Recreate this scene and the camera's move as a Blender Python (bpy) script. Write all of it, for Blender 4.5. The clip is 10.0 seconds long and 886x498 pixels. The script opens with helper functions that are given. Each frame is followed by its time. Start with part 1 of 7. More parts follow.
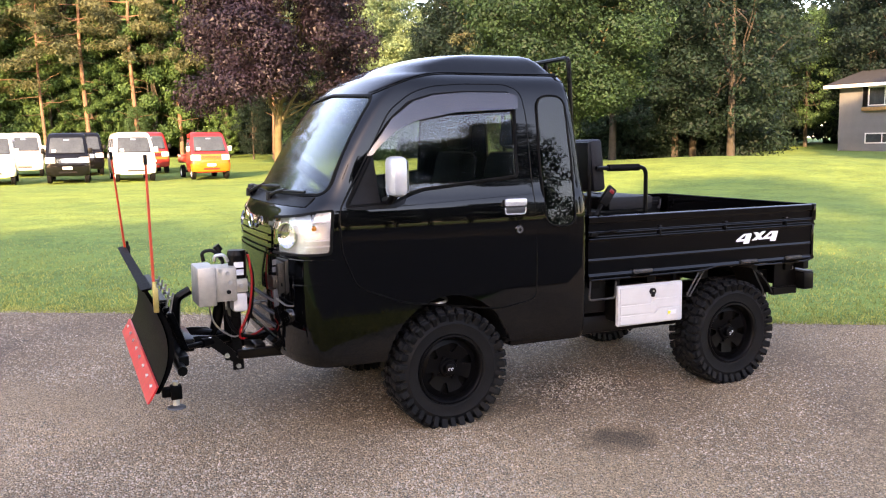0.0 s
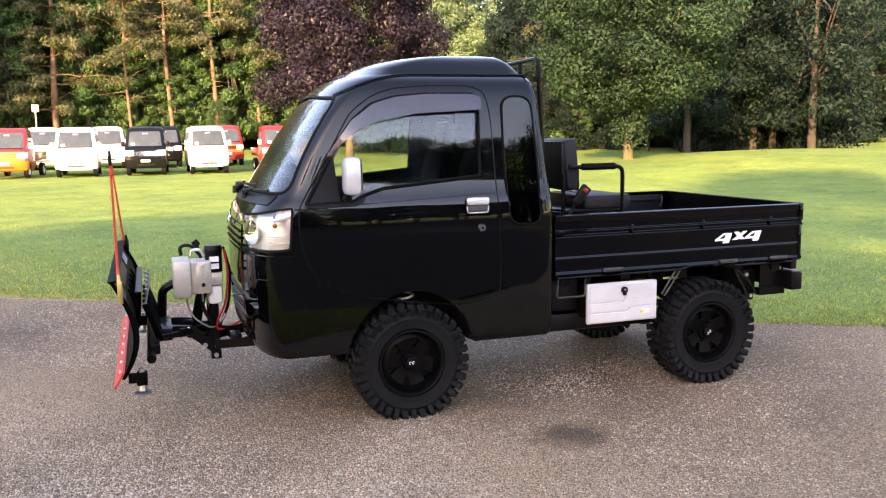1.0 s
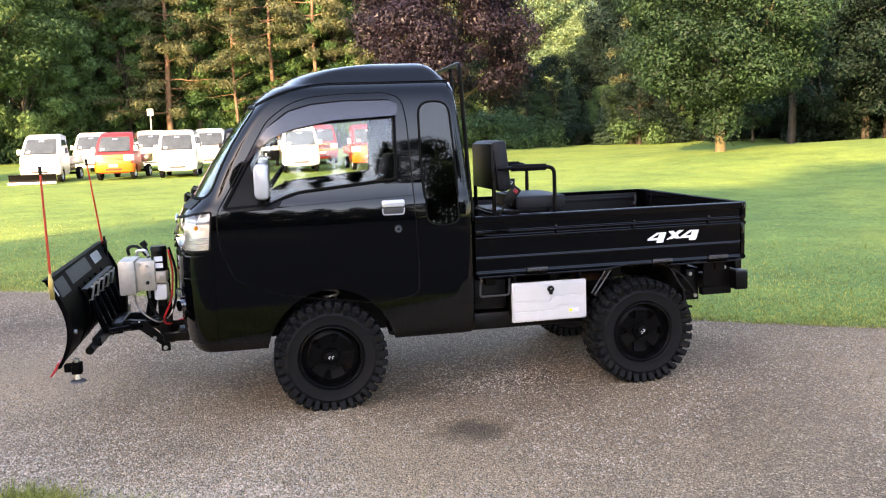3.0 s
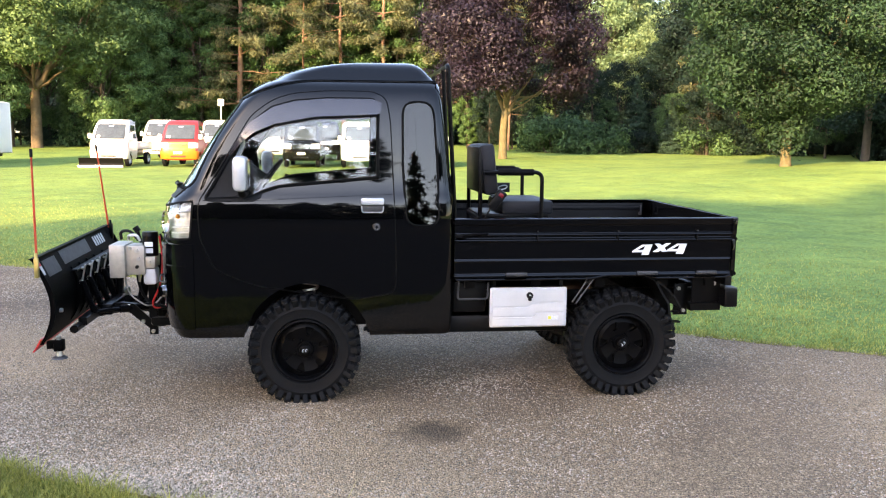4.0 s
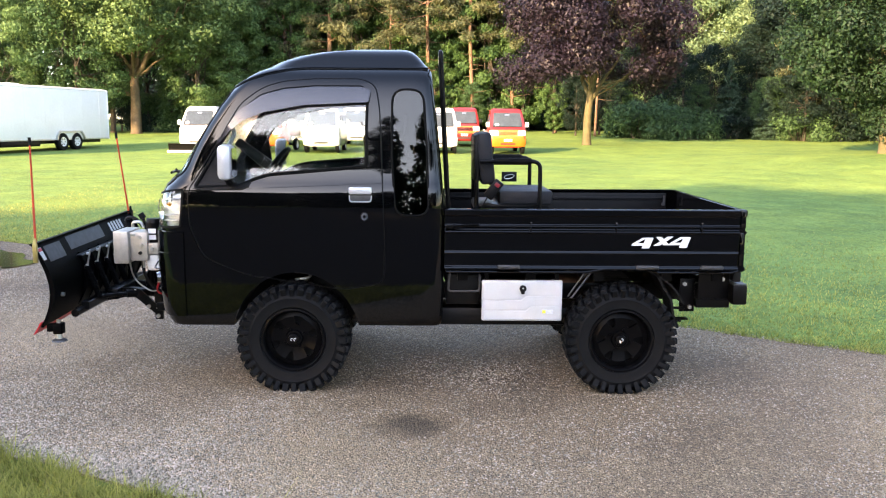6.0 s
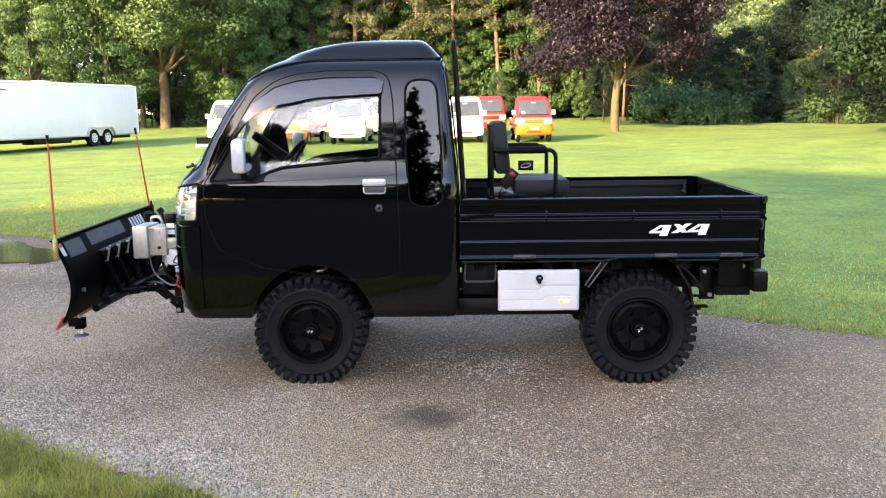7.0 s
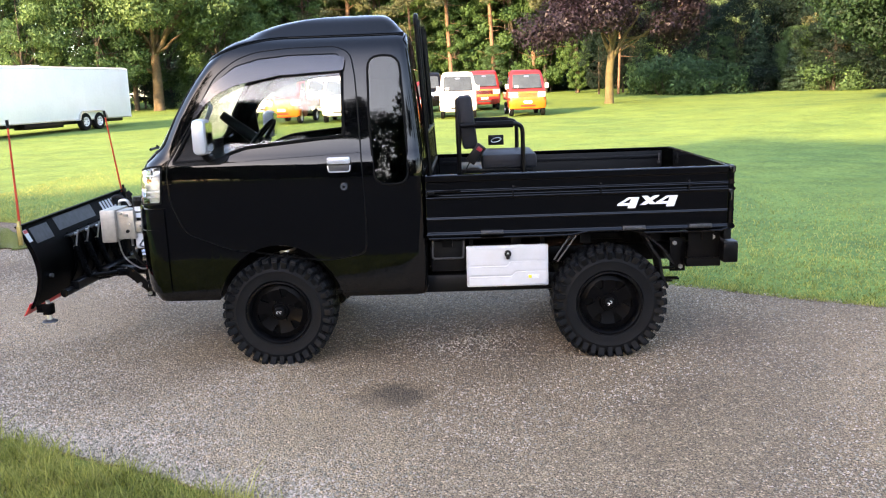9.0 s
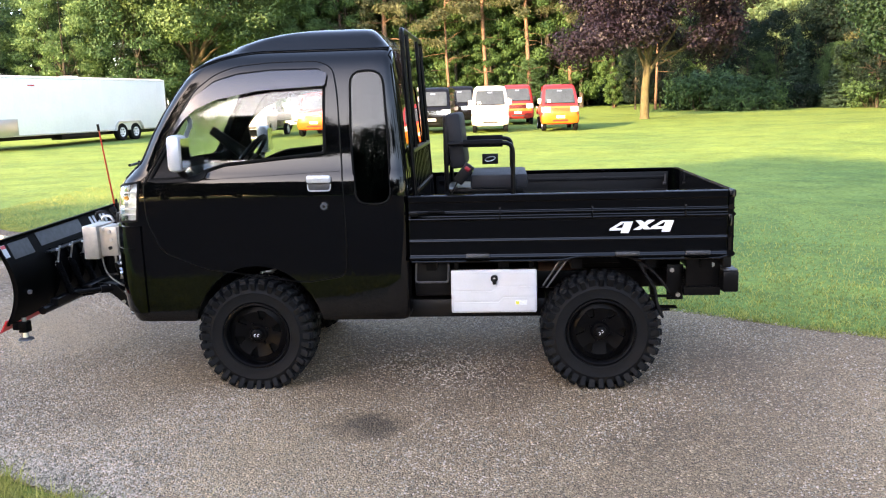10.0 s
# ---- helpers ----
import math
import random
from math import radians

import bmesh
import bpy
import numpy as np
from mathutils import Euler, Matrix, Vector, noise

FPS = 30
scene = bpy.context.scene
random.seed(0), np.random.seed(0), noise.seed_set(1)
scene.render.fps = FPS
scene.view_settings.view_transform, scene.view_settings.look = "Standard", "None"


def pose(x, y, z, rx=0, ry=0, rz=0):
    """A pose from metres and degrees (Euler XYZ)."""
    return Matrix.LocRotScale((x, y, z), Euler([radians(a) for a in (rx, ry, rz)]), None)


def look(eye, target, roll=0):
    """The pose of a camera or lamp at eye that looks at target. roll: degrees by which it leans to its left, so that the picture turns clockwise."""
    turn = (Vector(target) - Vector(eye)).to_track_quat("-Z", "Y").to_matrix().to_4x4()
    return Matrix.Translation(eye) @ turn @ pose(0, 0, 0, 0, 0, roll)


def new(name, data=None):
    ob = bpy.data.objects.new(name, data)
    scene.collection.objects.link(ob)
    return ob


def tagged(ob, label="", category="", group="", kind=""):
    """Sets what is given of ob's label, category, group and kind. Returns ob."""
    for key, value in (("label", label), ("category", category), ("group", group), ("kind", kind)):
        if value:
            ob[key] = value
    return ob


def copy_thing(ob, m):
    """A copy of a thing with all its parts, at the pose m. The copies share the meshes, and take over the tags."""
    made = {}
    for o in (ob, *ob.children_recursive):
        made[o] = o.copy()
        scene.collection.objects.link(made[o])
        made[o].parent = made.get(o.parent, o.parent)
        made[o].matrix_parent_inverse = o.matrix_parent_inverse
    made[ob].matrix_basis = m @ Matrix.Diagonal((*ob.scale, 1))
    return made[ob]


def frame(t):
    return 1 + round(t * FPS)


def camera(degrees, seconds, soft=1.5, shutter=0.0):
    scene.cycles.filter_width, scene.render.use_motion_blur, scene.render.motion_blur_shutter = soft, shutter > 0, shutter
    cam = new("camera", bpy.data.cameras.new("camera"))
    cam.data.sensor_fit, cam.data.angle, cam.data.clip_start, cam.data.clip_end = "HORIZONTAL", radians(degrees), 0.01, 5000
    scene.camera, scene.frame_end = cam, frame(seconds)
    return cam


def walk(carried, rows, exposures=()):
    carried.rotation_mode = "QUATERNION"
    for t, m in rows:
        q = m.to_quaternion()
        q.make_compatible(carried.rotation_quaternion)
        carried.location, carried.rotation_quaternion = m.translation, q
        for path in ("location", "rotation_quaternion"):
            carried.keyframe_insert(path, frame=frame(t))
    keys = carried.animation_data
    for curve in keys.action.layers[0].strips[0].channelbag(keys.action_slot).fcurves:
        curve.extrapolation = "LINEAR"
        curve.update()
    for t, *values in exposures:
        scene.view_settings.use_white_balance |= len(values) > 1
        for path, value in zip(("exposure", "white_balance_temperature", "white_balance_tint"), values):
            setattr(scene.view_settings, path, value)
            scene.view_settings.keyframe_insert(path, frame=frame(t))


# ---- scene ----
cam = camera(54.5, 10.0, 1.15)
PATH = [
    (0, (-1.834, -4.019, 1.501), (-1.024, -2.207, 1.259), -0.9),
    (0.5, (-1.557, -4.114, 1.522), (-0.831, -2.266, 1.282), -0.9),
    (1, (-1.286, -4.368, 1.536), (-0.652, -2.488, 1.278), -1.0),
    (1.5, (-1.049, -4.483, 1.519), (-0.476, -2.584, 1.258), -0.9),
    (2, (-0.78, -4.593, 1.547), (-0.257, -2.677, 1.311), -2.0),
    (2.5, (-0.5, -4.771, 1.545), (-0.049, -2.839, 1.295), -2.3),
    (2.7, (-0.402, -4.806, 1.551), (0.019, -2.868, 1.288), -2.4),
    (3.8, (0.113, -4.884, 1.567), (0.376, -2.917, 1.316), 0.1),
    (4, (0.229, -4.916, 1.557), (0.458, -2.946, 1.298), 0.4),
    (4.5, (0.454, -4.952, 1.562), (0.583, -2.976, 1.277), 0.1),
    (5, (0.622, -4.852, 1.561), (0.695, -2.873, 1.282), -0.2),
    (5.2, (0.658, -4.816, 1.561), (0.728, -2.836, 1.284), -0.2),
    (6.3, (0.868, -4.857, 1.579), (0.855, -2.88, 1.277), 0.2),
    (6.5, (0.877, -4.844, 1.577), (0.849, -2.868, 1.27), -0.1),
    (7, (0.911, -4.828, 1.579), (0.856, -2.854, 1.262), -0.8),
    (7.5, (0.958, -4.818, 1.581), (0.907, -2.846, 1.256), -1.3),
    (8, (0.995, -4.816, 1.579), (0.964, -2.845, 1.242), -1.3),
    (8.5, (1.045, -4.832, 1.574), (1.016, -2.864, 1.217), -2.0),
    (9, (1.101, -4.787, 1.572), (1.043, -2.823, 1.201), -2.1),
    (9.5, (1.204, -4.645, 1.587), (1.113, -2.679, 1.23), -1.9),
    (10, (1.387, -4.561, 1.583), (1.244, -2.595, 1.244), -1.6),
]
walk(cam, [(t, look(eye, target, roll)) for t, eye, target, roll in PATH],
     [(0.0, 3.20, 10000, 30), (2.5, 3.21, 9600, 25), (4.5, 3.24, 9050, 20), (10.0, 3.27, 8950, 21)])

# ---- world and sun ----
SUN_FROM = Vector((-0.60, -0.80, 0.0)).normalized()
SUN_ELEV = radians(18.0)
world = bpy.data.worlds.new("world")
scene.world = world
world.use_nodes = True
wn, wl = world.node_tree.nodes, world.node_tree.links
sky = wn.new("ShaderNodeTexSky")
sky.sky_type = "NISHITA"
sky.sun_disc = False
sky.sun_elevation = SUN_ELEV
sky.sun_rotation = math.atan2(SUN_FROM.x, SUN_FROM.y)
sky.air_density, sky.dust_density, sky.ozone_density = 0.8, 0.7, 2.4
wl.new(sky.outputs["Color"], wn["Background"].inputs["Color"])
wn["Background"].inputs["Strength"].default_value = 0.15
sun = new("sun", bpy.data.lights.new("sun", "SUN"))
sun.data.energy, sun.data.angle, sun.data.color = 2.1, radians(0.6), (1.0, 0.82, 0.53)
sun.matrix_world = look(SUN_FROM * 50 * math.cos(SUN_ELEV) + Vector((0, 0, 50 * math.sin(SUN_ELEV))), (0, 0, 0))


# ---- materials ----
def material(name, base, rough=0.5, metal=0.0, vary=0.15, scale=8.0, bump=0.0, bump_scale=60.0, second=None, coat=0.0, spec=0.5, island=0.0, per_object=0.0, coords="Object"):
    """A principled material with variation at two scales and fine relief."""
    m = bpy.data.materials.new(name)
    m.use_nodes = True
    n, l = m.node_tree.nodes, m.node_tree.links
    p = n["Principled BSDF"]
    tc = n.new("ShaderNodeTexCoord")
    big, fine = n.new("ShaderNodeTexNoise"), n.new("ShaderNodeTexNoise")
    big.inputs["Scale"].default_value, fine.inputs["Scale"].default_value = scale, scale * 9
    big.inputs["Detail"].default_value, fine.inputs["Detail"].default_value = 4, 5
    for t in (big, fine):
        l.new(tc.outputs[coords], t.inputs["Vector"])
    mix = n.new("ShaderNodeMix")
    mix.data_type = "FLOAT"
    mix.inputs[0].default_value = 0.45
    l.new(big.outputs["Fac"], mix.inputs[2])
    l.new(fine.outputs["Fac"], mix.inputs[3])
    ramp = n.new("ShaderNodeValToRGB")
    two = second or tuple(c * (1 - vary) for c in base)
    one = base if second else tuple(min(1, c * (1 + vary)) for c in base)
    ramp.color_ramp.elements[0].position, ramp.color_ramp.elements[1].position = 0.36, 0.64
    ramp.color_ramp.elements[0].color, ramp.color_ramp.elements[1].color = (*two, 1), (*one, 1)
    l.new(mix.outputs[0], ramp.inputs["Fac"])
    colour = ramp.outputs["Color"]
    for amount, kind, out in ((island, "ShaderNodeNewGeometry", "Random Per Island"), (per_object, "ShaderNodeObjectInfo", "Random")):
        if amount:
            g = n.new(kind)
            hsv = n.new("ShaderNodeHueSaturation")
            mp = n.new("ShaderNodeMapRange")
            mp.inputs["To Min"].default_value, mp.inputs["To Max"].default_value = 1 - amount, 1 + amount
            l.new(g.outputs[out], mp.inputs["Value"])
            l.new(mp.outputs["Result"], hsv.inputs["Value"])
            mh = n.new("ShaderNodeMapRange")
            mh.inputs["To Min"].default_value, mh.inputs["To Max"].default_value = 0.5 + min(0.02, 0.06 * amount), 0.5 - min(0.02, 0.06 * amount)
            l.new(g.outputs[out], mh.inputs["Value"])
            l.new(mh.outputs["Result"], hsv.inputs["Hue"])
            l.new(colour, hsv.inputs["Color"])
            colour = hsv.outputs["Color"]
    l.new(colour, p.inputs["Base Color"])
    p.inputs["Roughness"].default_value, p.inputs["Metallic"].default_value = rough, metal
    p.inputs["Coat Weight"].default_value, p.inputs["Coat Roughness"].default_value = coat, 0.03
    p.inputs["Specular IOR Level"].default_value = spec
    rr = n.new("ShaderNodeMapRange")
    rr.inputs["To Min"].default_value, rr.inputs["To Max"].default_value = rough * 0.85, min(1, rough * 1.15)
    l.new(fine.outputs["Fac"], rr.inputs["Value"])
    l.new(rr.outputs["Result"], p.inputs["Roughness"])
    if bump:
        bt, b = n.new("ShaderNodeTexNoise"), n.new("ShaderNodeBump")
        bt.inputs["Scale"].default_value, bt.inputs["Detail"].default_value = bump_scale, 6
        b.inputs["Strength"].default_value, b.inputs["Distance"].default_value = min(1.0, bump), 0.01
        l.new(tc.outputs[coords], bt.inputs["Vector"])
        l.new(bt.outputs["Fac"], b.inputs["Height"])
        l.new(b.outputs["Normal"], p.inputs["Normal"])
    return m


def leafy(name, base, second, vary=0.3, shine=0.45, through_it=0.35):
    """Leaves: two greens by clump, each leaf a shade of its own, some light passing through."""
    m = material(name, base, shine, vary=0.2, scale=0.5, second=second, island=vary, per_object=0.12, spec=0.25)
    n, l = m.node_tree.nodes, m.node_tree.links
    p, out = n["Principled BSDF"], n["Material Output"]
    tr, mx = n.new("ShaderNodeBsdfTranslucent"), n.new("ShaderNodeMixShader")
    l.new(p.inputs["Base Color"].links[0].from_socket, tr.inputs["Color"])
    mx.inputs[0].default_value = through_it
    l.new(p.outputs[0], mx.inputs[1])
    l.new(tr.outputs[0], mx.inputs[2])
    l.new(mx.outputs[0], out.inputs["Surface"])
    return m


def glass(name, tint, rough=0.0):
    m = bpy.data.materials.new(name)
    m.use_nodes = True
    p = m.node_tree.nodes["Principled BSDF"]
    p.inputs["Base Color"].default_value = (*tint, 1)
    p.inputs["Roughness"].default_value, p.inputs["IOR"].default_value = rough, 1.5
    p.inputs["Transmission Weight"].default_value = 1.0
    return m


def gravel_material():
    m = bpy.data.materials.new("gravel")
    m.use_nodes = True
    n, l = m.node_tree.nodes, m.node_tree.links
    p = n["Principled BSDF"]
    tc = n.new("ShaderNodeTexCoord")
    warp = n.new("ShaderNodeTexNoise")
    warp.inputs["Scale"].default_value = 0.42
    warp.inputs["Detail"].default_value = 8
    l.new(tc.outputs["Object"], warp.inputs["Vector"])
    stones = n.new("ShaderNodeTexVoronoi")
    stones.inputs["Scale"].default_value = 96
    l.new(tc.outputs["Object"], stones.inputs["Vector"])
    small = n.new("ShaderNodeTexVoronoi")
    small.inputs["Scale"].default_value = 215
    l.new(tc.outputs["Object"], small.inputs["Vector"])
    grey = n.new("ShaderNodeSeparateColor")
    l.new(stones.outputs["Color"], grey.inputs[0])
    r1 = n.new("ShaderNodeValToRGB")
    e = r1.color_ramp.elements
    e[0].position, e[0].color = 0.12, (0.030, 0.021, 0.015, 1)
    e[1].position, e[1].color = 1.0, (0.84, 0.75, 0.64, 1)
    e2 = r1.color_ramp.elements.new(0.62)
    e2.color = (0.156, 0.113, 0.080, 1)
    e3 = r1.color_ramp.elements.new(0.9)
    e3.color = (0.36, 0.28, 0.212, 1)
    l.new(grey.outputs[0], r1.inputs["Fac"])
    g2 = n.new("ShaderNodeSeparateColor")
    l.new(small.outputs["Color"], g2.inputs[0])
    r2 = n.new("ShaderNodeValToRGB")
    r2.color_ramp.elements[0].color, r2.color_ramp.elements[1].color = (0.026, 0.018, 0.012, 1), (0.50, 0.40, 0.30, 1)
    l.new(g2.outputs[1], r2.inputs["Fac"])
    mx = n.new("ShaderNodeMix")
    mx.data_type = "RGBA"
    l.new(r1.outputs["Color"], mx.inputs[6])
    l.new(r2.outputs["Color"], mx.inputs[7])
    bare = n.new("ShaderNodeMapRange")
    bare.inputs["From Min"].default_value, bare.inputs["From Max"].default_value = 0.35, 0.65
    bare.inputs["To Min"].default_value, bare.inputs["To Max"].default_value = 0.25, 0.8
    l.new(warp.outputs["Fac"], bare.inputs["Value"])
    l.new(bare.outputs["Result"], mx.inputs[0])
    # wet, dirty patches with soft edges
    tint = n.new("ShaderNodeValToRGB")
    tint.color_ramp.elements[0].position, tint.color_ramp.elements[1].position = 0.32, 0.66
    tint.color_ramp.elements[0].color, tint.color_ramp.elements[1].color = (0.62, 0.575, 0.56, 1), (1.25, 1.24, 1.23, 1)
    l.new(warp.outputs["Fac"], tint.inputs["Fac"])
    mul = n.new("ShaderNodeMix")
    mul.data_type, mul.blend_type = "RGBA", "MULTIPLY"
    mul.inputs[0].default_value = 1
    l.new(mx.outputs[2], mul.inputs[6])
    l.new(tint.outputs["Color"], mul.inputs[7])
    # one damp hollow beside the truck
    gm = n.new("ShaderNodeVectorMath")
    gm.operation = "SUBTRACT"
    l.new(tc.outputs["Object"], gm.inputs[0])
    gm.inputs[1].default_value = (0.70, -0.53, 0)
    sc = n.new("ShaderNodeVectorMath")
    sc.operation = "MULTIPLY"
    sc.inputs[1].default_value = (3.6, 4.4, 0)
    l.new(gm.outputs[0], sc.inputs[0])
    ln = n.new("ShaderNodeVectorMath")
    ln.operation = "LENGTH"
    l.new(sc.outputs[0], ln.inputs[0])
    jit = n.new("ShaderNodeTexNoise")
    jit.inputs["Scale"].default_value = 6
    l.new(tc.outputs["Object"], jit.inputs["Vector"])
    ad = n.new("ShaderNodeMath")
    ad.operation = "ADD"
    l.new(ln.outputs["Value"], ad.inputs[0])
    l.new(jit.outputs["Fac"], ad.inputs[1])
    dm = n.new("ShaderNodeMapRange")
    dm.interpolation_type = "SMOOTHSTEP"
    dm.inputs["From Min"].default_value, dm.inputs["From Max"].default_value = 0.75, 1.5
    dm.inputs["To Min"].default_value, dm.inputs["To Max"].default_value = 0.42, 1.0
    l.new(ad.outputs[0], dm.inputs["Value"])
    dk = n.new("ShaderNodeMix")
    dk.data_type, dk.blend_type = "RGBA", "MULTIPLY"
    dk.inputs[0].default_value = 1
    l.new(mul.outputs[2], dk.inputs[6])
    l.new(dm.outputs["Result"], dk.inputs[7])
    # lane of packed brown fines, darkened also for the truck's shade; verge stones washed pale
    across = n.new("ShaderNodeVectorMath")
    across.operation = "DOT_PRODUCT"
    across.inputs[1].default_value = (0.533, 0.846, 0)
    l.new(tc.outputs["Object"], across.inputs[0])
    wob = n.new("ShaderNodeMath")
    wob.operation = "MULTIPLY_ADD"
    wob.inputs[1].default_value = 2.2
    l.new(warp.outputs["Fac"], wob.inputs[0])
    l.new(across.outputs["Value"], wob.inputs[2])
    lane = n.new("ShaderNodeMapRange")
    lane.interpolation_type = "SMOOTHSTEP"
    lane.inputs["From Min"].default_value, lane.inputs["From Max"].default_value = -0.1, 2.0
    l.new(wob.outputs[0], lane.inputs["Value"])
    lane_shade_tint = n.new("ShaderNodeMix")
    lane_shade_tint.data_type = "RGBA"
    lane_shade_tint.inputs[6].default_value, lane_shade_tint.inputs[7].default_value = (1.60, 1.40, 1.12, 1), (1.23, 1.03, 0.78, 1)
    l.new(lane.outputs["Result"], lane_shade_tint.inputs[0])
    fin = n.new("ShaderNodeMix")
    fin.data_type, fin.blend_type = "RGBA", "MULTIPLY"
    fin.inputs[0].default_value = 1
    l.new(dk.outputs[2], fin.inputs[6])
    l.new(lane_shade_tint.outputs[2], fin.inputs[7])
    l.new(fin.outputs[2], p.inputs["Base Color"])
    p.inputs["Roughness"].default_value = 0.7
    b = n.new("ShaderNodeBump")
    b.inputs["Strength"].default_value, b.inputs["Distance"].default_value = 1.0, 0.02
    l.new(stones.outputs["Distance"], b.inputs["Height"])
    b.invert = True
    l.new(b.outputs["Normal"], p.inputs["Normal"])
    return m


def lawn_material():
    """Mown grass: broad soft patches, tufts and fine blades, each a step finer."""
    m = material("lawn", (0.186, 0.262, 0.062), 0.9, second=(0.104, 0.182, 0.050), scale=0.3, bump=1.0, bump_scale=70, spec=0.15)
    n, l = m.node_tree.nodes, m.node_tree.links
    p = n["Principled BSDF"]
    tc = n["Texture Coordinate"]
    colour = p.inputs["Base Color"].links[0].from_socket
    for scale, detail, low, high in ((1.1, 2, 0.88, 1.14), (16.0, 4, 0.76, 1.27), (75.0, 3, 0.62, 1.42)):
        t, r, x = n.new("ShaderNodeTexNoise"), n.new("ShaderNodeMapRange"), n.new("ShaderNodeMix")
        t.inputs["Scale"].default_value, t.inputs["Detail"].default_value = scale, detail
        r.inputs["From Min"].default_value, r.inputs["From Max"].default_value = 0.32, 0.68
        r.inputs["To Min"].default_value, r.inputs["To Max"].default_value = low, high
        x.data_type, x.blend_type = "RGBA", "MULTIPLY"
        x.inputs[0].default_value = 1
        l.new(tc.outputs["Object"], t.inputs["Vector"])
        l.new(t.outputs["Fac"], r.inputs["Value"])
        l.new(colour, x.inputs[6])
        l.new(r.outputs["Result"], x.inputs[7])
        colour = x.outputs[2]
    l.new(colour, p.inputs["Base Color"])
    return m


M_ASPHALT = material("asphalt", (0.034, 0.033, 0.032), 0.9, vary=0.25, scale=2, bump=0.5, bump_scale=120, spec=0.1)
M_PAINT = material("black_car_paint", (0.0012, 0.0012, 0.0015), 0.3, vary=0.1, scale=3, coat=0.78, spec=0.01)
M_PAINT.node_tree.nodes["Principled BSDF"].inputs["Coat IOR"].default_value = 1.53
M_PLASTIC = material("black_plastic", (0.005, 0.005, 0.0055), 0.45, vary=0.2, scale=20, bump=0.1, bump_scale=300, spec=0.18)
M_FRAME = material("black_powder_coat", (0.0032, 0.0032, 0.0036), 0.32, vary=0.25, scale=12, bump=0.05, bump_scale=200, spec=0.13)
M_SEAL = material("rubber_seal", (0.004, 0.004, 0.004), 0.7, vary=0.2, scale=30, spec=0.1)
M_TYRE = material("tyre_rubber", (0.0066, 0.0071, 0.0080), 0.6, vary=0.3, scale=14, bump=0.2, bump_scale=150, spec=0.1)
M_RIM = material("satin_black_rim", (0.003, 0.003, 0.0034), 0.3, vary=0.2, scale=15, spec=0.06)
M_DULL = material("dull_steel", (0.09, 0.09, 0.095), 0.45, 0.7, vary=0.2, scale=30)
M_CHROME = material("chrome", (0.75, 0.75, 0.76), 0.08, 1.0, vary=0.03, scale=20)
M_SILVER = material("silver_paint", (0.62, 0.63, 0.65), 0.3, 0.3, vary=0.04, scale=20, coat=0.5)
M_ZINC = material("zinc_steel", (0.55, 0.55, 0.54), 0.35, 0.9, vary=0.12, scale=40)
M_ALU = material("cast_aluminium", (0.52, 0.48, 0.42), 0.42, 0.55, vary=0.14, scale=30, bump=0.1, bump_scale=120)
M_BOXGREY = material("grey_box_plastic", (0.55, 0.555, 0.565), 0.45, vary=0.05, scale=15, bump=0.08, bump_scale=350)
M_WHITE = material("white_plastic", (0.78, 0.78, 0.79), 0.35, vary=0.04, scale=20)
M_DECAL = material("white_decal", (0.85, 0.85, 0.86), 0.4, vary=0.03, scale=20)
M_RED = material("red_paint", (0.55, 0.018, 0.022), 0.4, vary=0.18, scale=14)
M_ORANGE = material("orange_red_fibreglass", (0.62, 0.055, 0.025), 0.4, vary=0.12, scale=30)
M_BRASS = material("yellow_zinc", (0.50, 0.38, 0.14), 0.35, 0.6, vary=0.15, scale=30)
M_CUSHION = material("black_vinyl", (0.011, 0.012, 0.0155), 0.55, vary=0.2, scale=18, bump=0.2, bump_scale=260, spec=0.25)
M_FOAM = material("black_foam", (0.004, 0.004, 0.0045), 0.8, vary=0.2, scale=30, bump=0.2, bump_scale=300, spec=0.1)
M_PLOW = material("black_plow_paint", (0.0018, 0.0018, 0.002), 0.5, vary=0.3, scale=9, bump=0.06, bump_scale=160, spec=0.025)
M_HINGE = material("worn_grey_steel", (0.05, 0.05, 0.053), 0.5, 0.2, vary=0.3, scale=30)
M_FABRIC = material("grey_seat_fabric", (0.005, 0.005, 0.0055), 0.9, vary=0.2, scale=40, bump=0.2, bump_scale=400, spec=0.05)
M_RUST = material("rusty_steel", (0.12, 0.055, 0.03), 0.85, vary=0.4, scale=18, bump=0.3, bump_scale=90)
M_BED = material("bed_lining", (0.028, 0.029, 0.032), 0.5, vary=0.3, scale=10, bump=0.12, bump_scale=180)
M_AMBER = material("amber_plastic", (0.8, 0.25, 0.02), 0.25, vary=0.08, scale=40)
M_VISOR = material("smoked_acrylic", (0.055, 0.047, 0.052), 0.12, vary=0.1, scale=6, coat=1.0)
M_VISOR.node_tree.nodes["Principled BSDF"].inputs["Transmission Weight"].default_value = 0.35
M_GLASS = glass("clear_glass", (0.86, 0.90, 0.89))
M_TINT = glass("dark_tinted_glass", (0.022, 0.025, 0.027))
M_SCREEN = glass("windshield_glass", (0.62, 0.76, 0.78), 0.09)
M_LENS = glass("lamp_lens", (0.97, 0.97, 0.97), 0.02)
M_GRAVEL = gravel_material()
M_PEBBLE = material("loose_stones", (0.39, 0.315, 0.235), 0.8, vary=0.2, scale=3, island=0.75)
M_GRASS = lawn_material()
M_BLADE = leafy("grass_blade", (0.52, 0.47, 0.125), (0.26, 0.285, 0.066), 0.55, 0.6, 0.55)
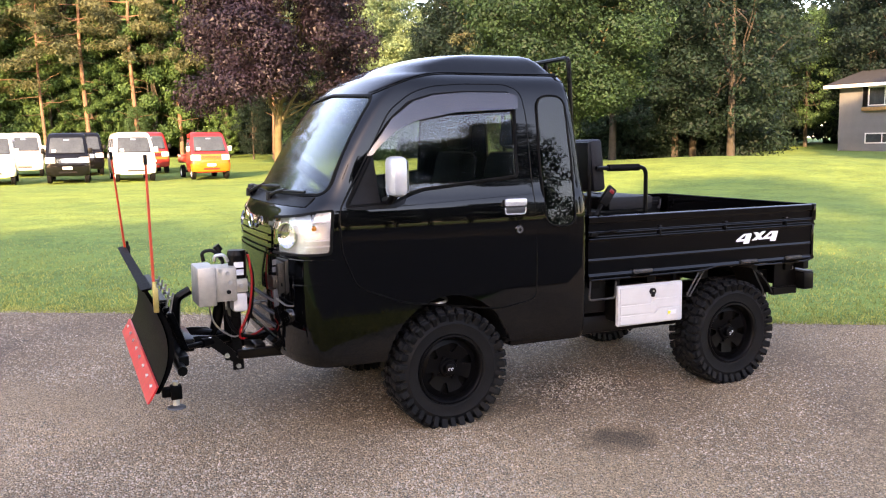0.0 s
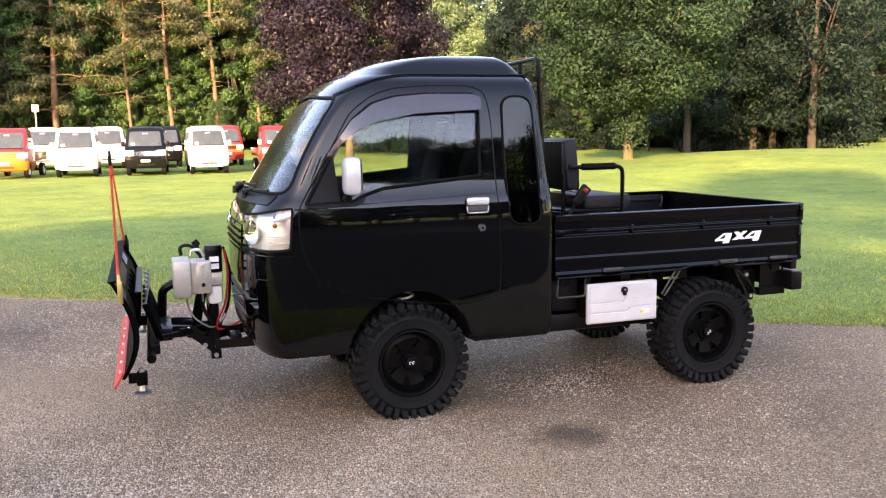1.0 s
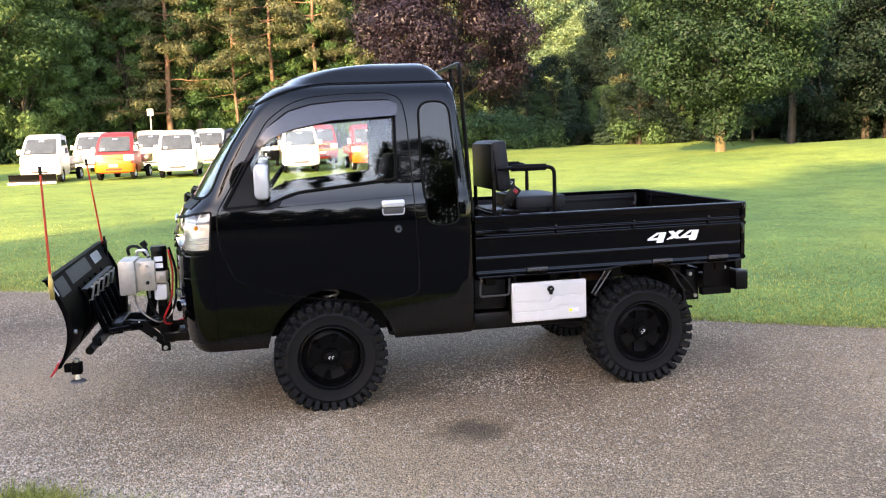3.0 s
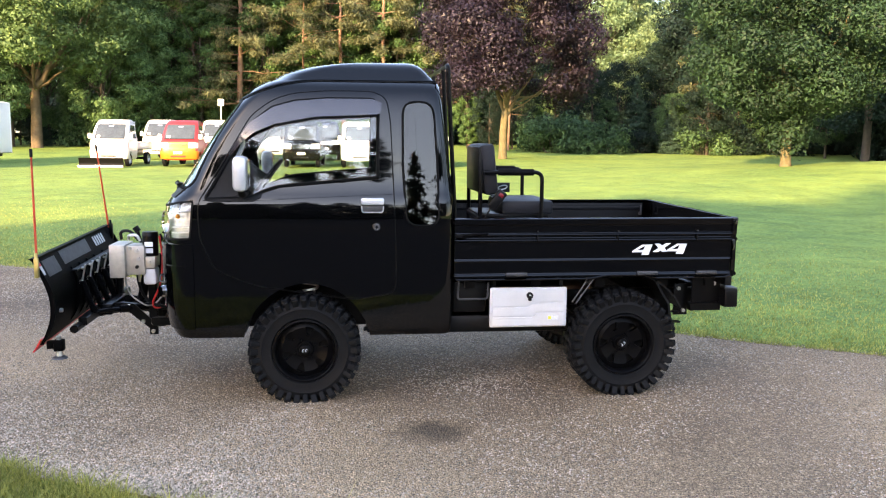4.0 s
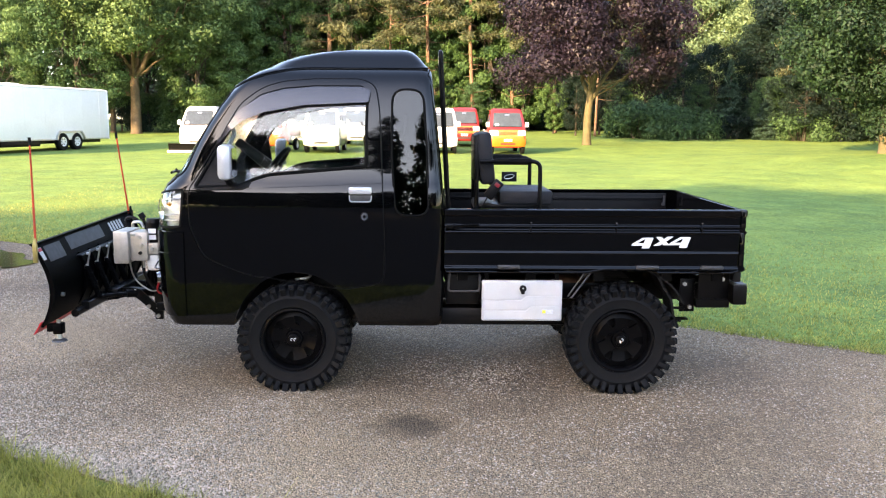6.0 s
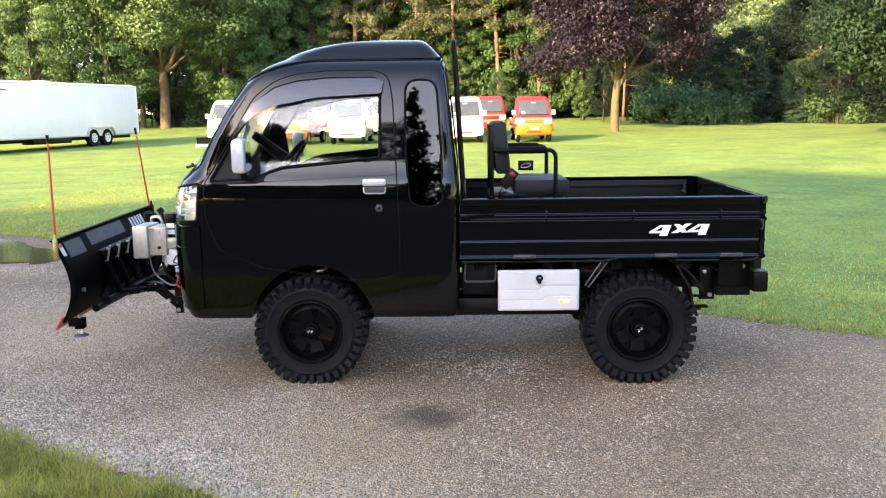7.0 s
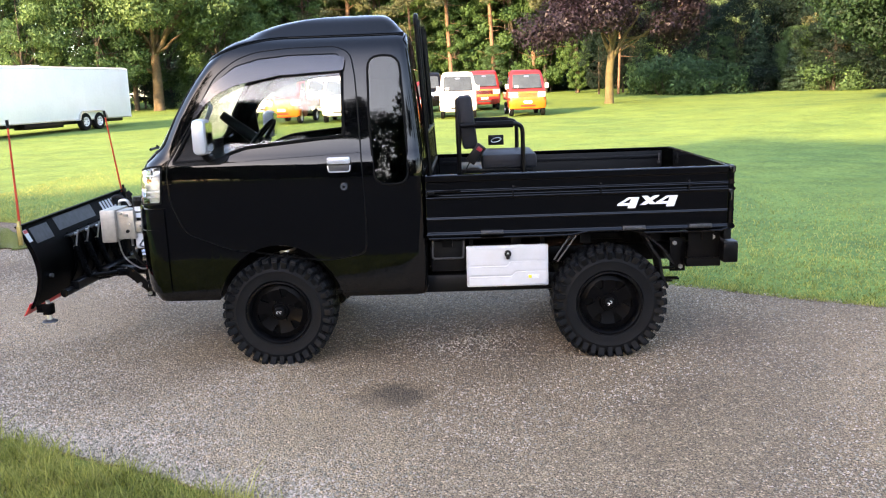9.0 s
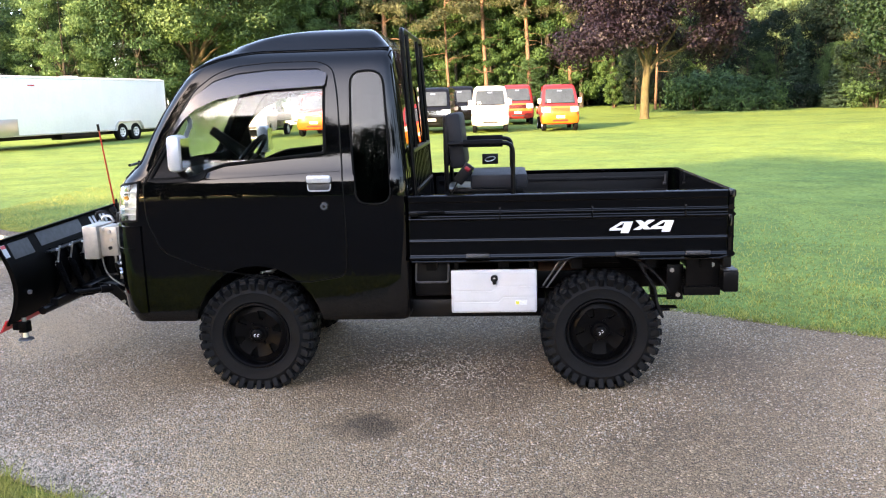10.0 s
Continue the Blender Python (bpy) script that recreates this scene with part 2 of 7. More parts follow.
M_STRAW = leafy("dry_grass", (0.46, 0.36, 0.17), (0.30, 0.24, 0.10), 0.45, 0.7, 0.4)
M_BARK = material("bark", (0.050, 0.041, 0.033), 0.9, vary=0.35, scale=3, bump=1.0, bump_scale=14)
M_PINEBARK = material("pine_bark", (0.165, 0.096, 0.064), 0.9, vary=0.35, scale=3, bump=1.0, bump_scale=12)
M_PALEBARK = material("pale_bark", (0.105, 0.084, 0.040), 0.9, vary=0.3, scale=3, bump=1.0, bump_scale=14)
M_TEAL = leafy("blue_green_needles", (0.052, 0.102, 0.068), (0.028, 0.064, 0.046), 0.4, 0.6)
M_VINE = leafy("vine_leaf", (0.086, 0.170, 0.056), (0.042, 0.098, 0.036), 0.4, 0.6)
M_OAKBARK = material("oak_bark", (0.105, 0.075, 0.046), 0.9, vary=0.4, scale=3, bump=1.0, bump_scale=12)
# sunlight and haze on the far trees are painted into this pale leaf
M_SUNHAZE_LEAF = leafy("sun_haze_leaf", (0.19, 0.29, 0.15), (0.13, 0.21, 0.11), 0.35, 0.6)
M_PURPLE = leafy("purple_leaf", (0.025, 0.0165, 0.027), (0.012, 0.0085, 0.0145), 0.45, 0.45, 0.2)
M_GREEN1 = leafy("broad_leaf", (0.076, 0.155, 0.064), (0.038, 0.088, 0.040), 0.4, 0.6)
M_GREEN2 = leafy("light_leaf", (0.124, 0.222, 0.088), (0.066, 0.138, 0.056), 0.4, 0.6)
M_OAKLEAF = leafy("oak_leaf", (0.118, 0.196, 0.074), (0.054, 0.106, 0.042), 0.45, 0.55)
# the unlit wood's shade is put into this darkened leaf colour
M_SHADED_GREEN = leafy("shaded_leaf", (0.014, 0.037, 0.026), (0.007, 0.019, 0.015), 0.4, 0.65)
# the lawn tree's partial shade is painted in as a darker leaf colour
M_SHADELEAF = leafy("part_shade_leaf", (0.035, 0.082, 0.036), (0.013, 0.036, 0.019), 0.5, 0.62)
M_NEEDLE = leafy("pine_needles", (0.132, 0.138, 0.070), (0.074, 0.092, 0.048), 0.35, 0.65, 0.3)


# ---- building tools ----
def mesh_of(bm, name, mats, smooth=None):
    me = bpy.data.meshes.new(name)
    bmesh.ops.recalc_face_normals(bm, faces=bm.faces)
    bm.to_mesh(me)
    bm.free()
    for m in mats if isinstance(mats, (list, tuple)) else [mats]:
        me.materials.append(m)
    if smooth is not None:
        me.shade_smooth()
        me.set_sharp_from_angle(angle=radians(smooth))
    return me


def part(name, bm, mats, parent, label="", smooth=None):
    ob = new(name, bm if isinstance(bm, bpy.types.Mesh) else mesh_of(bm, name, mats, smooth))
    ob.parent = parent
    if label:
        ob["label"] = label
    return ob


def thing(name, label, category, at=(0, 0, 0), turn=0.0, group="", kind=""):
    ob = new(name)
    ob.matrix_basis = pose(*at, 0, 0, turn)
    ob.empty_display_size = 0.2
    return tagged(ob, label, category, group, kind)


def box(bm, x0, x1, y0, y1, z0, z1, bevel=0.0, turn=None, mat=0):
    m = Matrix.LocRotScale(((x0 + x1) / 2, (y0 + y1) / 2, (z0 + z1) / 2), turn, (abs(x1 - x0), abs(y1 - y0), abs(z1 - z0)))
    g = bmesh.ops.create_cube(bm, size=1.0, matrix=m)
    faces = list({f for v in g["verts"] for f in v.link_faces})
    for f in faces:
        f.material_index = mat
    if bevel:
        edges = list({e for v in g["verts"] for e in v.link_edges})
        r = bmesh.ops.bevel(bm, geom=edges, offset=bevel, segments=2, profile=0.5, affect="EDGES")
        for f in r["faces"]:
            f.material_index = mat
    return bm


def rod(bm, a, b, r0, r1=None, seg=10, mat=0):
    a, b = Vector(a), Vector(b)
    d = b - a
    m = Matrix.Translation((a + b) / 2) @ d.to_track_quat("Z", "Y").to_matrix().to_4x4()
    g = bmesh.ops.create_cone(bm, cap_ends=True, segments=seg, radius1=r0, radius2=r0 if r1 is None else r1, depth=d.length, matrix=m)
    for f in {f for v in g["verts"] for f in v.link_faces}:
        f.material_index = mat
    return bm


def bar(bm, a, b, w, h, up=(0, 0, 1), bevel=0.004, mat=0):
    """A square bar from a to b."""
    a, b = Vector(a), Vector(b)
    d = (b - a)
    z = d.normalized()
    x = Vector(up).cross(z)
    x = x.normalized() if x.length > 1e-4 else Vector((1, 0, 0))
    y = z.cross(x)
    m = Matrix.Translation((a + b) / 2) @ Matrix((x, y, z)).transposed().to_4x4() @ Matrix.Diagonal((w, h, d.length, 1))
    g = bmesh.ops.create_cube(bm, size=1.0, matrix=m)
    for f in {f for v in g["verts"] for f in v.link_faces}:
        f.material_index = mat
    if bevel:
        bmesh.ops.bevel(bm, geom=list({e for v in g["verts"] for e in v.link_edges}), offset=bevel, segments=1, affect="EDGES")
    return bm


def tube(bm, points, r, seg=8, closed=False, mat=0):
    """A round tube along points."""
    pts = [Vector(p) for p in points]
    rings = []
    n = len(pts)
    side = None
    for i, p in enumerate(pts):
        a = pts[(i - 1) % n] if closed or i else p
        b = pts[(i + 1) % n] if closed or i < n - 1 else p
        t = (b - a).normalized()
        if side is None:
            side = t.orthogonal().normalized()
        side = (side - t * side.dot(t)).normalized()
        up = t.cross(side)
        rr = r[i] if isinstance(r, (list, tuple)) else r
        rings.append([bm.verts.new(p + rr * (side * math.cos(k * 2 * math.pi / seg) + up * math.sin(k * 2 * math.pi / seg))) for k in range(seg)])
    for i in range(n if closed else n - 1):
        A, B = rings[i], rings[(i + 1) % n]
        for k in range(seg):
            bm.faces.new((A[k], A[(k + 1) % seg], B[(k + 1) % seg], B[k])).material_index = mat
    if not closed:
        bm.faces.new(rings[0][::-1]).material_index = mat
        bm.faces.new(rings[-1]).material_index = mat
    return bm


def rounded(points, r, steps=5):
    """Round the inner corners of a path of points."""
    pts = [Vector(p) for p in points]
    out = [pts[0]]
    for a, b, c in zip(pts, pts[1:], pts[2:]):
        u, v = (a - b), (c - b)
        k = min(r, u.length * 0.49, v.length * 0.49)
        p, q = b + u.normalized() * k, b + v.normalized() * k
        out += [p.lerp(b, s).lerp(b.lerp(q, s), s) for s in [i / steps for i in range(steps + 1)]]
    return out + [pts[-1]]


def extruded(bm, outline, axis, lo, hi, mat=0):
    """A prism of a closed outline, along an axis. For y the outline is (x, z), for x (y, z), for z (x, y)."""
    def at(p, d):
        return {"y": (p[0], d, p[1]), "x": (d, p[0], p[1]), "z": (p[0], p[1], d)}[axis]
    A = [bm.verts.new(at(p, lo)) for p in outline]
    B = [bm.verts.new(at(p, hi)) for p in outline]
    n = len(outline)
    fs = [bm.faces.new(A), bm.faces.new(B[::-1])]
    fs += [bm.faces.new((A[i], B[i], B[(i + 1) % n], A[(i + 1) % n])) for i in range(n)]
    for f in fs:
        f.material_index = mat
    return bm


def lathe(bm, profile, axis_y=True, seg=48, centre=(0, 0, 0), mat=0, closed=True):
    """Turn a profile of (radius, offset along y) round the y axis."""
    c = Vector(centre)
    rings = []
    for k in range(seg):
        a = 2 * math.pi * k / seg
        rings.append([bm.verts.new(c + Vector((r * math.cos(a), o, r * math.sin(a)))) for r, o in profile])
    m = len(profile)
    for k in range(seg):
        A, B = rings[k], rings[(k + 1) % seg]
        for i in range(m if closed else m - 1):
            j = (i + 1) % m
            bm.faces.new((A[i], A[j], B[j], B[i])).material_index = mat
    return bm


def outline_smooth(pts, r, steps=4):
    """Round all corners of a closed outline of pairs."""
    n = len(pts)
    out = []
    for i in range(n):
        a, b, c = (Vector((*pts[(i + k) % n], 0)) for k in (-1, 0, 1))
        u, v = a - b, c - b
        k = min(r, u.length * 0.45, v.length * 0.45)
        p, q = b + u.normalized() * k, b + v.normalized() * k
        for s in range(steps + 1):
            s /= steps
            w = p.lerp(b, s).lerp(b.lerp(q, s), s)
            out.append((w.x, w.y))
    return out


def combine(bm, *cuts):
    """Cut or keep a solid by others: pairs of ('DIFFERENCE' or 'INTERSECT', bmesh)."""
    tmp = [new("work", mesh_of(bm, "work", []))]
    for how, other in cuts:
        o = new("work", mesh_of(other, "work", []))
        tmp.append(o)
        b = tmp[0].modifiers.new("cut", "BOOLEAN")
        b.operation, b.solver, b.object = how, "EXACT", o
    bpy.context.view_layer.update()
    me = bpy.data.meshes.new_from_object(tmp[0].evaluated_get(bpy.context.evaluated_depsgraph_get()))
    for o in tmp:
        d = o.data
        bpy.data.objects.remove(o)
        bpy.data.meshes.remove(d)
    me.materials.clear()
    return me


def finish(me, name, mat, smooth=32):
    me.name = name
    me.materials.append(mat)
    me.shade_smooth()
    me.set_sharp_from_angle(angle=radians(smooth))
    return me


# ---- the ground ----
def smooth_step(a, b, x):
    t = max(0.0, min(1.0, (x - a) / (b - a)))
    return t * t * (3 - 2 * t)


def height(x, y):
    u = max(0.0, y - 6.0)
    z = (0.009 * u + 0.00015 * u * u) if u < 60 else 0.54 + 0.54 + 0.027 * (u - 60) * math.exp(-(u - 60) / 60)
    z += 0.62 * math.exp(-(((x - 24) / 10) ** 2) - ((y - 23) / 9) ** 2)
    z += 0.020 * math.exp(-((x / 0.5) ** 2) - ((y - 0.74) / 1.2) ** 4) + 0.006 * math.exp(-(((x - 1.9) / 0.5) ** 2) - ((y - 0.74) / 1.2) ** 4)
    far = smooth_step(3.0, 12.0, math.hypot(x, y - 1))
    z += 0.05 * far * noise.noise(Vector((x * 0.12, y * 0.12, 3.1)))
    return z


def axis_steps(lo, hi, fine_lo, fine_hi, fine, coarse):
    out, v = [], lo
    while v < hi:
        out.append(v)
        v += fine if fine_lo <= v < fine_hi else coarse
    return out + [hi]


def grid_ground():
    xs = [-900, -500, -280, -160] + axis_steps(-100, 100, -30, 45, 1.0, 5.0) + [160, 280, 500, 900]
    ys = [-900, -500, -280, -160] + axis_steps(-100, 110, -12, 60, 1.0, 5.0) + [160, 280, 500, 900]
    vs = [(x, y, height(x, y) - 0.012) for y in ys for x in xs]
    w = len(xs)
    fs = [(j * w + i, j * w + i + 1, (j + 1) * w + i + 1, (j + 1) * w + i) for j in range(len(ys) - 1) for i in range(w - 1)]
    me = bpy.data.meshes.new("ground")
    me.from_pydata(vs, [], fs)
    me.materials.append(M_GRASS)
    me.shade_smooth()
    return tagged(new("ground", me), "mown green lawn with patches of evening sun", "lawn", kind="structure")


grid_ground()

FAR_EDGE = [(-30, 24), (-16, 14.5), (-8, 8.9), (-5.4, 6.75), (-3.2, 5.5), (-1.43, 4.44), (1.0, 2.88), (2.8, 1.72), (3.4, 1.3), (4.25, 0.78), (6.5, -0.9), (14, -6.5), (30, -18)]
NEAR_EDGE = [(-30, 16), (-16, 8.4), (-8, 3.4), (-5, 1.4), (-3, 0.05), (-2.2, -0.45), (-1.43, -0.84), (-0.8, -1.14), (-0.15, -1.47), (0.6, -1.95), (2.0, -3.1), (3.0, -4.6), (4.0, -9), (6, -20), (8, -40)]


def edge_y(edge, x):
    for (a, b), (c, d) in zip(edge, edge[1:]):
        if a <= x <= c:
            return b + (d - b) * (x - a) / (c - a)
    return edge[-1][1]


def driveway():
    bm = bmesh.new()
    rows = []
    x = -29.0
    while x <= 29.0:
        a = edge_y(FAR_EDGE, x) + 0.05 * noise.noise(Vector((x * 3.1, 0, 0))) + 0.03 * noise.noise(Vector((x * 9, 4, 0)))
        b = min(a - 2, edge_y(NEAR_EDGE, x) + 0.06 * noise.noise(Vector((x * 3.3, 7, 0))) + 0.04 * noise.noise(Vector((x * 8, 9, 0))))
        n = 24
        row = []
        for i in range(n + 1):
            y = b + (a - b) * i / n
            dip = 0.016 * math.exp(-(((x - 0.7) / 0.26) ** 2) - ((y + 0.53) / 0.22) ** 2)
            z = height(x, y) + (0.0 if 0 < i < n else -0.014) + 0.006 * noise.noise(Vector((x * 1.1, y * 1.1, 5))) * (0 < i < n)
            row.append(bm.verts.new((x, y, z - dip + 0.004)))
        rows.append(row)
        x += 0.2 if -8 < x < 8 else 1.0
    for A, B in zip(rows, rows[1:]):
        for i in range(len(A) - 1):
            bm.faces.new((A[i], B[i], B[i + 1], A[i + 1]))
    return tagged(new("driveway", mesh_of(bm, "driveway", M_GRAVEL, 60)), "brown-grey gravel driveway with a damp hollow", "driveway", kind="structure")


driveway()


def yard():
    """Unseen paved yard behind the verge, under the camera, added to darken mirrored ground."""
    bm = bmesh.new()
    rows = []
    for i in range(91):
        x = -15.0 + 0.5 * i
        top = max(-3.1, min(-2.55, edge_y(NEAR_EDGE, x) - 0.15))
        rows.append([bm.verts.new((x, y, height(x, y) + 0.016)) for y in (-36.0, -28.0, -20.0, -14.0, -9.0, -6.0, -4.0, top)])
    for A, B in zip(rows, rows[1:]):
        for a, b, c, d in zip(A, B, B[1:], A[1:]):
            bm.faces.new((a, b, c, d))
    return tagged(new("yard", mesh_of(bm, "yard", M_ASPHALT, 60)), "unseen dark asphalt yard, added to darken the truck's reflections", "yard", kind="structure")


yard()


# ---- the black truck ----
# Cab levels: height, front at the middle, depth of the rounded front, near side, rear
CAB = [
    (0.400, -0.795, 0.19, 0.040, 0.85), (0.430, -0.815, 0.20, 0.030, 0.862), (0.50, -0.830, 0.205, 0.025, 0.866), (0.62, -0.845, 0.215, 0.020, 0.868), (0.85, -0.85, 0.22, 0.016, 0.868),
    (1.00, -0.848, 0.225, 0.014, 0.868), (1.10, -0.842, 0.225, 0.016, 0.866), (1.16, -0.828, 0.225, 0.020, 0.864), (1.20, -0.802, 0.22, 0.026, 0.862), (1.225, -0.775, 0.215, 0.034, 0.860),
    (1.25, -0.755, 0.21, 0.041, 0.858), (1.30, -0.725, 0.20, 0.049, 0.853), (1.36, -0.688, 0.185, 0.056, 0.847), (1.45, -0.63, 0.165, 0.064, 0.839), (1.55, -0.562, 0.15, 0.075, 0.829),
    (1.65, -0.488, 0.14, 0.088, 0.818), (1.73, -0.427, 0.14, 0.102, 0.809), (1.79, -0.372, 0.15, 0.120, 0.802), (1.83, -0.328, 0.16, 0.145, 0.797), (1.855, -0.293, 0.17, 0.178, 0.793),
    (1.872, -0.262, 0.18, 0.212, 0.788), (1.882, -0.235, 0.19, 0.238, 0.775), (1.915, -0.175, 0.20, 0.262, 0.745), (1.95, -0.085, 0.22, 0.290, 0.715), (1.975, 0.01, 0.24, 0.325, 0.690),
    (1.992, 0.12, 0.24, 0.375, 0.665), (2.002, 0.24, 0.22, 0.45, 0.64),
]
MID = 0.7375


def cab_at(z):
    """The cab's level at a height, between the given ones."""
    if z <= CAB[0][0]:
        return CAB[0][1:]
    for a, b in zip(CAB, CAB[1:]):
        if z <= b[0]:
            t = (z - a[0]) / (b[0] - a[0])
            return tuple(p + (q - p) * t for p, q in zip(a[1:], b[1:]))
    return CAB[-1][1:]


def cab_ring(z, grow):
    n_exp = 2.7 - 0.4 * smooth_step(1.18, 1.34, z)
    xf, d, ys, xr = cab_at(z)
    xf, ys, xr = xf - grow, ys - grow, xr + grow
    half = MID - ys
    pts = []
    front = 36
    for i in range(front + 1):
        th = -math.pi / 2 + math.pi * i / front
        s, c = math.sin(th), max(0.0, math.cos(th))
        v = math.copysign(abs(s) ** (2 / n_exp), s)
        u = c ** (2 / n_exp)
        pts.append((xf + d * (1 - u), MID + half * v))
    r = 0.05
    side = 16
    x0, x1 = xf + d, xr - r
    pts += [(x0 + (x1 - x0) * i / side, MID + half) for i in range(1, side + 1)]
    pts += [(x1 + r * math.sin(a), MID + half - r + r * math.cos(a)) for a in (radians(30), radians(60), radians(90))]
    pts += [(x1 + r * math.cos(a), MID - half + r - r * math.sin(a)) for a in (0, radians(30), radians(60))]
    pts += [(x1 - (x1 - x0) * i / side, MID - half) for i in range(0, side)]
    return [(x, y, z) for x, y in pts]


def cab_solid(grow, low=None, high=None):
    """The cab's closed outer form, grown outwards by so many metres."""
    zs = []
    for a, b in zip(CAB, CAB[1:]):
        k = max(1, round((b[0] - a[0]) / 0.04))
        zs += [a[0] + (b[0] - a[0]) * i / k for i in range(k)]
    zs.append(CAB[-1][0])
    bm = bmesh.new()
    rings = []
    for i, z in enumerate(zs):
        dz = -grow if i == 0 else grow if i == len(zs) - 1 else grow * smooth_step(1.80, 1.90, z)
        rings.append([bm.verts.new((x, y, zz + dz)) for x, y, zz in cab_ring(z, grow)])
    n = len(rings[0])
    for A, B in zip(rings, rings[1:]):
        for k in range(n):
            bm.faces.new((A[k], A[(k + 1) % n], B[(k + 1) % n], B[k]))
    bm.faces.new(rings[0][::-1])
    top = [rings[-1]]
    cx = 0.44
    for s, dz in ((0.75, 0.006), (0.5, 0.010), (0.25, 0.012)):
        top.append([bm.verts.new((cx + (v.co.x - cx) * s, MID + (v.co.y - MID) * s, v.co.z + dz)) for v in rings[-1]])
    for A, B in zip(top, top[1:]):
        for k in range(n):
            bm.faces.new((A[k], A[(k + 1) % n], B[(k + 1) % n], B[k]))
    bm.faces.new(top[-1])
    return bm


def prism(outline, axis, lo, hi):
    return extruded(bmesh.new(), outline, axis, lo, hi)


def scaled(outline, d):
    """Grow a closed outline outwards by d."""
    n = len(outline)
    area = sum(outline[i][0] * outline[(i + 1) % n][1] - outline[(i + 1) % n][0] * outline[i][1] for i in range(n))
    s = 1 if area > 0 else -1
    out = []
    for i in range(n):
        a, b, c = (Vector(outline[(i + k) % n]) for k in (-1, 0, 1))
        u, v = (b - a).normalized(), (c - b).normalized()
        nu, nv = Vector((u.y, -u.x)) * s, Vector((v.y, -v.x)) * s
        m = nu + nv
        m = m / max(0.35, m.length_squared / 2)
        out.append((b.x + m.x * d, b.y + m.y * d))
    return out


NEAR, FAR = (-0.2, 0.5), (0.975, 1.7)
DOOR = outline_smooth([(-0.585, 1.175), (-0.415, 1.452), (-0.285, 1.672), (-0.16, 1.762), (-0.045, 1.798), (0.14, 1.813), (0.40, 1.813), (0.478, 1.775), (0.500, 1.652), (0.517, 1.243), (0.530, 0.823), (0.524, 0.655), (0.294, 0.618), (-0.25, 0.70), (-0.50, 0.80), (-0.575, 0.98)], 0.05)
WINDOW = outline_smooth([(0.425, 1.322), (-0.13, 1.272), (-0.215, 1.245), (-0.30, 1.207), (-0.545, 1.198), (-0.40, 1.445), (-0.275, 1.632), (-0.17, 1.715), (-0.04, 1.752), (0.14, 1.767), (0.405, 1.767), (0.432, 1.72)], 0.022)
QUARTER = outline_smooth([(0.590, 1.045), (0.570, 1.40), (0.572, 1.755), (0.748, 1.755), (0.770, 1.40), (0.782, 1.045)], 0.075)
VISOR = outline_smooth([(-0.425, 1.448), (-0.40, 1.446), (-0.345, 1.510), (-0.27, 1.572), (-0.153, 1.622), (0.073, 1.664), (0.44, 1.682), (0.452, 1.748), (0.40, 1.768), (0.14, 1.768), (-0.04, 1.752), (-0.16, 1.718), (-0.285, 1.632)], 0.012)
SCREEN = outline_smooth([(0.078, 1.262), (MID, 1.245), (2 * MID - 0.078, 1.262), (2 * MID - 0.118, 1.55), (2 * MID - 0.160, 1.752), (MID, 1.785), (0.160, 1.752), (0.118, 1.55)], 0.05)
REAR_WINDOW = outline_smooth([(0.25, 1.22), (1.225, 1.22), (1.20, 1.68), (0.275, 1.68)], 0.05)
LAMP = outline_smooth([(-1.0, 0.955), (-0.632, 0.978), (-0.612, 1.188), (-0.70, 1.178), (-1.0, 1.095)], 0.012)


def arch(grow=0.0):
    r = 0.40 + grow
    pts = [(0.015 + r * math.cos(a) * 0.93, 0.315 + r * math.sin(a)) for a in [radians(d) for d in range(0, 181, 9)]]
    return [(0.015 + r * 0.93, 0.2)] + pts + [(0.015 - r * 0.93, 0.2)]


def skin(outer, inner, outline, axis="y", span=NEAR, holes=()):
    """A curved panel that follows the cab: between two offsets, inside an outline."""
    return combine(cab_solid(outer), ("INTERSECT", prism(outline, axis, *span)), ("DIFFERENCE", cab_solid(inner)), *[("DIFFERENCE", prism(h, axis, *span)) for h in holes])


def cab_y(x, z, grow=0.0, n_exp=2.7):
    """The near side of the cab at a place along it and a height."""
    xf, d, ys, xr = cab_at(z)
    half = MID - ys
    if x >= xf + d:
        return ys - grow
    u = 1 - max(0.0, x - xf) / d
    return MID - half * (1 - u ** n_exp) ** (1 / n_exp) - grow


def surface_line(outline, r, span, grow=0.0):
    """A round bead that follows an outline on the cab's side."""
    pts = [(x, cab_y(x, z, grow), z) for x, z in outline]
    if span is FAR:
        pts = [(x, 2 * MID - y, z) for x, y, z in pts]
    return tube(bmesh.new(), pts, r, 6, True)


truck = thing("pickup_truck", "glossy black lifted mini pickup truck parked on the gravel", "truck")

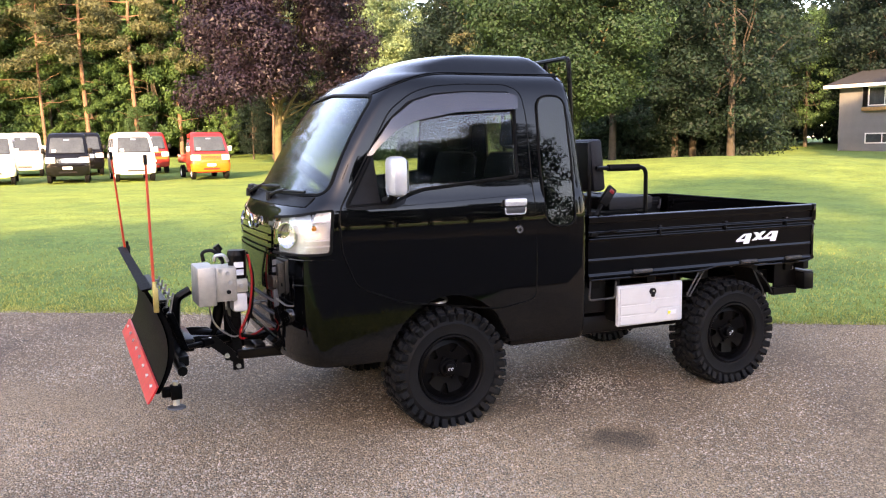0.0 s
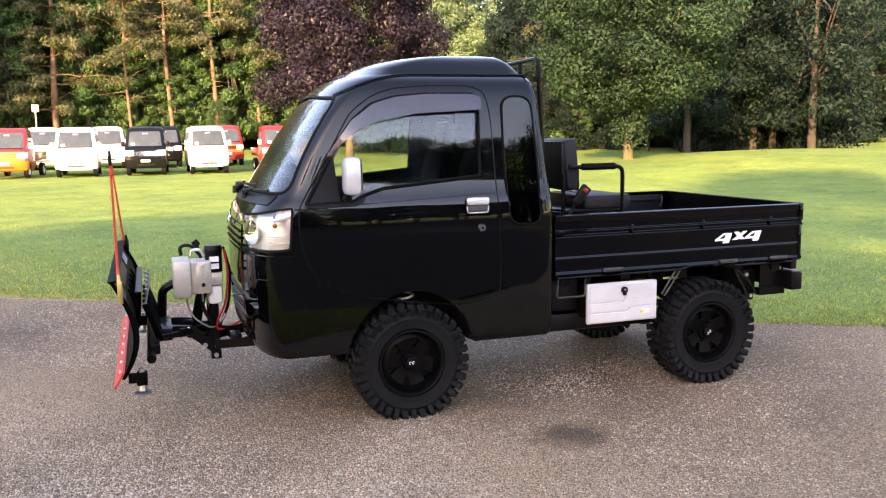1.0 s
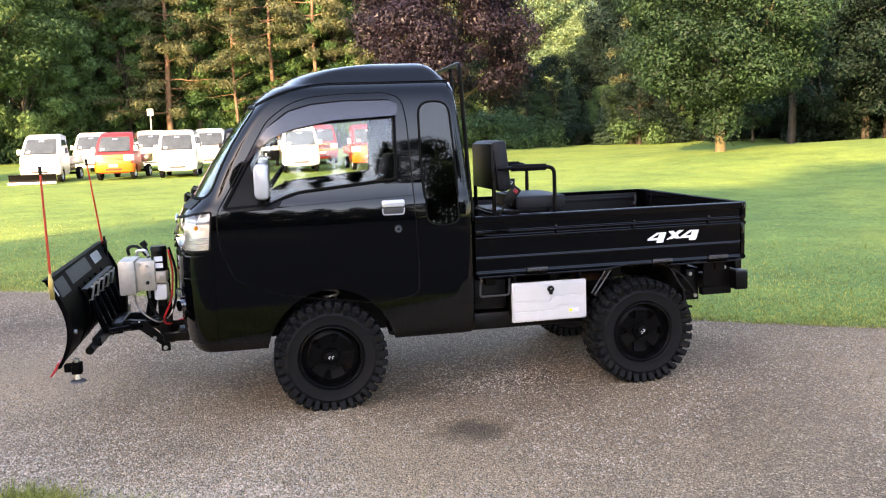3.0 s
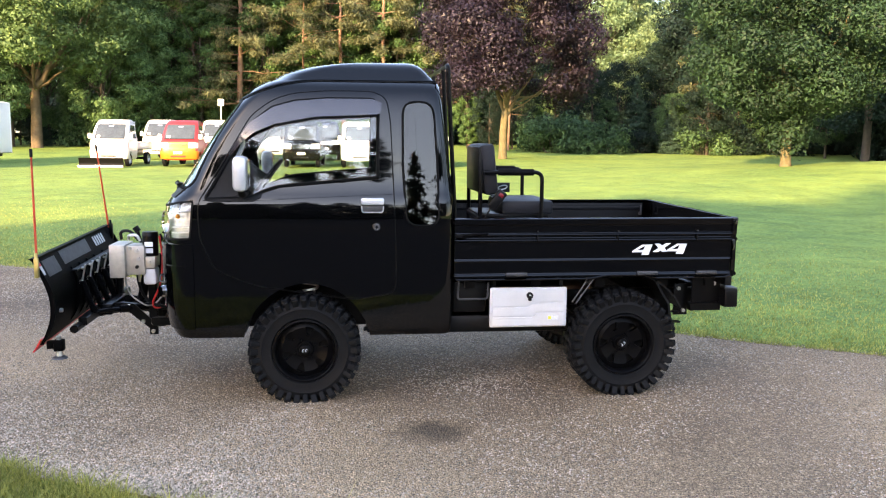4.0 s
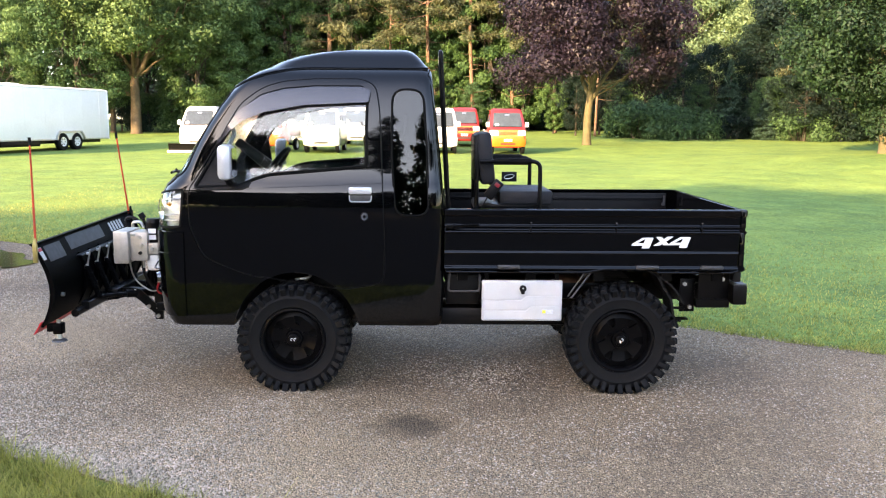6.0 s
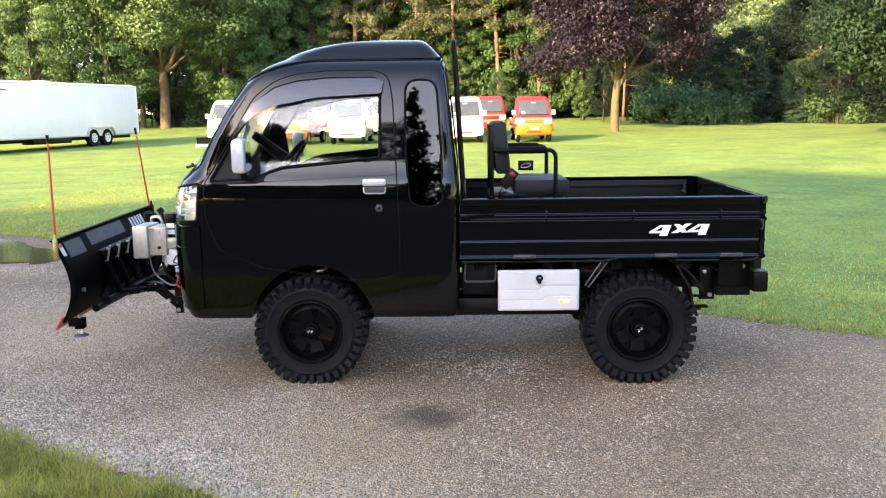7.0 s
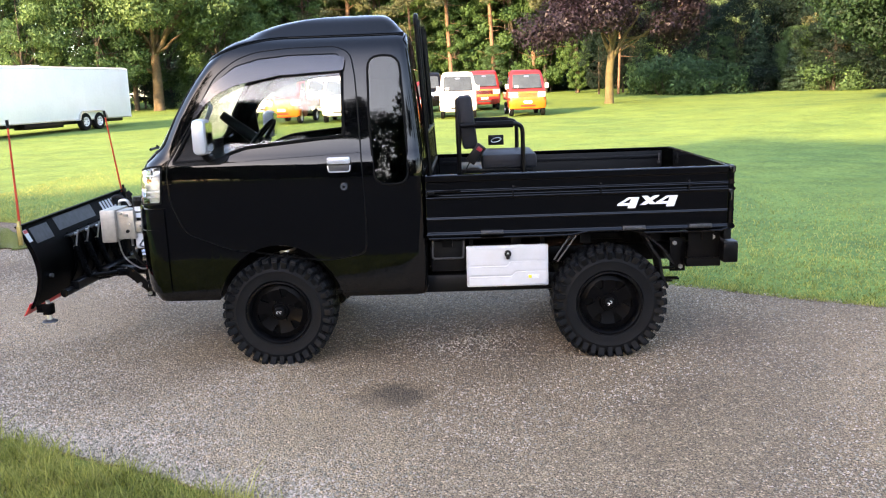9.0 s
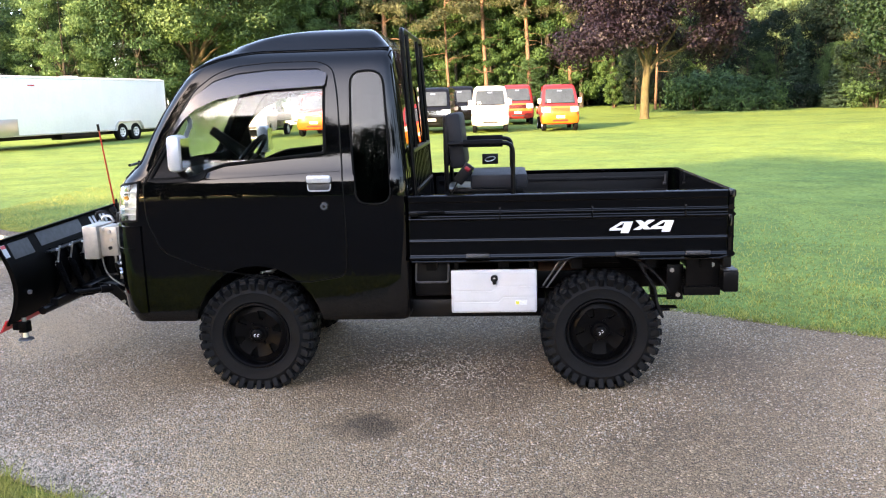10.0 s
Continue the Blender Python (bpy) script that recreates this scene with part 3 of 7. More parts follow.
shell = combine(
    cab_solid(0.0), ("DIFFERENCE", cab_solid(-0.03)), ("DIFFERENCE", prism(WINDOW, "y", -1, 3)), ("DIFFERENCE", prism(QUARTER, "y", -1, 3)),
    ("DIFFERENCE", prism(SCREEN, "x", -1.5, 0.0)), ("DIFFERENCE", prism(REAR_WINDOW, "x", 0.6, 1.2)), ("DIFFERENCE", prism(arch(), "y", -1, 3)),
    ("DIFFERENCE", prism(LAMP, "y", -0.5, 0.36)), ("DIFFERENCE", prism(LAMP, "y", 1.115, 2.0)))
part("cab", finish(shell, "cab", M_PAINT), None, truck)
for span in (NEAR, FAR):
    door = part("door", finish(skin(0.005, -0.004, DOOR, "y", span, (WINDOW, arch(0.03))), "door", M_PAINT), None, truck)
    part("window_seal", mesh_of(surface_line(WINDOW, 0.011, span, 0.003), "window_seal", M_SEAL, 60), None, door)
    part("door_gap", mesh_of(surface_line(DOOR, 0.0042, span, 0.0035), "door_gap", M_FRAME, 60), None, door)
    part("window", finish(skin(-0.008, -0.012, WINDOW, "y", span), "window", M_GLASS), None, door, "clear side window").visible_shadow = False
    shade = skin(0.012, 0.008, VISOR, "y", span)
    for v in shade.vertices:
        v.co.y += (-1 if span is NEAR else 1) * 0.16 * max(0.0, 1.80 - v.co.z) ** 0.9 * smooth_step(-0.45, -0.25, v.co.x)
    visor = part("rain_visor", finish(shade, "rain_visor", M_VISOR), None, door, "smoked acrylic rain visor")
    visor.visible_shadow = False
    bm = extruded(bmesh.new(), scaled(QUARTER, -0.002), "y", 0.0, 0.004)
    for v in bm.verts:
        v.co.y += 0.013 + (v.co.z - 1.045) * 0.119
        v.co.y = v.co.y if span is NEAR else 2 * MID - v.co.y
    part("quarter_window", mesh_of(bm, "quarter_window", M_TINT), None, truck, "dark tinted quarter window")
    bm = tube(bmesh.new(), [(x, (0.014 + (z - 1.045) * 0.119) if span is NEAR else 2 * MID - (0.014 + (z - 1.045) * 0.119), z) for x, z in QUARTER], 0.007, 6, True)
    part("quarter_seal", mesh_of(bm, "quarter_seal", M_SEAL, 60), None, truck)
part("windshield", finish(skin(-0.006, -0.011, SCREEN, "x", (-1.5, 0.0)), "windshield", M_SCREEN), None, truck, "sloping clear windshield").visible_shadow = False
part("windshield_seal", finish(skin(0.003, -0.02, scaled(SCREEN, 0.006), "x", (-1.5, 0.0), (scaled(SCREEN, -0.006),)), "windshield_seal", M_SEAL), None, truck)
part("rear_window", finish(skin(-0.006, -0.011, REAR_WINDOW, "x", (0.6, 1.2)), "rear_window", M_GLASS), None, truck).visible_shadow = False


def wheel(parent, x, y, side):
    """A wheel with a chunky off-road tyre. side -1 faces the near side."""
    w = new("wheel")
    w.parent = parent
    w.matrix_basis = pose(x, y, 0.322)
    if side > 0:
        w.matrix_basis = pose(x, y, 0.322, 0, 0, 180)
    R = 0.302
    bm = bmesh.new()
    prof = [(0.182, -0.075), (0.188, -0.092), (0.196, -0.098), (0.200, -0.097), (0.225, -0.104), (0.243, -0.105), (0.247, -0.107), (0.252, -0.103), (0.272, -0.098), (0.290, -0.088), (R - 0.002, -0.062), (R, 0.0)]
    lathe(bm, prof + [(r, -o) for r, o in reversed(prof[:-1])], seg=64)
    tyre = part("tyre", mesh_of(bm, "tyre", M_TYRE, 40), None, w, "chunky black off-road tyre")
    bm = bmesh.new()
    n = 36
    for k in range(n):
        for row in (-1, 1):
            m = Matrix.Rotation(-2 * math.pi * (k + (0.5 if row > 0 else 0.0)) / n, 4, "Y")
            long = k % 2
            # shoulder block, its side bar, and the block beside the middle
            for at, turn, size in (
                    ((R + 0.006, row * 0.079, 0), Matrix.Rotation(row * 0.20, 4, "X"), (0.032, 0.052, 0.036)),
                    ((0.287 - 0.008 * long, row * 0.101, 0), Matrix.Rotation(row * 0.42, 4, "Z"), (0.048 + 0.016 * long, 0.020, 0.036 - 0.008 * long)),
                    ((R + 0.006, row * 0.026, 0.014 * row), Matrix.Rotation(row * 0.55, 4, "X"), (0.030, 0.040, 0.032))):
                bmesh.ops.create_cube(bm, size=1.0, matrix=m @ Matrix.Translation(at) @ turn @ Matrix.Diagonal((*size, 1)))
    bmesh.ops.bevel(bm, geom=list(bm.edges), offset=0.0035, segments=1, affect="EDGES")
    part("tread", mesh_of(bm, "tread", M_TYRE, 30), None, tyre)
    bm = bmesh.new()
    lathe(bm, [(0.187, -0.090), (0.185, -0.097), (0.176, -0.099), (0.170, -0.094), (0.166, -0.080), (0.163, -0.05), (0.160, 0.0), (0.160, 0.07), (0.186, 0.085)], seg=56, closed=True)
    rim = part("rim", mesh_of(bm, "rim", M_RIM, 35), None, w, "satin black alloy rim")
    # dished disc with six windows between the spokes
    disc = bmesh.new()
    lathe(disc, [(0.001, -0.058), (0.045, -0.058), (0.052, -0.044), (0.085, -0.048), (0.130, -0.060), (0.166, -0.046), (0.166, -0.030), (0.120, -0.040), (0.085, -0.026), (0.001, -0.02)], seg=48)
    bmesh.ops.remove_doubles(disc, verts=disc.verts, dist=0.002)
    cuts = bmesh.new()
    for k in range(6):
        a0 = 2 * math.pi * k / 6 + 0.3
        ol = [(0.084 * math.cos(a0 + d), 0.084 * math.sin(a0 + d)) for d in (-0.12, 0.0, 0.12)] + [(0.136 * math.cos(a0 + d), 0.136 * math.sin(a0 + d)) for d in (0.21, 0.10, 0.0, -0.10, -0.21)]
        extruded(cuts, outline_smooth(ol, 0.012, 3), "y", -0.2, 0.2)
    part("spokes", finish(combine(disc, ("DIFFERENCE", cuts)), "spokes", M_RIM, 30), None, rim)
    bm = bmesh.new()
    lathe(bm, [(0.001, -0.086), (0.024, -0.086), (0.030, -0.082), (0.034, -0.05), (0.001, -0.05)], seg=28)
    part("hub_cap", mesh_of(bm, "hub_cap", M_RIM, 30), None, rim)
    for k in range(4):
        bm = bmesh.new()
        a = k * math.pi / 2 + 0.5
        rod(bm, (0.06 * math.cos(a), -0.060, 0.06 * math.sin(a)), (0.06 * math.cos(a), -0.040, 0.06 * math.sin(a)), 0.010, seg=6)
        part("lug_nut", mesh_of(bm, "lug_nut", M_RIM), None, rim)
    # two curled marks on the cap
    bm = bmesh.new()
    for dx in (-0.009, 0.009):
        pts = [(dx + 0.006 * math.cos(a), -0.0875, 0.007 * math.sin(a)) for a in [radians(d) for d in range(30, 300, 30)]]
        tube(bm, pts, 0.0022, 5)
    part("cap_mark", mesh_of(bm, "cap_mark", M_DECAL, 30), None, rim, "small white curled mark")
    bm = bmesh.new()
    lathe(bm, [(0.02, -0.018), (0.157, -0.018), (0.157, 0.012), (0.02, 0.012)], seg=32)
    part("brake_drum", mesh_of(bm, "brake_drum", M_SEAL, 30), None, rim)
    return w


WHEEL_Y = 0.092
first = wheel(truck, 0.0, WHEEL_Y, -1)
for wx, wy, ws, spin in ((1.9, WHEEL_Y, -1, 140), (0.0, 2 * MID - WHEEL_Y, 1, 20), (1.9, 2 * MID - WHEEL_Y, 1, 75)):
    copy_thing(first, pose(wx, wy, 0.322, 0, 0, 180 if ws > 0 else 0) @ pose(0, 0, 0, 0, spin, 0))


# the load bed
BED0, BED1, BED_NEAR, BED_FAR = 0.872, 2.575, 0.034, 1.54
SIDE = [(0.0, 1.085), (-0.012, 1.080), (-0.012, 1.048), (-0.001, 1.042), (0.0, 0.996), (-0.009, 0.989), (-0.009, 0.984), (0.0, 0.979), (0.0, 0.968), (-0.014, 0.957), (-0.014, 0.949), (-0.002, 0.943), (-0.002, 0.842), (-0.009, 0.835), (-0.009, 0.831), (-0.002, 0.827), (-0.002, 0.756), (-0.013, 0.746), (-0.013, 0.733), (0.004, 0.724), (0.030, 0.724), (0.030, 1.085)]


def gate(name, a, b, flip=False, axis="x"):
    bm = bmesh.new()
    if axis == "x":
        base = BED_FAR if flip else BED_NEAR
        s = -1 if flip else 1
        extruded(bm, [(base + s * p, z) for p, z in SIDE], "x", a, b)
    else:
        extruded(bm, [(BED1 + 0.02 - p, z) for p, z in SIDE], "y", a, b)
    bmesh.ops.bevel(bm, geom=[e for e in bm.edges], offset=0.0018, segments=1, affect="EDGES")
    return part(name, mesh_of(bm, name, M_PAINT), None, truck)


near_gate = gate("side_gate", BED0, BED1 - 0.012)
gate("side_gate", BED0, BED1 - 0.012, True)
gate("tailgate", BED_NEAR + 0.004, BED_FAR - 0.004, axis="y")
bm = bmesh.new()
box(bm, BED0, BED1 - 0.01, BED_NEAR + 0.03, BED_FAR - 0.03, 0.735, 0.770)
for i in range(14):
    yy = BED_NEAR + 0.10 + i * 0.095
    box(bm, BED0 + 0.02, BED1 - 0.03, yy, yy + 0.03, 0.765, 0.776, 0.003)
part("bed_floor", mesh_of(bm, "bed_floor", M_BED), None, truck)
bm = bmesh.new()
box(bm, BED0 - 0.002, BED0 + 0.028, BED_NEAR + 0.03, BED_FAR - 0.03, 0.735, 1.06, 0.004)
part("front_board", mesh_of(bm, "front_board", M_PAINT), None, truck)


def fitting(name, make, mat, parent, label="", smooth=30):
    """One small part from a function that fills a bmesh."""
    bm = bmesh.new()
    make(bm)
    return part(name, mesh_of(bm, name, mat, smooth), None, parent, label)


fitting("gate_lining", lambda bm: (box(bm, BED0 + 0.04, BED1 - 0.05, BED_FAR - 0.040, BED_FAR - 0.032, 0.79, 1.06, 0.002), [box(bm, BED0 + 0.06, BED1 - 0.07, BED_FAR - 0.050, BED_FAR - 0.038, z, z + 0.022, 0.004) for z in (0.83, 0.92, 1.01)]), M_PLASTIC, truck, "ribbed inner side of the far gate")
fitting("corner_hook", lambda bm: (tube(bm, [(BED1 - 0.075, BED_FAR - 0.052, 0.985), (BED1 - 0.075, BED_FAR - 0.075, 1.0), (BED1 - 0.075, BED_FAR - 0.075, 1.045)], 0.007, 6), rod(bm, (BED1 - 0.085, BED_FAR - 0.056, 0.98), (BED1 - 0.065, BED_FAR - 0.056, 0.98), 0.010, seg=8)), M_HINGE, truck, "small bright hook")

# cab fittings
M_LAMPWHITE = material("bright_reflector", (0.90, 0.90, 0.92), 0.22, 0.35, vary=0.12, scale=18, bump=0.5, bump_scale=22, coat=0.4)
for span, s in ((NEAR, 1), (FAR, -1)):
    def yy(v, s=s):
        return v if s > 0 else 2 * MID - v
    fitting("door_handle", lambda bm: box(bm, 0.327, 0.460, yy(-0.010), yy(0.016), 1.166, 1.208, 0.012), M_SILVER, truck, "silver pull door handle")
    fitting("handle_cup", lambda bm: box(bm, 0.332, 0.456, yy(0.007), yy(0.016), 1.126, 1.164, 0.006), M_HINGE, truck, "grey cup below the handle")
    fitting("cup_rim", lambda bm: tube(bm, rounded([(0.332, yy(0.006), 1.160), (0.334, yy(0.005), 1.124), (0.454, yy(0.005), 1.124), (0.457, yy(0.006), 1.160)], 0.016), 0.0035, 6), M_SILVER, truck)
    fitting("door_lock", lambda bm: rod(bm, (0.417, yy(0.018), 1.040), (0.417, yy(-0.002), 1.040), 0.024, 0.020, 20), M_CHROME, truck, "round chrome door lock")
    fitting("lock_barrel", lambda bm: rod(bm, (0.417, yy(0.000), 1.040), (0.417, yy(-0.004), 1.040), 0.008, 0.008, 12), M_PLASTIC, truck)
    mirror = fitting("wing_mirror", lambda bm: box(bm, -0.368, -0.288, yy(-0.180), yy(-0.035), 1.252, 1.446, 0.030), M_SILVER, truck, "silver wing mirror on a black arm")
    fitting("mirror_glass", lambda bm: box(bm, -0.286, -0.284, yy(-0.165), yy(-0.050), 1.272, 1.426, 0.0), M_CHROME, mirror)
    fitting("mirror_arm", lambda bm: tube(bm, rounded([(-0.33, yy(0.05), 1.225), (-0.33, yy(-0.03), 1.225), (-0.335, yy(-0.09), 1.27)], 0.03), 0.020, 8), M_PLASTIC, mirror, "black mirror arm")
    part("mirror_base", finish(skin(0.016, 0.0, outline_smooth([(-0.56, 1.196), (-0.30, 1.205), (-0.225, 1.235), (-0.24, 1.205), (-0.28, 1.188), (-0.50, 1.185)], 0.006), "y", span), "mirror_base", M_PLASTIC), None, truck)
    part("sail_panel", finish(skin(0.004, -0.014, outline_smooth([(-0.535, 1.204), (-0.36, 1.206), (-0.385, 1.44), (-0.405, 1.43)], 0.008), "y", span), "sail_panel", M_PLASTIC), None, truck)
    part("waist_crease", finish(skin(0.010, -0.002, [(-0.60, 1.178), (0.515, 1.228), (0.515, 1.233), (-0.60, 1.184)], "y", span), "waist_crease", M_PAINT), None, truck)
    # headlight
    lamp_span = (-0.5, 0.36) if s > 0 else (1.115, 2.0)
    lens = part("headlight", finish(skin(0.003, -0.002, scaled(LAMP, -0.002), "y", lamp_span), "headlight", M_LENS), None, truck, "large clear headlight with chrome inside")
    lens.visible_shadow = False
    part("reflector", finish(skin(-0.030, -0.035, scaled(LAMP, 0.004), "y", lamp_span), "reflector", M_LAMPWHITE), None, lens)
    part("lamp_rim", finish(skin(0.005, -0.010, scaled(LAMP, 0.006), "y", lamp_span, (scaled(LAMP, -0.004),)), "lamp_rim", M_SEAL), None, lens)
    for lz in (1.005, 1.035, 1.125):
        part("lens_rib", finish(skin(-0.004, -0.026, [(-0.735, lz), (-0.630, lz + 0.006), (-0.630, lz + 0.011), (-0.735, lz + 0.005)], "y", lamp_span), "lens_rib", M_WHITE), None, lens)
    fitting("reflector_bowl", lambda bm: lathe(bm, [(0.062, 0.0), (0.052, 0.012), (0.03, 0.03), (0.012, 0.036), (0.012, 0.040), (0.036, 0.034), (0.060, 0.014), (0.068, 0.0)], seg=24, centre=(0, 0, 0)), M_CHROME, lens).matrix_basis = pose(-0.800, yy(0.215), 1.055, 0, 0, -60 if s > 0 else -120)
    fitting("indicator_bulb", lambda bm: bmesh.ops.create_uvsphere(bm, u_segments=12, v_segments=8, radius=0.013, matrix=pose(-0.700, yy(0.058), 1.100)), M_AMBER, lens, "amber indicator bulb")
    fitting("fog_lamp", lambda bm: (rod(bm, (-0.80, yy(0.19), 0.655), (-0.832, yy(0.168), 0.655), 0.036, 0.032, 24)), M_CHROME, truck, "round fog lamp")
    fitting("bumper_handle", lambda bm: tube(bm, rounded([(-0.80, yy(0.30), 0.735), (-0.85, yy(0.28), 0.735), (-0.83, yy(0.15), 0.715), (-0.78, yy(0.13), 0.71)], 0.02), 0.005, 8), M_HINGE, truck)
    part("bumper_notch", finish(skin(0.016, 0.002, outline_smooth([(-0.80, 0.822), (-0.655, 0.826), (-0.665, 0.800), (-0.72, 0.792), (-0.80, 0.80)], 0.006), "y", (-0.5, 0.25) if s > 0 else (1.225, 2.0)), "bumper_notch", M_PAINT), None, truck)

part("bumper", finish(skin(0.012, -0.004, [(-0.1, 0.455), (1.6, 0.455), (1.6, 0.945), (-0.1, 0.945)], "x", (-1.3, -0.615), ([(0.36, 0.50), (1.115, 0.50), (1.115, 0.76), (0.36, 0.76)],)), "bumper", M_PAINT), None, truck)
part("grille", finish(skin(0.008, -0.004, outline_smooth([(0.375, 0.955), (1.10, 0.955), (1.10, 1.085), (0.375, 1.085)], 0.02), "x", (-1.3, -0.6)), "grille", M_PAINT), None, truck, "gloss black front grille")
for gz in (0.968, 1.005, 1.042):
    part("grille_bar", finish(skin(0.020, 0.004, [(0.39, gz), (1.085, gz), (1.085, gz + 0.010), (0.39, gz + 0.010)], "x", (-1.3, -0.6)), "grille_bar", M_PAINT), None, truck)
for gz in (0.56, 0.63, 0.70):
    part("lower_grille_bar", finish(skin(0.012, -0.006, [(0.37, gz), (1.105, gz), (1.105, gz + 0.008), (0.37, gz + 0.008)], "x", (-1.3, -0.6)), "lower_grille_bar", M_HINGE), None, truck)
fitting("emblem", lambda bm: tube(bm, [(-0.866, MID + 0.045 * math.cos(a), 1.098 + 0.034 * math.sin(a)) for a in [radians(d) for d in range(0, 360, 18)]], 0.007, 6, True), M_CHROME, truck, "oval chrome emblem")
part("cowl", finish(skin(0.006, -0.004, [(0.12, 1.205), (1.355, 1.205), (1.355, 1.250), (0.12, 1.250)], "x", (-1.3, -0.64)), "cowl", M_PLASTIC), None, truck, "black plastic cowl below the windshield")
for wx, wy, ex, ey, ez in ((-0.785, 0.62, -0.742, 0.16, 1.275), (-0.790, 1.12, -0.748, 0.62, 1.288)):
    wiper = fitting("wiper", lambda bm: (tube(bm, [(wx, wy, 1.24), (wx + 0.006, wy - 0.15, 1.268), (ex - 0.012, (wy + ey) / 2, ez + 0.004)], 0.009, 6), tube(bm, [(ex - 0.02, wy - 0.05, ez - 0.015), (ex - 0.016, (wy + ey) / 2, ez - 0.004), (ex + 0.03, ey, ez)], 0.008, 6), rod(bm, (wx, wy, 1.215), (wx, wy, 1.26), 0.022, 0.018, 10)), M_PLASTIC, truck, "black windshield wiper")
fitting("washer_mirror", lambda bm: (box(bm, -0.785, -0.735, 1.12, 1.22, 1.225, 1.285, 0.02), rod(bm, (-0.75, 1.17, 1.19), (-0.75, 1.17, 1.24), 0.012)), M_PLASTIC, truck)


def roof_edge_points(lift, s):
    """The edge between the roof dome and the cab's side, from the rear to the windshield's corner."""
    out = []
    for i in range(34):
        x = 0.775 - 1.115 * i / 33
        z = 1.880 - 0.112 * max(0.0, (0.10 - x) / 0.44) ** 1.9 + lift
        xf, d, ys, xr = cab_at(z)
        u = 1 - min(1.0, max(0.0, x - xf) / d)
        y = MID - (MID - ys) * max(0.0, 1 - u ** 2.3) ** (1 / 2.3)
        out.append((x, y if s > 0 else 2 * MID - y, z))
    return out


for s in (1, -1):
    fitting("roof_edge", lambda bm: tube(bm, roof_edge_points(0.0, s), 0.0065, 6), M_PAINT, truck)
    fitting("roof_groove", lambda bm: tube(bm, roof_edge_points(-0.010, s), 0.0042, 5), M_SEAL, truck)


def liner(bm, x, s):
    def yv(v):
        return v if s > 0 else 2 * MID - v
    outer = [(x + 0.41 * math.cos(a) * 0.94, 0.315 + 0.41 * math.sin(a)) for a in [radians(d) for d in range(12, 169, 12)]]
    inner = [(x + 0.40 * math.cos(a) * 0.93, 0.315 + 0.40 * math.sin(a)) for a in [radians(d) for d in range(168, 11, -12)]]
    extruded(bm, outer + inner, "y", *sorted((yv(0.06), yv(0.33))))
    extruded(bm, outer, "y", *sorted((yv(0.33), yv(0.335))))


for s in (1, -1):
    fitting("wheel_arch_liner", lambda bm: liner(bm, 0.015, s), M_PLASTIC, truck)
for s in (1, -1):
    def yc(v, s=s):
        return v if s > 0 else 2 * MID - v
    fitting("coil_spring", lambda bm: tube(bm, [(0.03 + 0.045 * math.cos(t * 0.5), yc(0.22) + 0.045 * math.sin(t * 0.5), 0.48 + 0.0036 * t) for t in range(0, 76)], 0.008, 6), M_SILVER, truck, "pale coil spring")
    fitting("frame_rail", lambda bm: box(bm, -0.62, 2.50, yc(0.34), yc(0.40), 0.50, 0.60, 0.006), M_FRAME, truck)
    fitting("leaf_spring", lambda bm: [bar(bm, (1.45 + 0.04 * i, yc(0.26), 0.40 - 0.012 * i), (2.35 - 0.04 * i, yc(0.26), 0.40 - 0.012 * i), 0.05, 0.009, bevel=0.0) for i in range(4)], M_FRAME, truck)
    fitting("mud_flap", lambda bm: extruded(bm, [(2.10, 0.725), (2.155, 0.63), (2.20, 0.56), (2.215, 0.47), (2.245, 0.395), (2.235, 0.385), (2.203, 0.46), (2.188, 0.555), (2.145, 0.62), (2.09, 0.72)], "y", *sorted((yc(0.05), yc(0.24)))), M_PLASTIC, truck, "bent black mud flap")
    fitting("fender_stay", lambda bm: tube(bm, [(1.688, yc(0.052), 0.722), (1.592, yc(0.052), 0.575), (1.612, yc(0.052), 0.565), (1.725, yc(0.052), 0.722)], 0.0055, 6, True), M_HINGE, truck)
    fitting("rear_fender", lambda bm: extruded(bm, [(1.9 + 0.43 * math.cos(a), 0.33 + 0.43 * math.sin(a)) for a in [radians(d) for d in range(28, 130, 6)]] + [(1.9 + 0.42 * math.cos(a), 0.33 + 0.42 * math.sin(a)) for a in [radians(d) for d in range(124, 22, -6)]], "y", *sorted((yc(0.05), yc(0.30)))), M_PLASTIC, truck)
    fitting("hitch_bracket", lambda bm: (box(bm, 2.285, 2.375, yc(0.20), yc(0.215), 0.455, 0.655, 0.004), box(bm, 2.375, 2.56, yc(0.14), yc(0.155), 0.505, 0.735, 0.006)), M_FRAME, truck)
    for bx, bz in ((2.31, 0.625), (2.345, 0.485), (2.515, 0.665)):
        fitting("bracket_bolt", lambda bm: rod(bm, (bx, yc(0.185 if bx < 2.5 else 0.128), bz), (bx, yc(0.20 if bx < 2.5 else 0.14), bz), 0.013, seg=6), M_ZINC, truck, "zinc bolt head")
    fitting("tail_lamp", lambda bm: box(bm, 2.555, 2.60, yc(0.07), yc(0.20), 0.66, 0.72, 0.006), M_PLASTIC, truck)
fitting("rear_bumper", lambda bm: (box(bm, 2.555, 2.640, 0.060, 2 * MID - 0.06, 0.525, 0.640, 0.010), box(bm, 2.48, 2.56, 0.5, 0.98, 0.55, 0.61, 0.005)), M_FRAME, truck, "black rear step bumper")
# sky sheen on the bumper's top is painted as a greyer strip
fitting("bumper_top", lambda bm: box(bm, 2.558, 2.637, 0.064, 2 * MID - 0.064, 0.641, 0.648, 0.003), M_HINGE, truck, "bumper top, sky sheen painted grey")
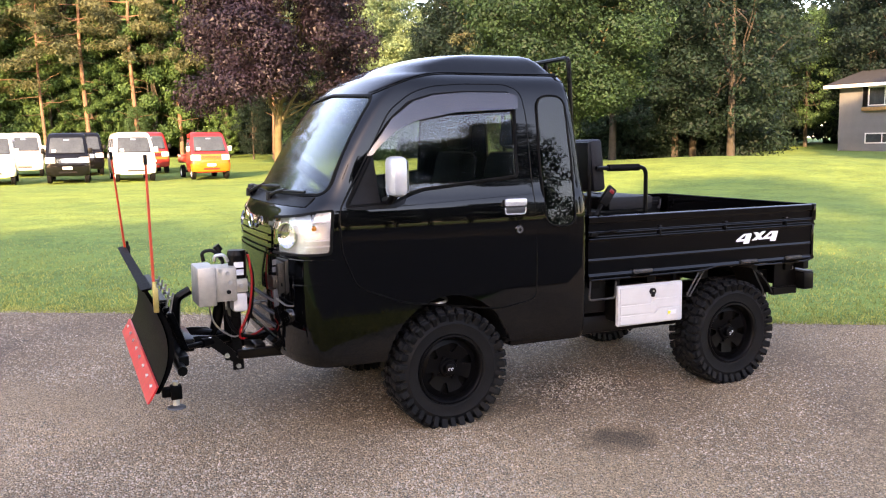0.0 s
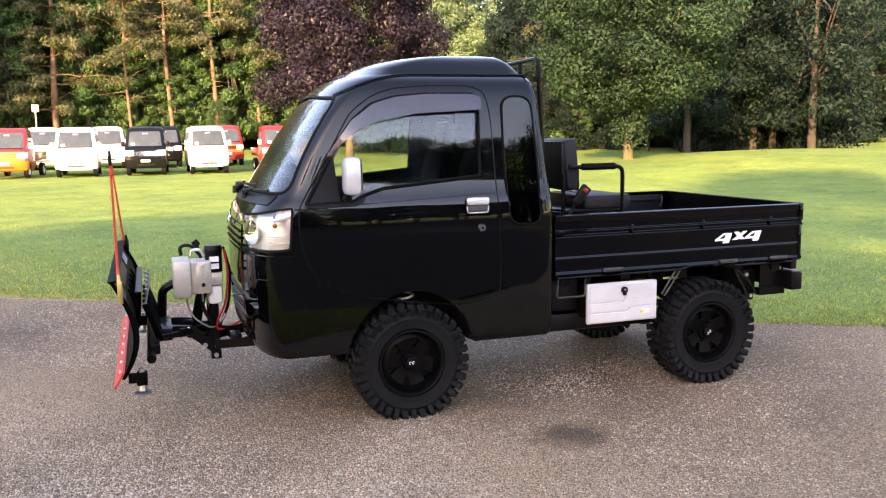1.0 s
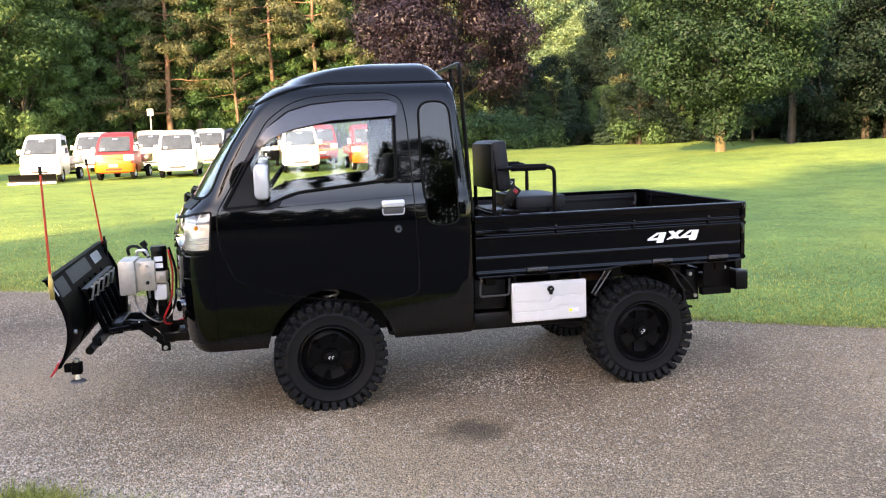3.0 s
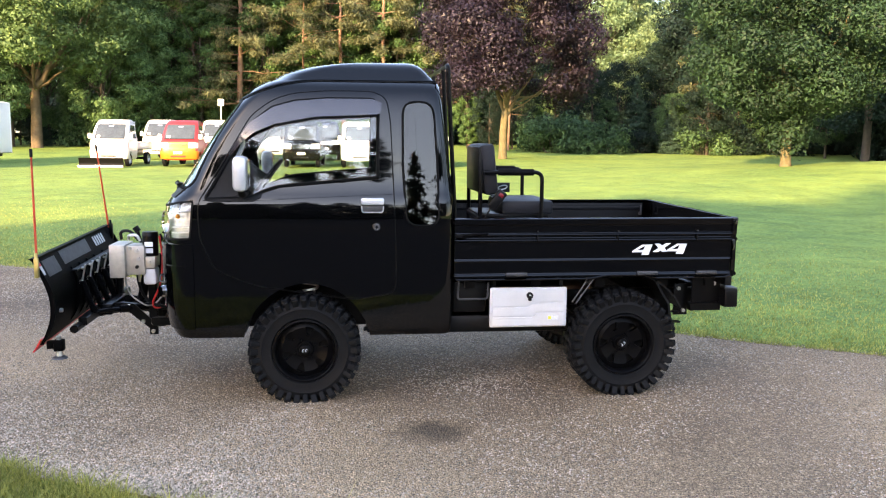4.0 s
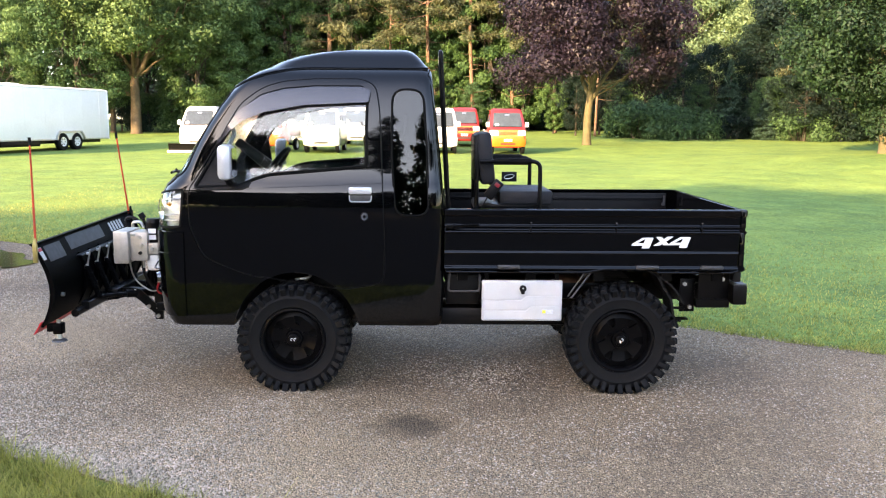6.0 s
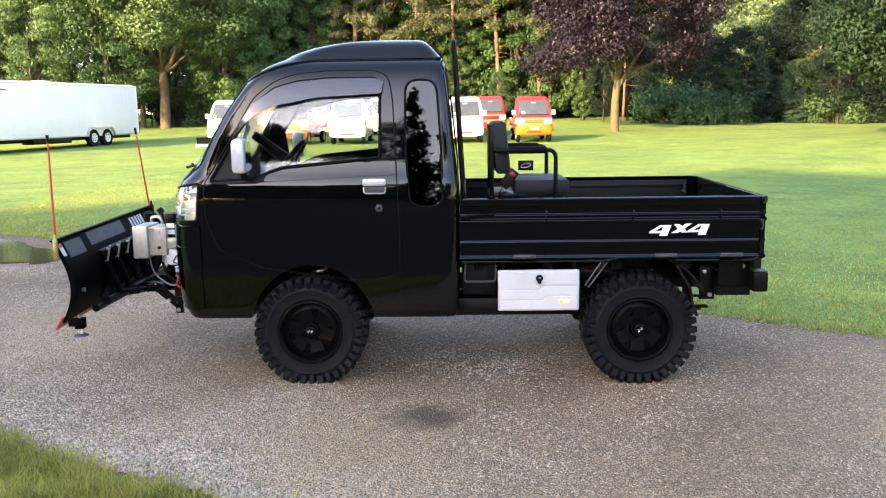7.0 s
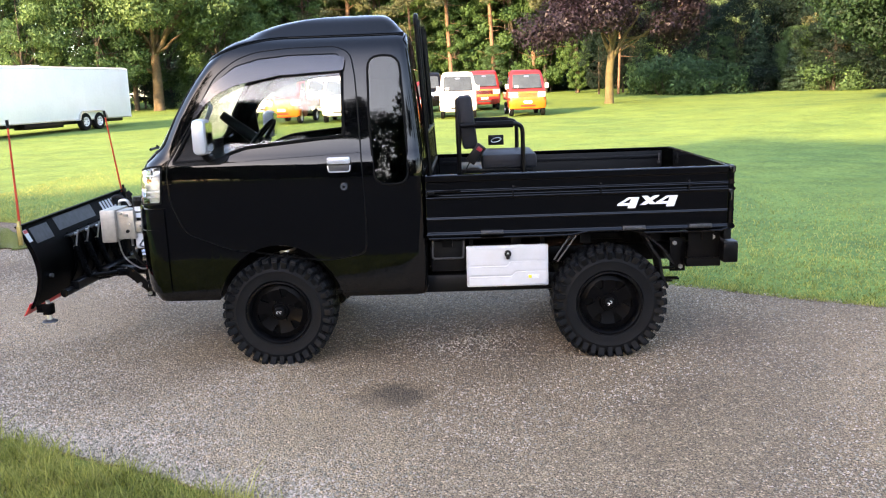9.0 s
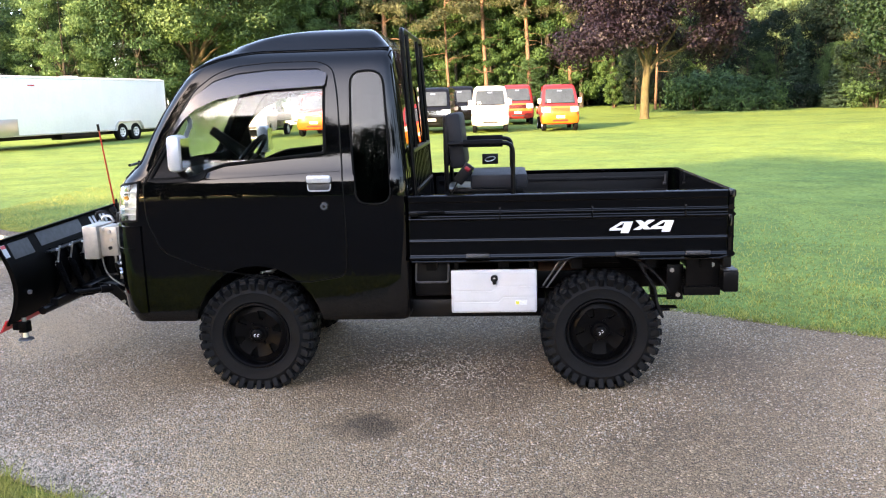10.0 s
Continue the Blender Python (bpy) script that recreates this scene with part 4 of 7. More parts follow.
fitting("rear_cross_bar", lambda bm: (bar(bm, (2.36, 0.15, 0.52), (2.56, 0.15, 0.52), 0.05, 0.05), bar(bm, (2.05, 0.12, 0.50), (2.30, 0.16, 0.485), 0.03, 0.012)), M_FRAME, truck)
fitting("rear_axle", lambda bm: (rod(bm, (1.9, 0.12, 0.322), (1.9, 2 * MID - 0.12, 0.322), 0.04, seg=14), bmesh.ops.create_uvsphere(bm, u_segments=16, v_segments=10, radius=0.10, matrix=pose(1.9, 0.75, 0.322))), M_FRAME, truck)
fitting("front_axle", lambda bm: (rod(bm, (0.0, 0.12, 0.322), (0.0, 2 * MID - 0.12, 0.322), 0.03, seg=12), bar(bm, (-0.3, 0.25, 0.42), (0.3, 0.25, 0.36), 0.05, 0.04)), M_FRAME, truck)
fitting("fuel_tank", lambda bm: box(bm, 0.92, 1.55, 0.46, 0.95, 0.385, 0.60, 0.03), M_FRAME, truck)
fitting("muffler", lambda bm: (rod(bm, (1.58, 0.42, 0.57), (1.80, 0.42, 0.57), 0.075, seg=20), tube(bm, [(1.0, 0.6, 0.45), (1.4, 0.45, 0.5), (1.6, 0.42, 0.57)], 0.022, 8)), M_RUST, truck, "rust-brown muffler")
fitting("underbed_box", lambda bm: (box(bm, 0.88, 1.085, 0.16, 0.42, 0.50, 0.69, 0.015), box(bm, 0.74, 1.62, 0.20, 0.46, 0.365, 0.475, 0.02)), M_PLASTIC, truck)
fitting("tie_hook", lambda bm: tube(bm, rounded([(0.905, 0.056, 0.725), (0.895, 0.056, 0.602), (1.075, 0.056, 0.602), (1.078, 0.056, 0.70)], 0.02), 0.006, 6), M_HINGE, truck)
fitting("sill_guard", lambda bm: box(bm, 0.36, 0.86, 0.10, 0.35, 0.40, 0.43, 0.01), M_PLASTIC, truck)
fitting("cross_member", lambda bm: [box(bm, x, x + 0.06, 0.12, 2 * MID - 0.12, 0.655, 0.735) for x in (0.95, 1.35, 1.75, 2.15, 2.45)], M_FRAME, truck)
for hx in (1.24, 2.04, 2.41):
    hinge = fitting("gate_hinge", lambda bm: (box(bm, hx - 0.064, hx + 0.064, 0.006, 0.026, 0.742, 0.764, 0.004),), M_HINGE, near_gate)
    fitting("hinge_pin", lambda bm: [box(bm, hx + d - 0.022, hx + d + 0.024, 0.001, 0.008, 0.748, 0.757, 0.0015) for d in (-0.032, 0.032)], M_HINGE, hinge)
for hx in (1.365, 1.855, 2.345):
    fitting("gate_clip", lambda bm: box(bm, hx - 0.004, hx + 0.004, 0.018, 0.034, 0.952, 0.985, 0.002), M_SEAL, near_gate)
    fitting("clip_rivet", lambda bm: rod(bm, (hx, 0.012, 1.008), (hx, 0.026, 1.008), 0.004, seg=8), M_DULL, near_gate)
fitting("gate_latch", lambda bm: (tube(bm, [(0.90, 0.018, 0.985), (0.98, 0.016, 0.995), (1.07, 0.018, 0.998)], 0.005, 6), box(bm, 0.880, 0.92, 0.010, 0.03, 0.975, 0.995, 0.003)), M_FRAME, near_gate)
fitting("gate_end_cap", lambda bm: (box(bm, BED1 - 0.010, BED1 + 0.020, 0.018, 0.066, 0.98, 1.088, 0.006), box(bm, BED1 - 0.008, BED1 + 0.012, 0.024, 0.06, 0.76, 0.955, 0.006)), M_PAINT, truck)


fitting("lower_flange", lambda bm: tube(bm, [(BED0 + 0.01 + 0.041 * i, 0.019, 0.722 + 0.020 * (smooth_step(1.66, 1.80, BED0 + 0.041 * i) - smooth_step(1.98, 2.10, BED0 + 0.041 * i)) + (0.012 if i > 40 else 0.0)) for i in range(42)], 0.0058, 6), M_PAINT, truck, "bent flange below the side gate")


def decal_strokes(bm):
    """Block figures 4x4, slanted, out of flat strokes; the plan is 310 wide and 66 high."""
    four = ([(53, 3), (77, 3), (25, 36), (4, 36)], [(4, 34), (68, 34), (65, 47), (0, 47)], [(70, 3), (110, 3), (97, 62), (56, 62)])
    cross = ([(122, 2), (153, 2), (204, 48), (170, 48)], [(186, 0), (216, 0), (150, 50), (117, 50)])
    k = 0
    for dx, dy, strokes in ((0, 4, four), (0, 0, cross), (200, 0, four)):
        for st in strokes:
            k += 1
            extruded(bm, [(1.944 + (x + dx + 0.14 * (33 - z - dy) + 4) * 0.333 / 310, 0.931 - (z + dy) * 0.069 / 66) for x, z in st], "y", 0.0286 - 0.0003 * (k % 3), 0.034)


fitting("decal", decal_strokes, M_DECAL, near_gate, "white slanted 4x4 decal", None)
fitting("underbody", lambda bm: (box(bm, 0.88, 2.44, 1.10, 1.16, 0.47, 0.725, 0.01), box(bm, 0.88, 1.60, 0.44, 1.08, 0.62, 0.725, 0.01), box(bm, 2.10, 2.40, 0.40, 1.08, 0.55, 0.72, 0.02)), M_SEAL, truck)
fitting("sill_step", lambda bm: extruded(bm, [(0.34, 0.428), (0.66, 0.428), (0.70, 0.448), (0.715, 0.475), (0.70, 0.475), (0.64, 0.447), (0.34, 0.440)], "y", 0.030, 0.09), M_FRAME, truck)

# inside the cab
for sy in (0.36, 1.10):
    seat = fitting("seat", lambda bm: box(bm, 0.02, 0.50, sy - 0.22, sy + 0.22, 0.82, 0.96, 0.05), M_FABRIC, truck, "dark cloth seat")
    fitting("seat_back", lambda bm: box(bm, -0.07, 0.07, -0.21, 0.21, 0.0, 0.52, 0.05), M_FABRIC, seat).matrix_basis = pose(0.46, sy, 0.94, 0, 12, 0)
    fitting("headrest", lambda bm: box(bm, -0.045, 0.045, -0.12, 0.12, 0.0, 0.17, 0.04), M_FABRIC, seat).matrix_basis = pose(0.57, sy, 1.47, 0, 8, 0)
fitting("dashboard", lambda bm: extruded(bm, outline_smooth([(-0.70, 0.75), (-0.40, 0.80), (-0.36, 1.06), (-0.44, 1.17), (-0.58, 1.215), (-0.70, 1.20)], 0.04), "y", 0.09, 2 * MID - 0.09), M_FABRIC, truck)
sw = fitting("steering_wheel", lambda bm: (tube(bm, [(0.175 * math.cos(a), 0.175 * math.sin(a), 0) for a in [radians(d) for d in range(0, 360, 15)]], 0.014, 8, True), bar(bm, (-0.17, 0, 0), (0.17, 0, 0), 0.03, 0.02), bar(bm, (0, 0, -0.01), (0, -0.17, 0), 0.03, 0.02), rod(bm, (0, 0, -0.30), (0, 0, 0.02), 0.03, 0.045, 12)), M_PLASTIC, truck, "black steering wheel")
sw.matrix_basis = pose(-0.30, 1.08, 1.25, 0, -52, 0) @ pose(0, 0, 0, 0, 180, 90)
fitting("cab_lining", lambda bm: box(bm, -0.60, 0.80, 0.07, 2 * MID - 0.07, 0.74, 0.80), M_FABRIC, truck)
fitting("inner_mirror", lambda bm: box(bm, -0.36, -0.34, 0.62, 0.84, 1.62, 1.69, 0.012), M_PLASTIC, truck)
fitting("grab_handle", lambda bm: tube(bm, rounded([(-0.47, 0.16, 1.30), (-0.41, 0.17, 1.36), (-0.34, 0.16, 1.50), (-0.34, 0.12, 1.53)], 0.04), 0.013, 7), M_WHITE, truck, "pale grab handle on the pillar")

# rack behind the cab
rack = thing("cab_guard", "black tube headboard rack behind the truck cab", "rack")
for y in (0.20, 2 * MID - 0.20):
    fitting("post", lambda bm: tube(bm, [(0.915, y, 0.775), (0.893, y, 1.10), (0.846, y, 1.955)], 0.013, 8), M_FRAME, rack)
fitting("top_bar", lambda bm: tube(bm, rounded([(0.849, 0.20, 1.90), (0.845, 0.20, 1.972), (0.845, 2 * MID - 0.20, 1.972), (0.849, 2 * MID - 0.20, 1.90)], 0.05), 0.014, 8), M_FRAME, rack)
for z in (1.085, 1.315):
    fitting("cross_bar", lambda bm: bar(bm, (0.893 - 0.055 * (z - 1.1), 0.20, z), (0.893 - 0.055 * (z - 1.1), 2 * MID - 0.20, z), 0.030, 0.022), M_FRAME, rack)
for i in range(11):
    y = 0.20 + (2 * MID - 0.40) * (i + 1) / 12
    fitting("slat", lambda bm: bar(bm, (0.893, y, 1.085), (0.881, y, 1.315), 0.022, 0.010, bevel=0.002), M_FRAME, rack)
for y in (0.45, 1.02):
    fitting("upright", lambda bm: tube(bm, [(0.881, y, 1.315), (0.845, y, 1.972)], 0.012, 8), M_FRAME, rack)

# jump seat in the bed
chair = thing("jump_seat", "black padded seat with tube armrests standing in the truck bed", "seat")
CY0, CY1 = 0.30, 0.82
fitting("backrest", lambda bm: box(bm, -0.045, 0.045, 0.0, CY1 - CY0, 0.0, 0.31, 0.022), M_CUSHION, chair, "black vinyl backrest").matrix_basis = pose(1.135, CY0, 1.205, 0, -6, 0)
fitting("backrest_shell", lambda bm: box(bm, 1.050, 1.082, CY0 + 0.01, CY1 - 0.01, 1.215, 1.500, 0.012), M_PLASTIC, chair)
fitting("seat", lambda bm: box(bm, 1.20, 1.522, CY0, CY1, 1.085, 1.168, 0.014), M_CUSHION, chair, "black vinyl seat cushion")
for y in (CY0 - 0.035, CY1 + 0.035):
    arm = fitting("armrest_tube", lambda bm: tube(bm, rounded([(1.08, y, 1.345), (1.44, y, 1.345), (1.44, y, 0.90)], 0.05), 0.013, 8), M_FRAME, chair)
    fitting("arm_pad", lambda bm: rod(bm, (1.165, y, 1.345), (1.385, y, 1.345), 0.021, seg=12), M_FOAM, arm, "foam armrest sleeve")
    fitting("rear_leg", lambda bm: tube(bm, [(1.065, y + (0.05 if y < 0.5 else -0.05), 1.30), (1.065, y + (0.05 if y < 0.5 else -0.05), 0.776)], 0.013, 8), M_FRAME, chair)
    fitting("front_leg", lambda bm: tube(bm, [(1.44, y, 0.92), (1.44, y, 0.776)], 0.013, 8), M_FRAME, chair)
fitting("seat_frame", lambda bm: (box(bm, 1.06, 1.50, CY0 + 0.02, CY1 - 0.02, 1.055, 1.085, 0.004), bar(bm, (1.44, CY0 - 0.035, 1.06), (1.44, CY1 + 0.035, 1.06), 0.025, 0.025), bar(bm, (1.065, CY0, 1.06), (1.065, CY1, 1.06), 0.025, 0.025)), M_FRAME, chair)
fitting("seat_belt", lambda bm: (bar(bm, (1.09, CY0 - 0.02, 1.06), (1.165, CY0 - 0.025, 1.20), 0.045, 0.006), bar(bm, (1.11, CY0 + 0.30, 1.21), (1.20, CY0 + 0.10, 1.185), 0.045, 0.005)), M_PLASTIC, chair, "black lap belt")
buckle = fitting("buckle", lambda bm: box(bm, -0.030, 0.030, -0.016, 0.016, -0.062, 0.062, 0.008), M_PLASTIC, chair)
buckle.matrix_basis = pose(1.165, CY0 - 0.03, 1.178, 0, 38, 0)
fitting("release_button", lambda bm: box(bm, -0.016, 0.016, -0.0185, 0.0185, 0.022, 0.046, 0.003), material("dark_red_plastic", (0.30, 0.012, 0.018), 0.4, vary=0.1, scale=40), buckle, "red release button")
plate = fitting("maker_plate", lambda bm: box(bm, 1.255, 1.355, CY1 + 0.036, CY1 + 0.044, 1.185, 1.250, 0.003), M_PLASTIC, chair, "black plate with a pale oval mark")
fitting("oval_mark", lambda bm: tube(bm, [(1.305 + 0.032 * math.cos(a), CY1 + 0.034, 1.218 + 0.013 * math.sin(a) + 0.006 * math.cos(a)) for a in [radians(d) for d in range(0, 360, 20)]], 0.0028, 5, True), M_ZINC, plate)

# tool box under the bed
tools = thing("tool_box", "pale grey plastic tool box hung under the truck bed", "tool box")
fitting("body", lambda bm: box(bm, 1.110, 1.540, 0.075, 0.24, 0.442, 0.656, 0.012), M_PLASTIC, tools, "black box body")
lid = fitting("lid", lambda bm: box(bm, 1.090, 1.559, 0.050, 0.080, 0.427, 0.668, 0.010), M_BOXGREY, tools, "ribbed grey lid")
fitting("lid_panel", lambda bm: (extruded(bm, outline_smooth([(1.105, 0.560), (1.315, 0.560), (1.335, 0.585), (1.545, 0.585), (1.545, 0.655), (1.105, 0.655)], 0.008), "y", 0.044, 0.051),), M_BOXGREY, lid)
fitting("lid_panel", lambda bm: (extruded(bm, outline_smooth([(1.105, 0.500), (1.345, 0.500), (1.365, 0.525), (1.545, 0.525), (1.545, 0.573), (1.342, 0.573), (1.322, 0.548), (1.105, 0.548)], 0.008), "y", 0.044, 0.051),), M_BOXGREY, lid)
fitting("lid_panel", lambda bm: (extruded(bm, outline_smooth([(1.105, 0.440), (1.545, 0.440), (1.545, 0.513), (1.372, 0.513), (1.352, 0.488), (1.105, 0.488)], 0.008), "y", 0.044, 0.051),), M_BOXGREY, lid)
latch = fitting("latch", lambda bm: (rod(bm, (1.328, 0.030, 0.622), (1.328, 0.046, 0.622), 0.020, seg=20), box(bm, 1.318, 1.338, 0.026, 0.046, 0.590, 0.622, 0.005)), M_PLASTIC, lid, "black turn latch")
fitting("key_slot", lambda bm: rod(bm, (1.328, 0.028, 0.624), (1.328, 0.031, 0.624), 0.006, seg=10), M_ZINC, latch)
fitting("sticker", lambda bm: box(bm, 1.44, 1.505, 0.0405, 0.0435, 0.473, 0.497), material("grey_sticker", (0.66, 0.68, 0.72), 0.4, vary=0.2, scale=90), lid, "small pale sticker")
fitting("sticker_spot", lambda bm: box(bm, 1.443, 1.462, 0.0395, 0.0415, 0.476, 0.494), material("yellow_sticker", (0.75, 0.70, 0.08), 0.4, vary=0.2, scale=90), lid, "small yellow sticker")
for hx in (1.12, 1.53):
    fitting("hanger", lambda bm: box(bm, hx - 0.012, hx + 0.012, 0.09, 0.12, 0.655, 0.726, 0.003), M_FRAME, tools)

# ---- the snow plow ----
plow = thing("snow_plow", "black steel snow plow with red cutting edge on the truck", "snow plow")
PY0, PY1 = 0.055, 1.615


def blade_x(z):
    """The blade's curve, hollow towards the front."""
    t = (z - 0.335) / (0.86 - 0.335)
    return -1.505 + 0.092 * math.sin(math.pi * min(1.0, max(0.0, t)) ** 0.92)


BLADE_Z = [0.375 + 0.485 * i / 16 for i in range(17)]
curve = [(blade_x(z), z) for z in BLADE_Z]
LIFT = 0.035


def tilted(bm):
    for v in bm.verts:
        v.co.z += LIFT * (v.co.y - PY0) / (PY1 - PY0)


def blade(bm):
    extruded(bm, curve + [(x + 0.007, z) for x, z in reversed(curve)], "y", PY0, PY1)
    tilted(bm)


fitting("moldboard", blade, M_PLOW, plow, "curved black moldboard", 40)


def lip(bm):
    x, z = curve[-1]
    extruded(bm, [(x - 0.012, z + 0.004), (x + 0.035, z + 0.012), (x + 0.035, z + 0.004), (x, z - 0.006)], "y", PY0, PY1)
    tilted(bm)


fitting("top_lip", lip, M_PLOW, plow)
for y in (PY0 + 0.004, PY1 - 0.004):
    fitting("end_plate", lambda bm: (extruded(bm, curve + [(x + 0.018 + 0.012 * math.sin(math.pi * i / 16), z) for i, (x, z) in reversed(list(enumerate(curve)))], "y", y - 0.004, y + 0.004), tilted(bm)), M_PLOW, plow)


def edge_bar(bm):
    pts = [(blade_x(z) - 0.004, z) for z in (0.335, 0.36, 0.385, 0.41)]
    extruded(bm, pts + [(x - 0.010, z) for x, z in reversed(pts)], "y", PY0 - 0.01, PY1 + 0.01)
    tilted(bm)


edge = fitting("cutting_edge", edge_bar, M_RED, plow, "bright red cutting edge with bolts")
for i in range(8):
    y = PY0 + 0.10 + i * 0.194
    fitting("edge_bolt", lambda bm: (rod(bm, (blade_x(0.385) - 0.022, y, 0.387), (blade_x(0.385) - 0.010, y, 0.387), 0.010, seg=8), tilted(bm)), M_ZINC, edge)
for y in (0.54, 0.70, 0.86, 1.02, 1.22):
    fitting("rib", lambda bm: (extruded(bm, [(x + 0.006, z) for x, z in curve[1:-4]] + [(x + 0.010 + 0.022 * math.sin(math.pi * i / 12), z) for i, (x, z) in reversed(list(enumerate(curve[1:-4])))], "y", y - 0.005, y + 0.005), tilted(bm)), M_PLOW, plow)
fitting("spring_bar", lambda bm: (bar(bm, (-1.385, 0.42, 0.735), (-1.385, 1.26, 0.735), 0.035, 0.012), tilted(bm)), M_FRAME, plow)
fitting("hinge_tube", lambda bm: (rod(bm, (-1.335, 0.20, 0.430), (-1.335, 1.47, 0.430), 0.024, seg=12), bar(bm, (-1.315, 0.30, 0.455), (-1.315, 1.37, 0.455), 0.05, 0.05)), M_FRAME, plow)
for y in (0.46, 0.62, 0.78, 0.94, 1.10):
    spring = fitting("trip_spring", lambda bm: (rod(bm, (-1.352, y, 0.672), (-1.285, y, 0.475), 0.017, seg=12), tube(bm, [(-1.352 + 0.067 * t / 130 + 0.018 * math.cos(t * 0.9), y + 0.018 * math.sin(t * 0.9), 0.672 - 0.197 * t / 130) for t in range(0, 131)], 0.0045, 5)), M_PLOW, plow, "close-coiled black trip spring")
    fitting("eye_bolt", lambda bm: (rod(bm, (-1.352, y, 0.675), (-1.330, y, 0.775), 0.006, seg=8), tube(bm, [(-1.356 + 0.012 * math.cos(a), y, 0.665 + 0.014 * math.sin(a)) for a in [radians(d) for d in range(0, 360, 30)]], 0.004, 5, True), rod(bm, (-1.345, y, 0.745), (-1.342, y, 0.757), 0.013, seg=6)), M_ZINC, spring, "zinc eye bolt")
for y, z in ((0.20, 0.545), (1.47, 0.57)):
    fitting("carriage_bolt", lambda bm: rod(bm, (blade_x(z) + 0.006, y, z), (blade_x(z) + 0.024, y, z), 0.013, seg=8), M_ZINC, plow)
M_STICKER = material("grey_print", (0.014, 0.0145, 0.016), 0.5, vary=0.85, scale=30)
M_STICKER2 = material("white_print", (0.55, 0.54, 0.54), 0.45, vary=0.15, scale=60)


def patch(bm, y0, y1, z0, z1, off):
    """A thin plate that follows the back of the blade."""
    zs = [z0 + (z1 - z0) * i / 5 for i in range(6)]
    a = [(blade_x(z) + off, z) for z in zs]
    extruded(bm, a + [(x + 0.0015, z) for x, z in reversed(a)], "y", y0, y1)
    tilted(bm)


fitting("warning_sticker", lambda bm: patch(bm, 0.085, 0.130, 0.765, 0.835, 0.0075), M_STICKER2, plow, "white warning sticker")
fitting("sticker_stripe", lambda bm: patch(bm, 0.087, 0.128, 0.815, 0.833, 0.0095), M_RED, plow, "red stripe")
fitting("print_panel", lambda bm: patch(bm, 0.16, 0.38, 0.745, 0.835, 0.0075), M_STICKER, plow, "faded grey printed panel")
fitting("print_panel", lambda bm: patch(bm, 0.47, 1.02, 0.765, 0.845, 0.0075), M_STICKER, plow, "faded grey printed panel")
for i in range(5):
    fitting("print_bar", lambda bm: patch(bm, 1.16 + 0.05 * i, 1.19 + 0.05 * i, 0.775, 0.835, 0.0075), M_STICKER2, plow, "white print bar")
# skid shoes
for y in (PY0 + 0.03, PY1 - 0.03):
    shoe = fitting("skid_shoe", lambda bm: lathe(bm, [(0.001, 0.004), (0.024, 0.003), (0.040, -0.004), (0.044, -0.011), (0.001, -0.016)], seg=24), M_DULL, plow, "round steel skid shoe")
    shoe.matrix_basis = pose(-1.385, y, 0.300, 90, 0, 0)
    fitting("shoe_post", lambda bm: (rod(bm, (-1.385, y, 0.302), (-1.385, y, 0.338), 0.017, 0.013, 12), rod(bm, (-1.385, y, 0.395), (-1.385, y, 0.418), 0.013, seg=8)), M_ZINC, plow)
    fitting("shoe_bracket", lambda bm: (box(bm, -1.448, -1.405, y - 0.022, y + 0.022, 0.348, 0.392, 0.004), box(bm, -1.410, -1.358, y - 0.028, y + 0.028, 0.334, 0.398, 0.005)), M_PLOW, plow)
    far = y > 1
    dz = LIFT if far else 0.0
    mk = fitting("marker", lambda bm: tube(bm, [(-1.462, y - 0.06 if not far else y - 0.02, 0.86 + dz), (-1.466, y - 0.045 if not far else y - 0.05, 1.435 + dz * 0.3)] if not far else [(-1.475, 1.565, 0.885), (-1.524, 1.525, 1.445)], [0.0072, 0.0055], 8), M_ORANGE, plow, "orange-red guide rod")
    fitting("marker_tip", lambda bm: rod(bm, (-1.466, y - 0.045, 1.43), (-1.467, y - 0.044, 1.475), 0.009, seg=8) if not far else rod(bm, (-1.524, 1.525, 1.44), (-1.528, 1.522, 1.487), 0.009, seg=8), M_PLASTIC, mk, "black rod cap")
    fitting("marker_foot", lambda bm: (box(bm, -1.470, -1.446, y - 0.087 if not far else y - 0.03, y - 0.069 if not far else y - 0.005, 0.765 + dz, 0.875 + dz, 0.003), rod(bm, (-1.460, y - 0.075 if not far else y - 0.02, 0.865 + dz), (-1.462, y - 0.07 if not far else y - 0.02, 0.905 + dz), 0.011, 0.007, 8)), M_BRASS if not far else M_FRAME, mk, "yellow zinc rod foot" if not far else "")
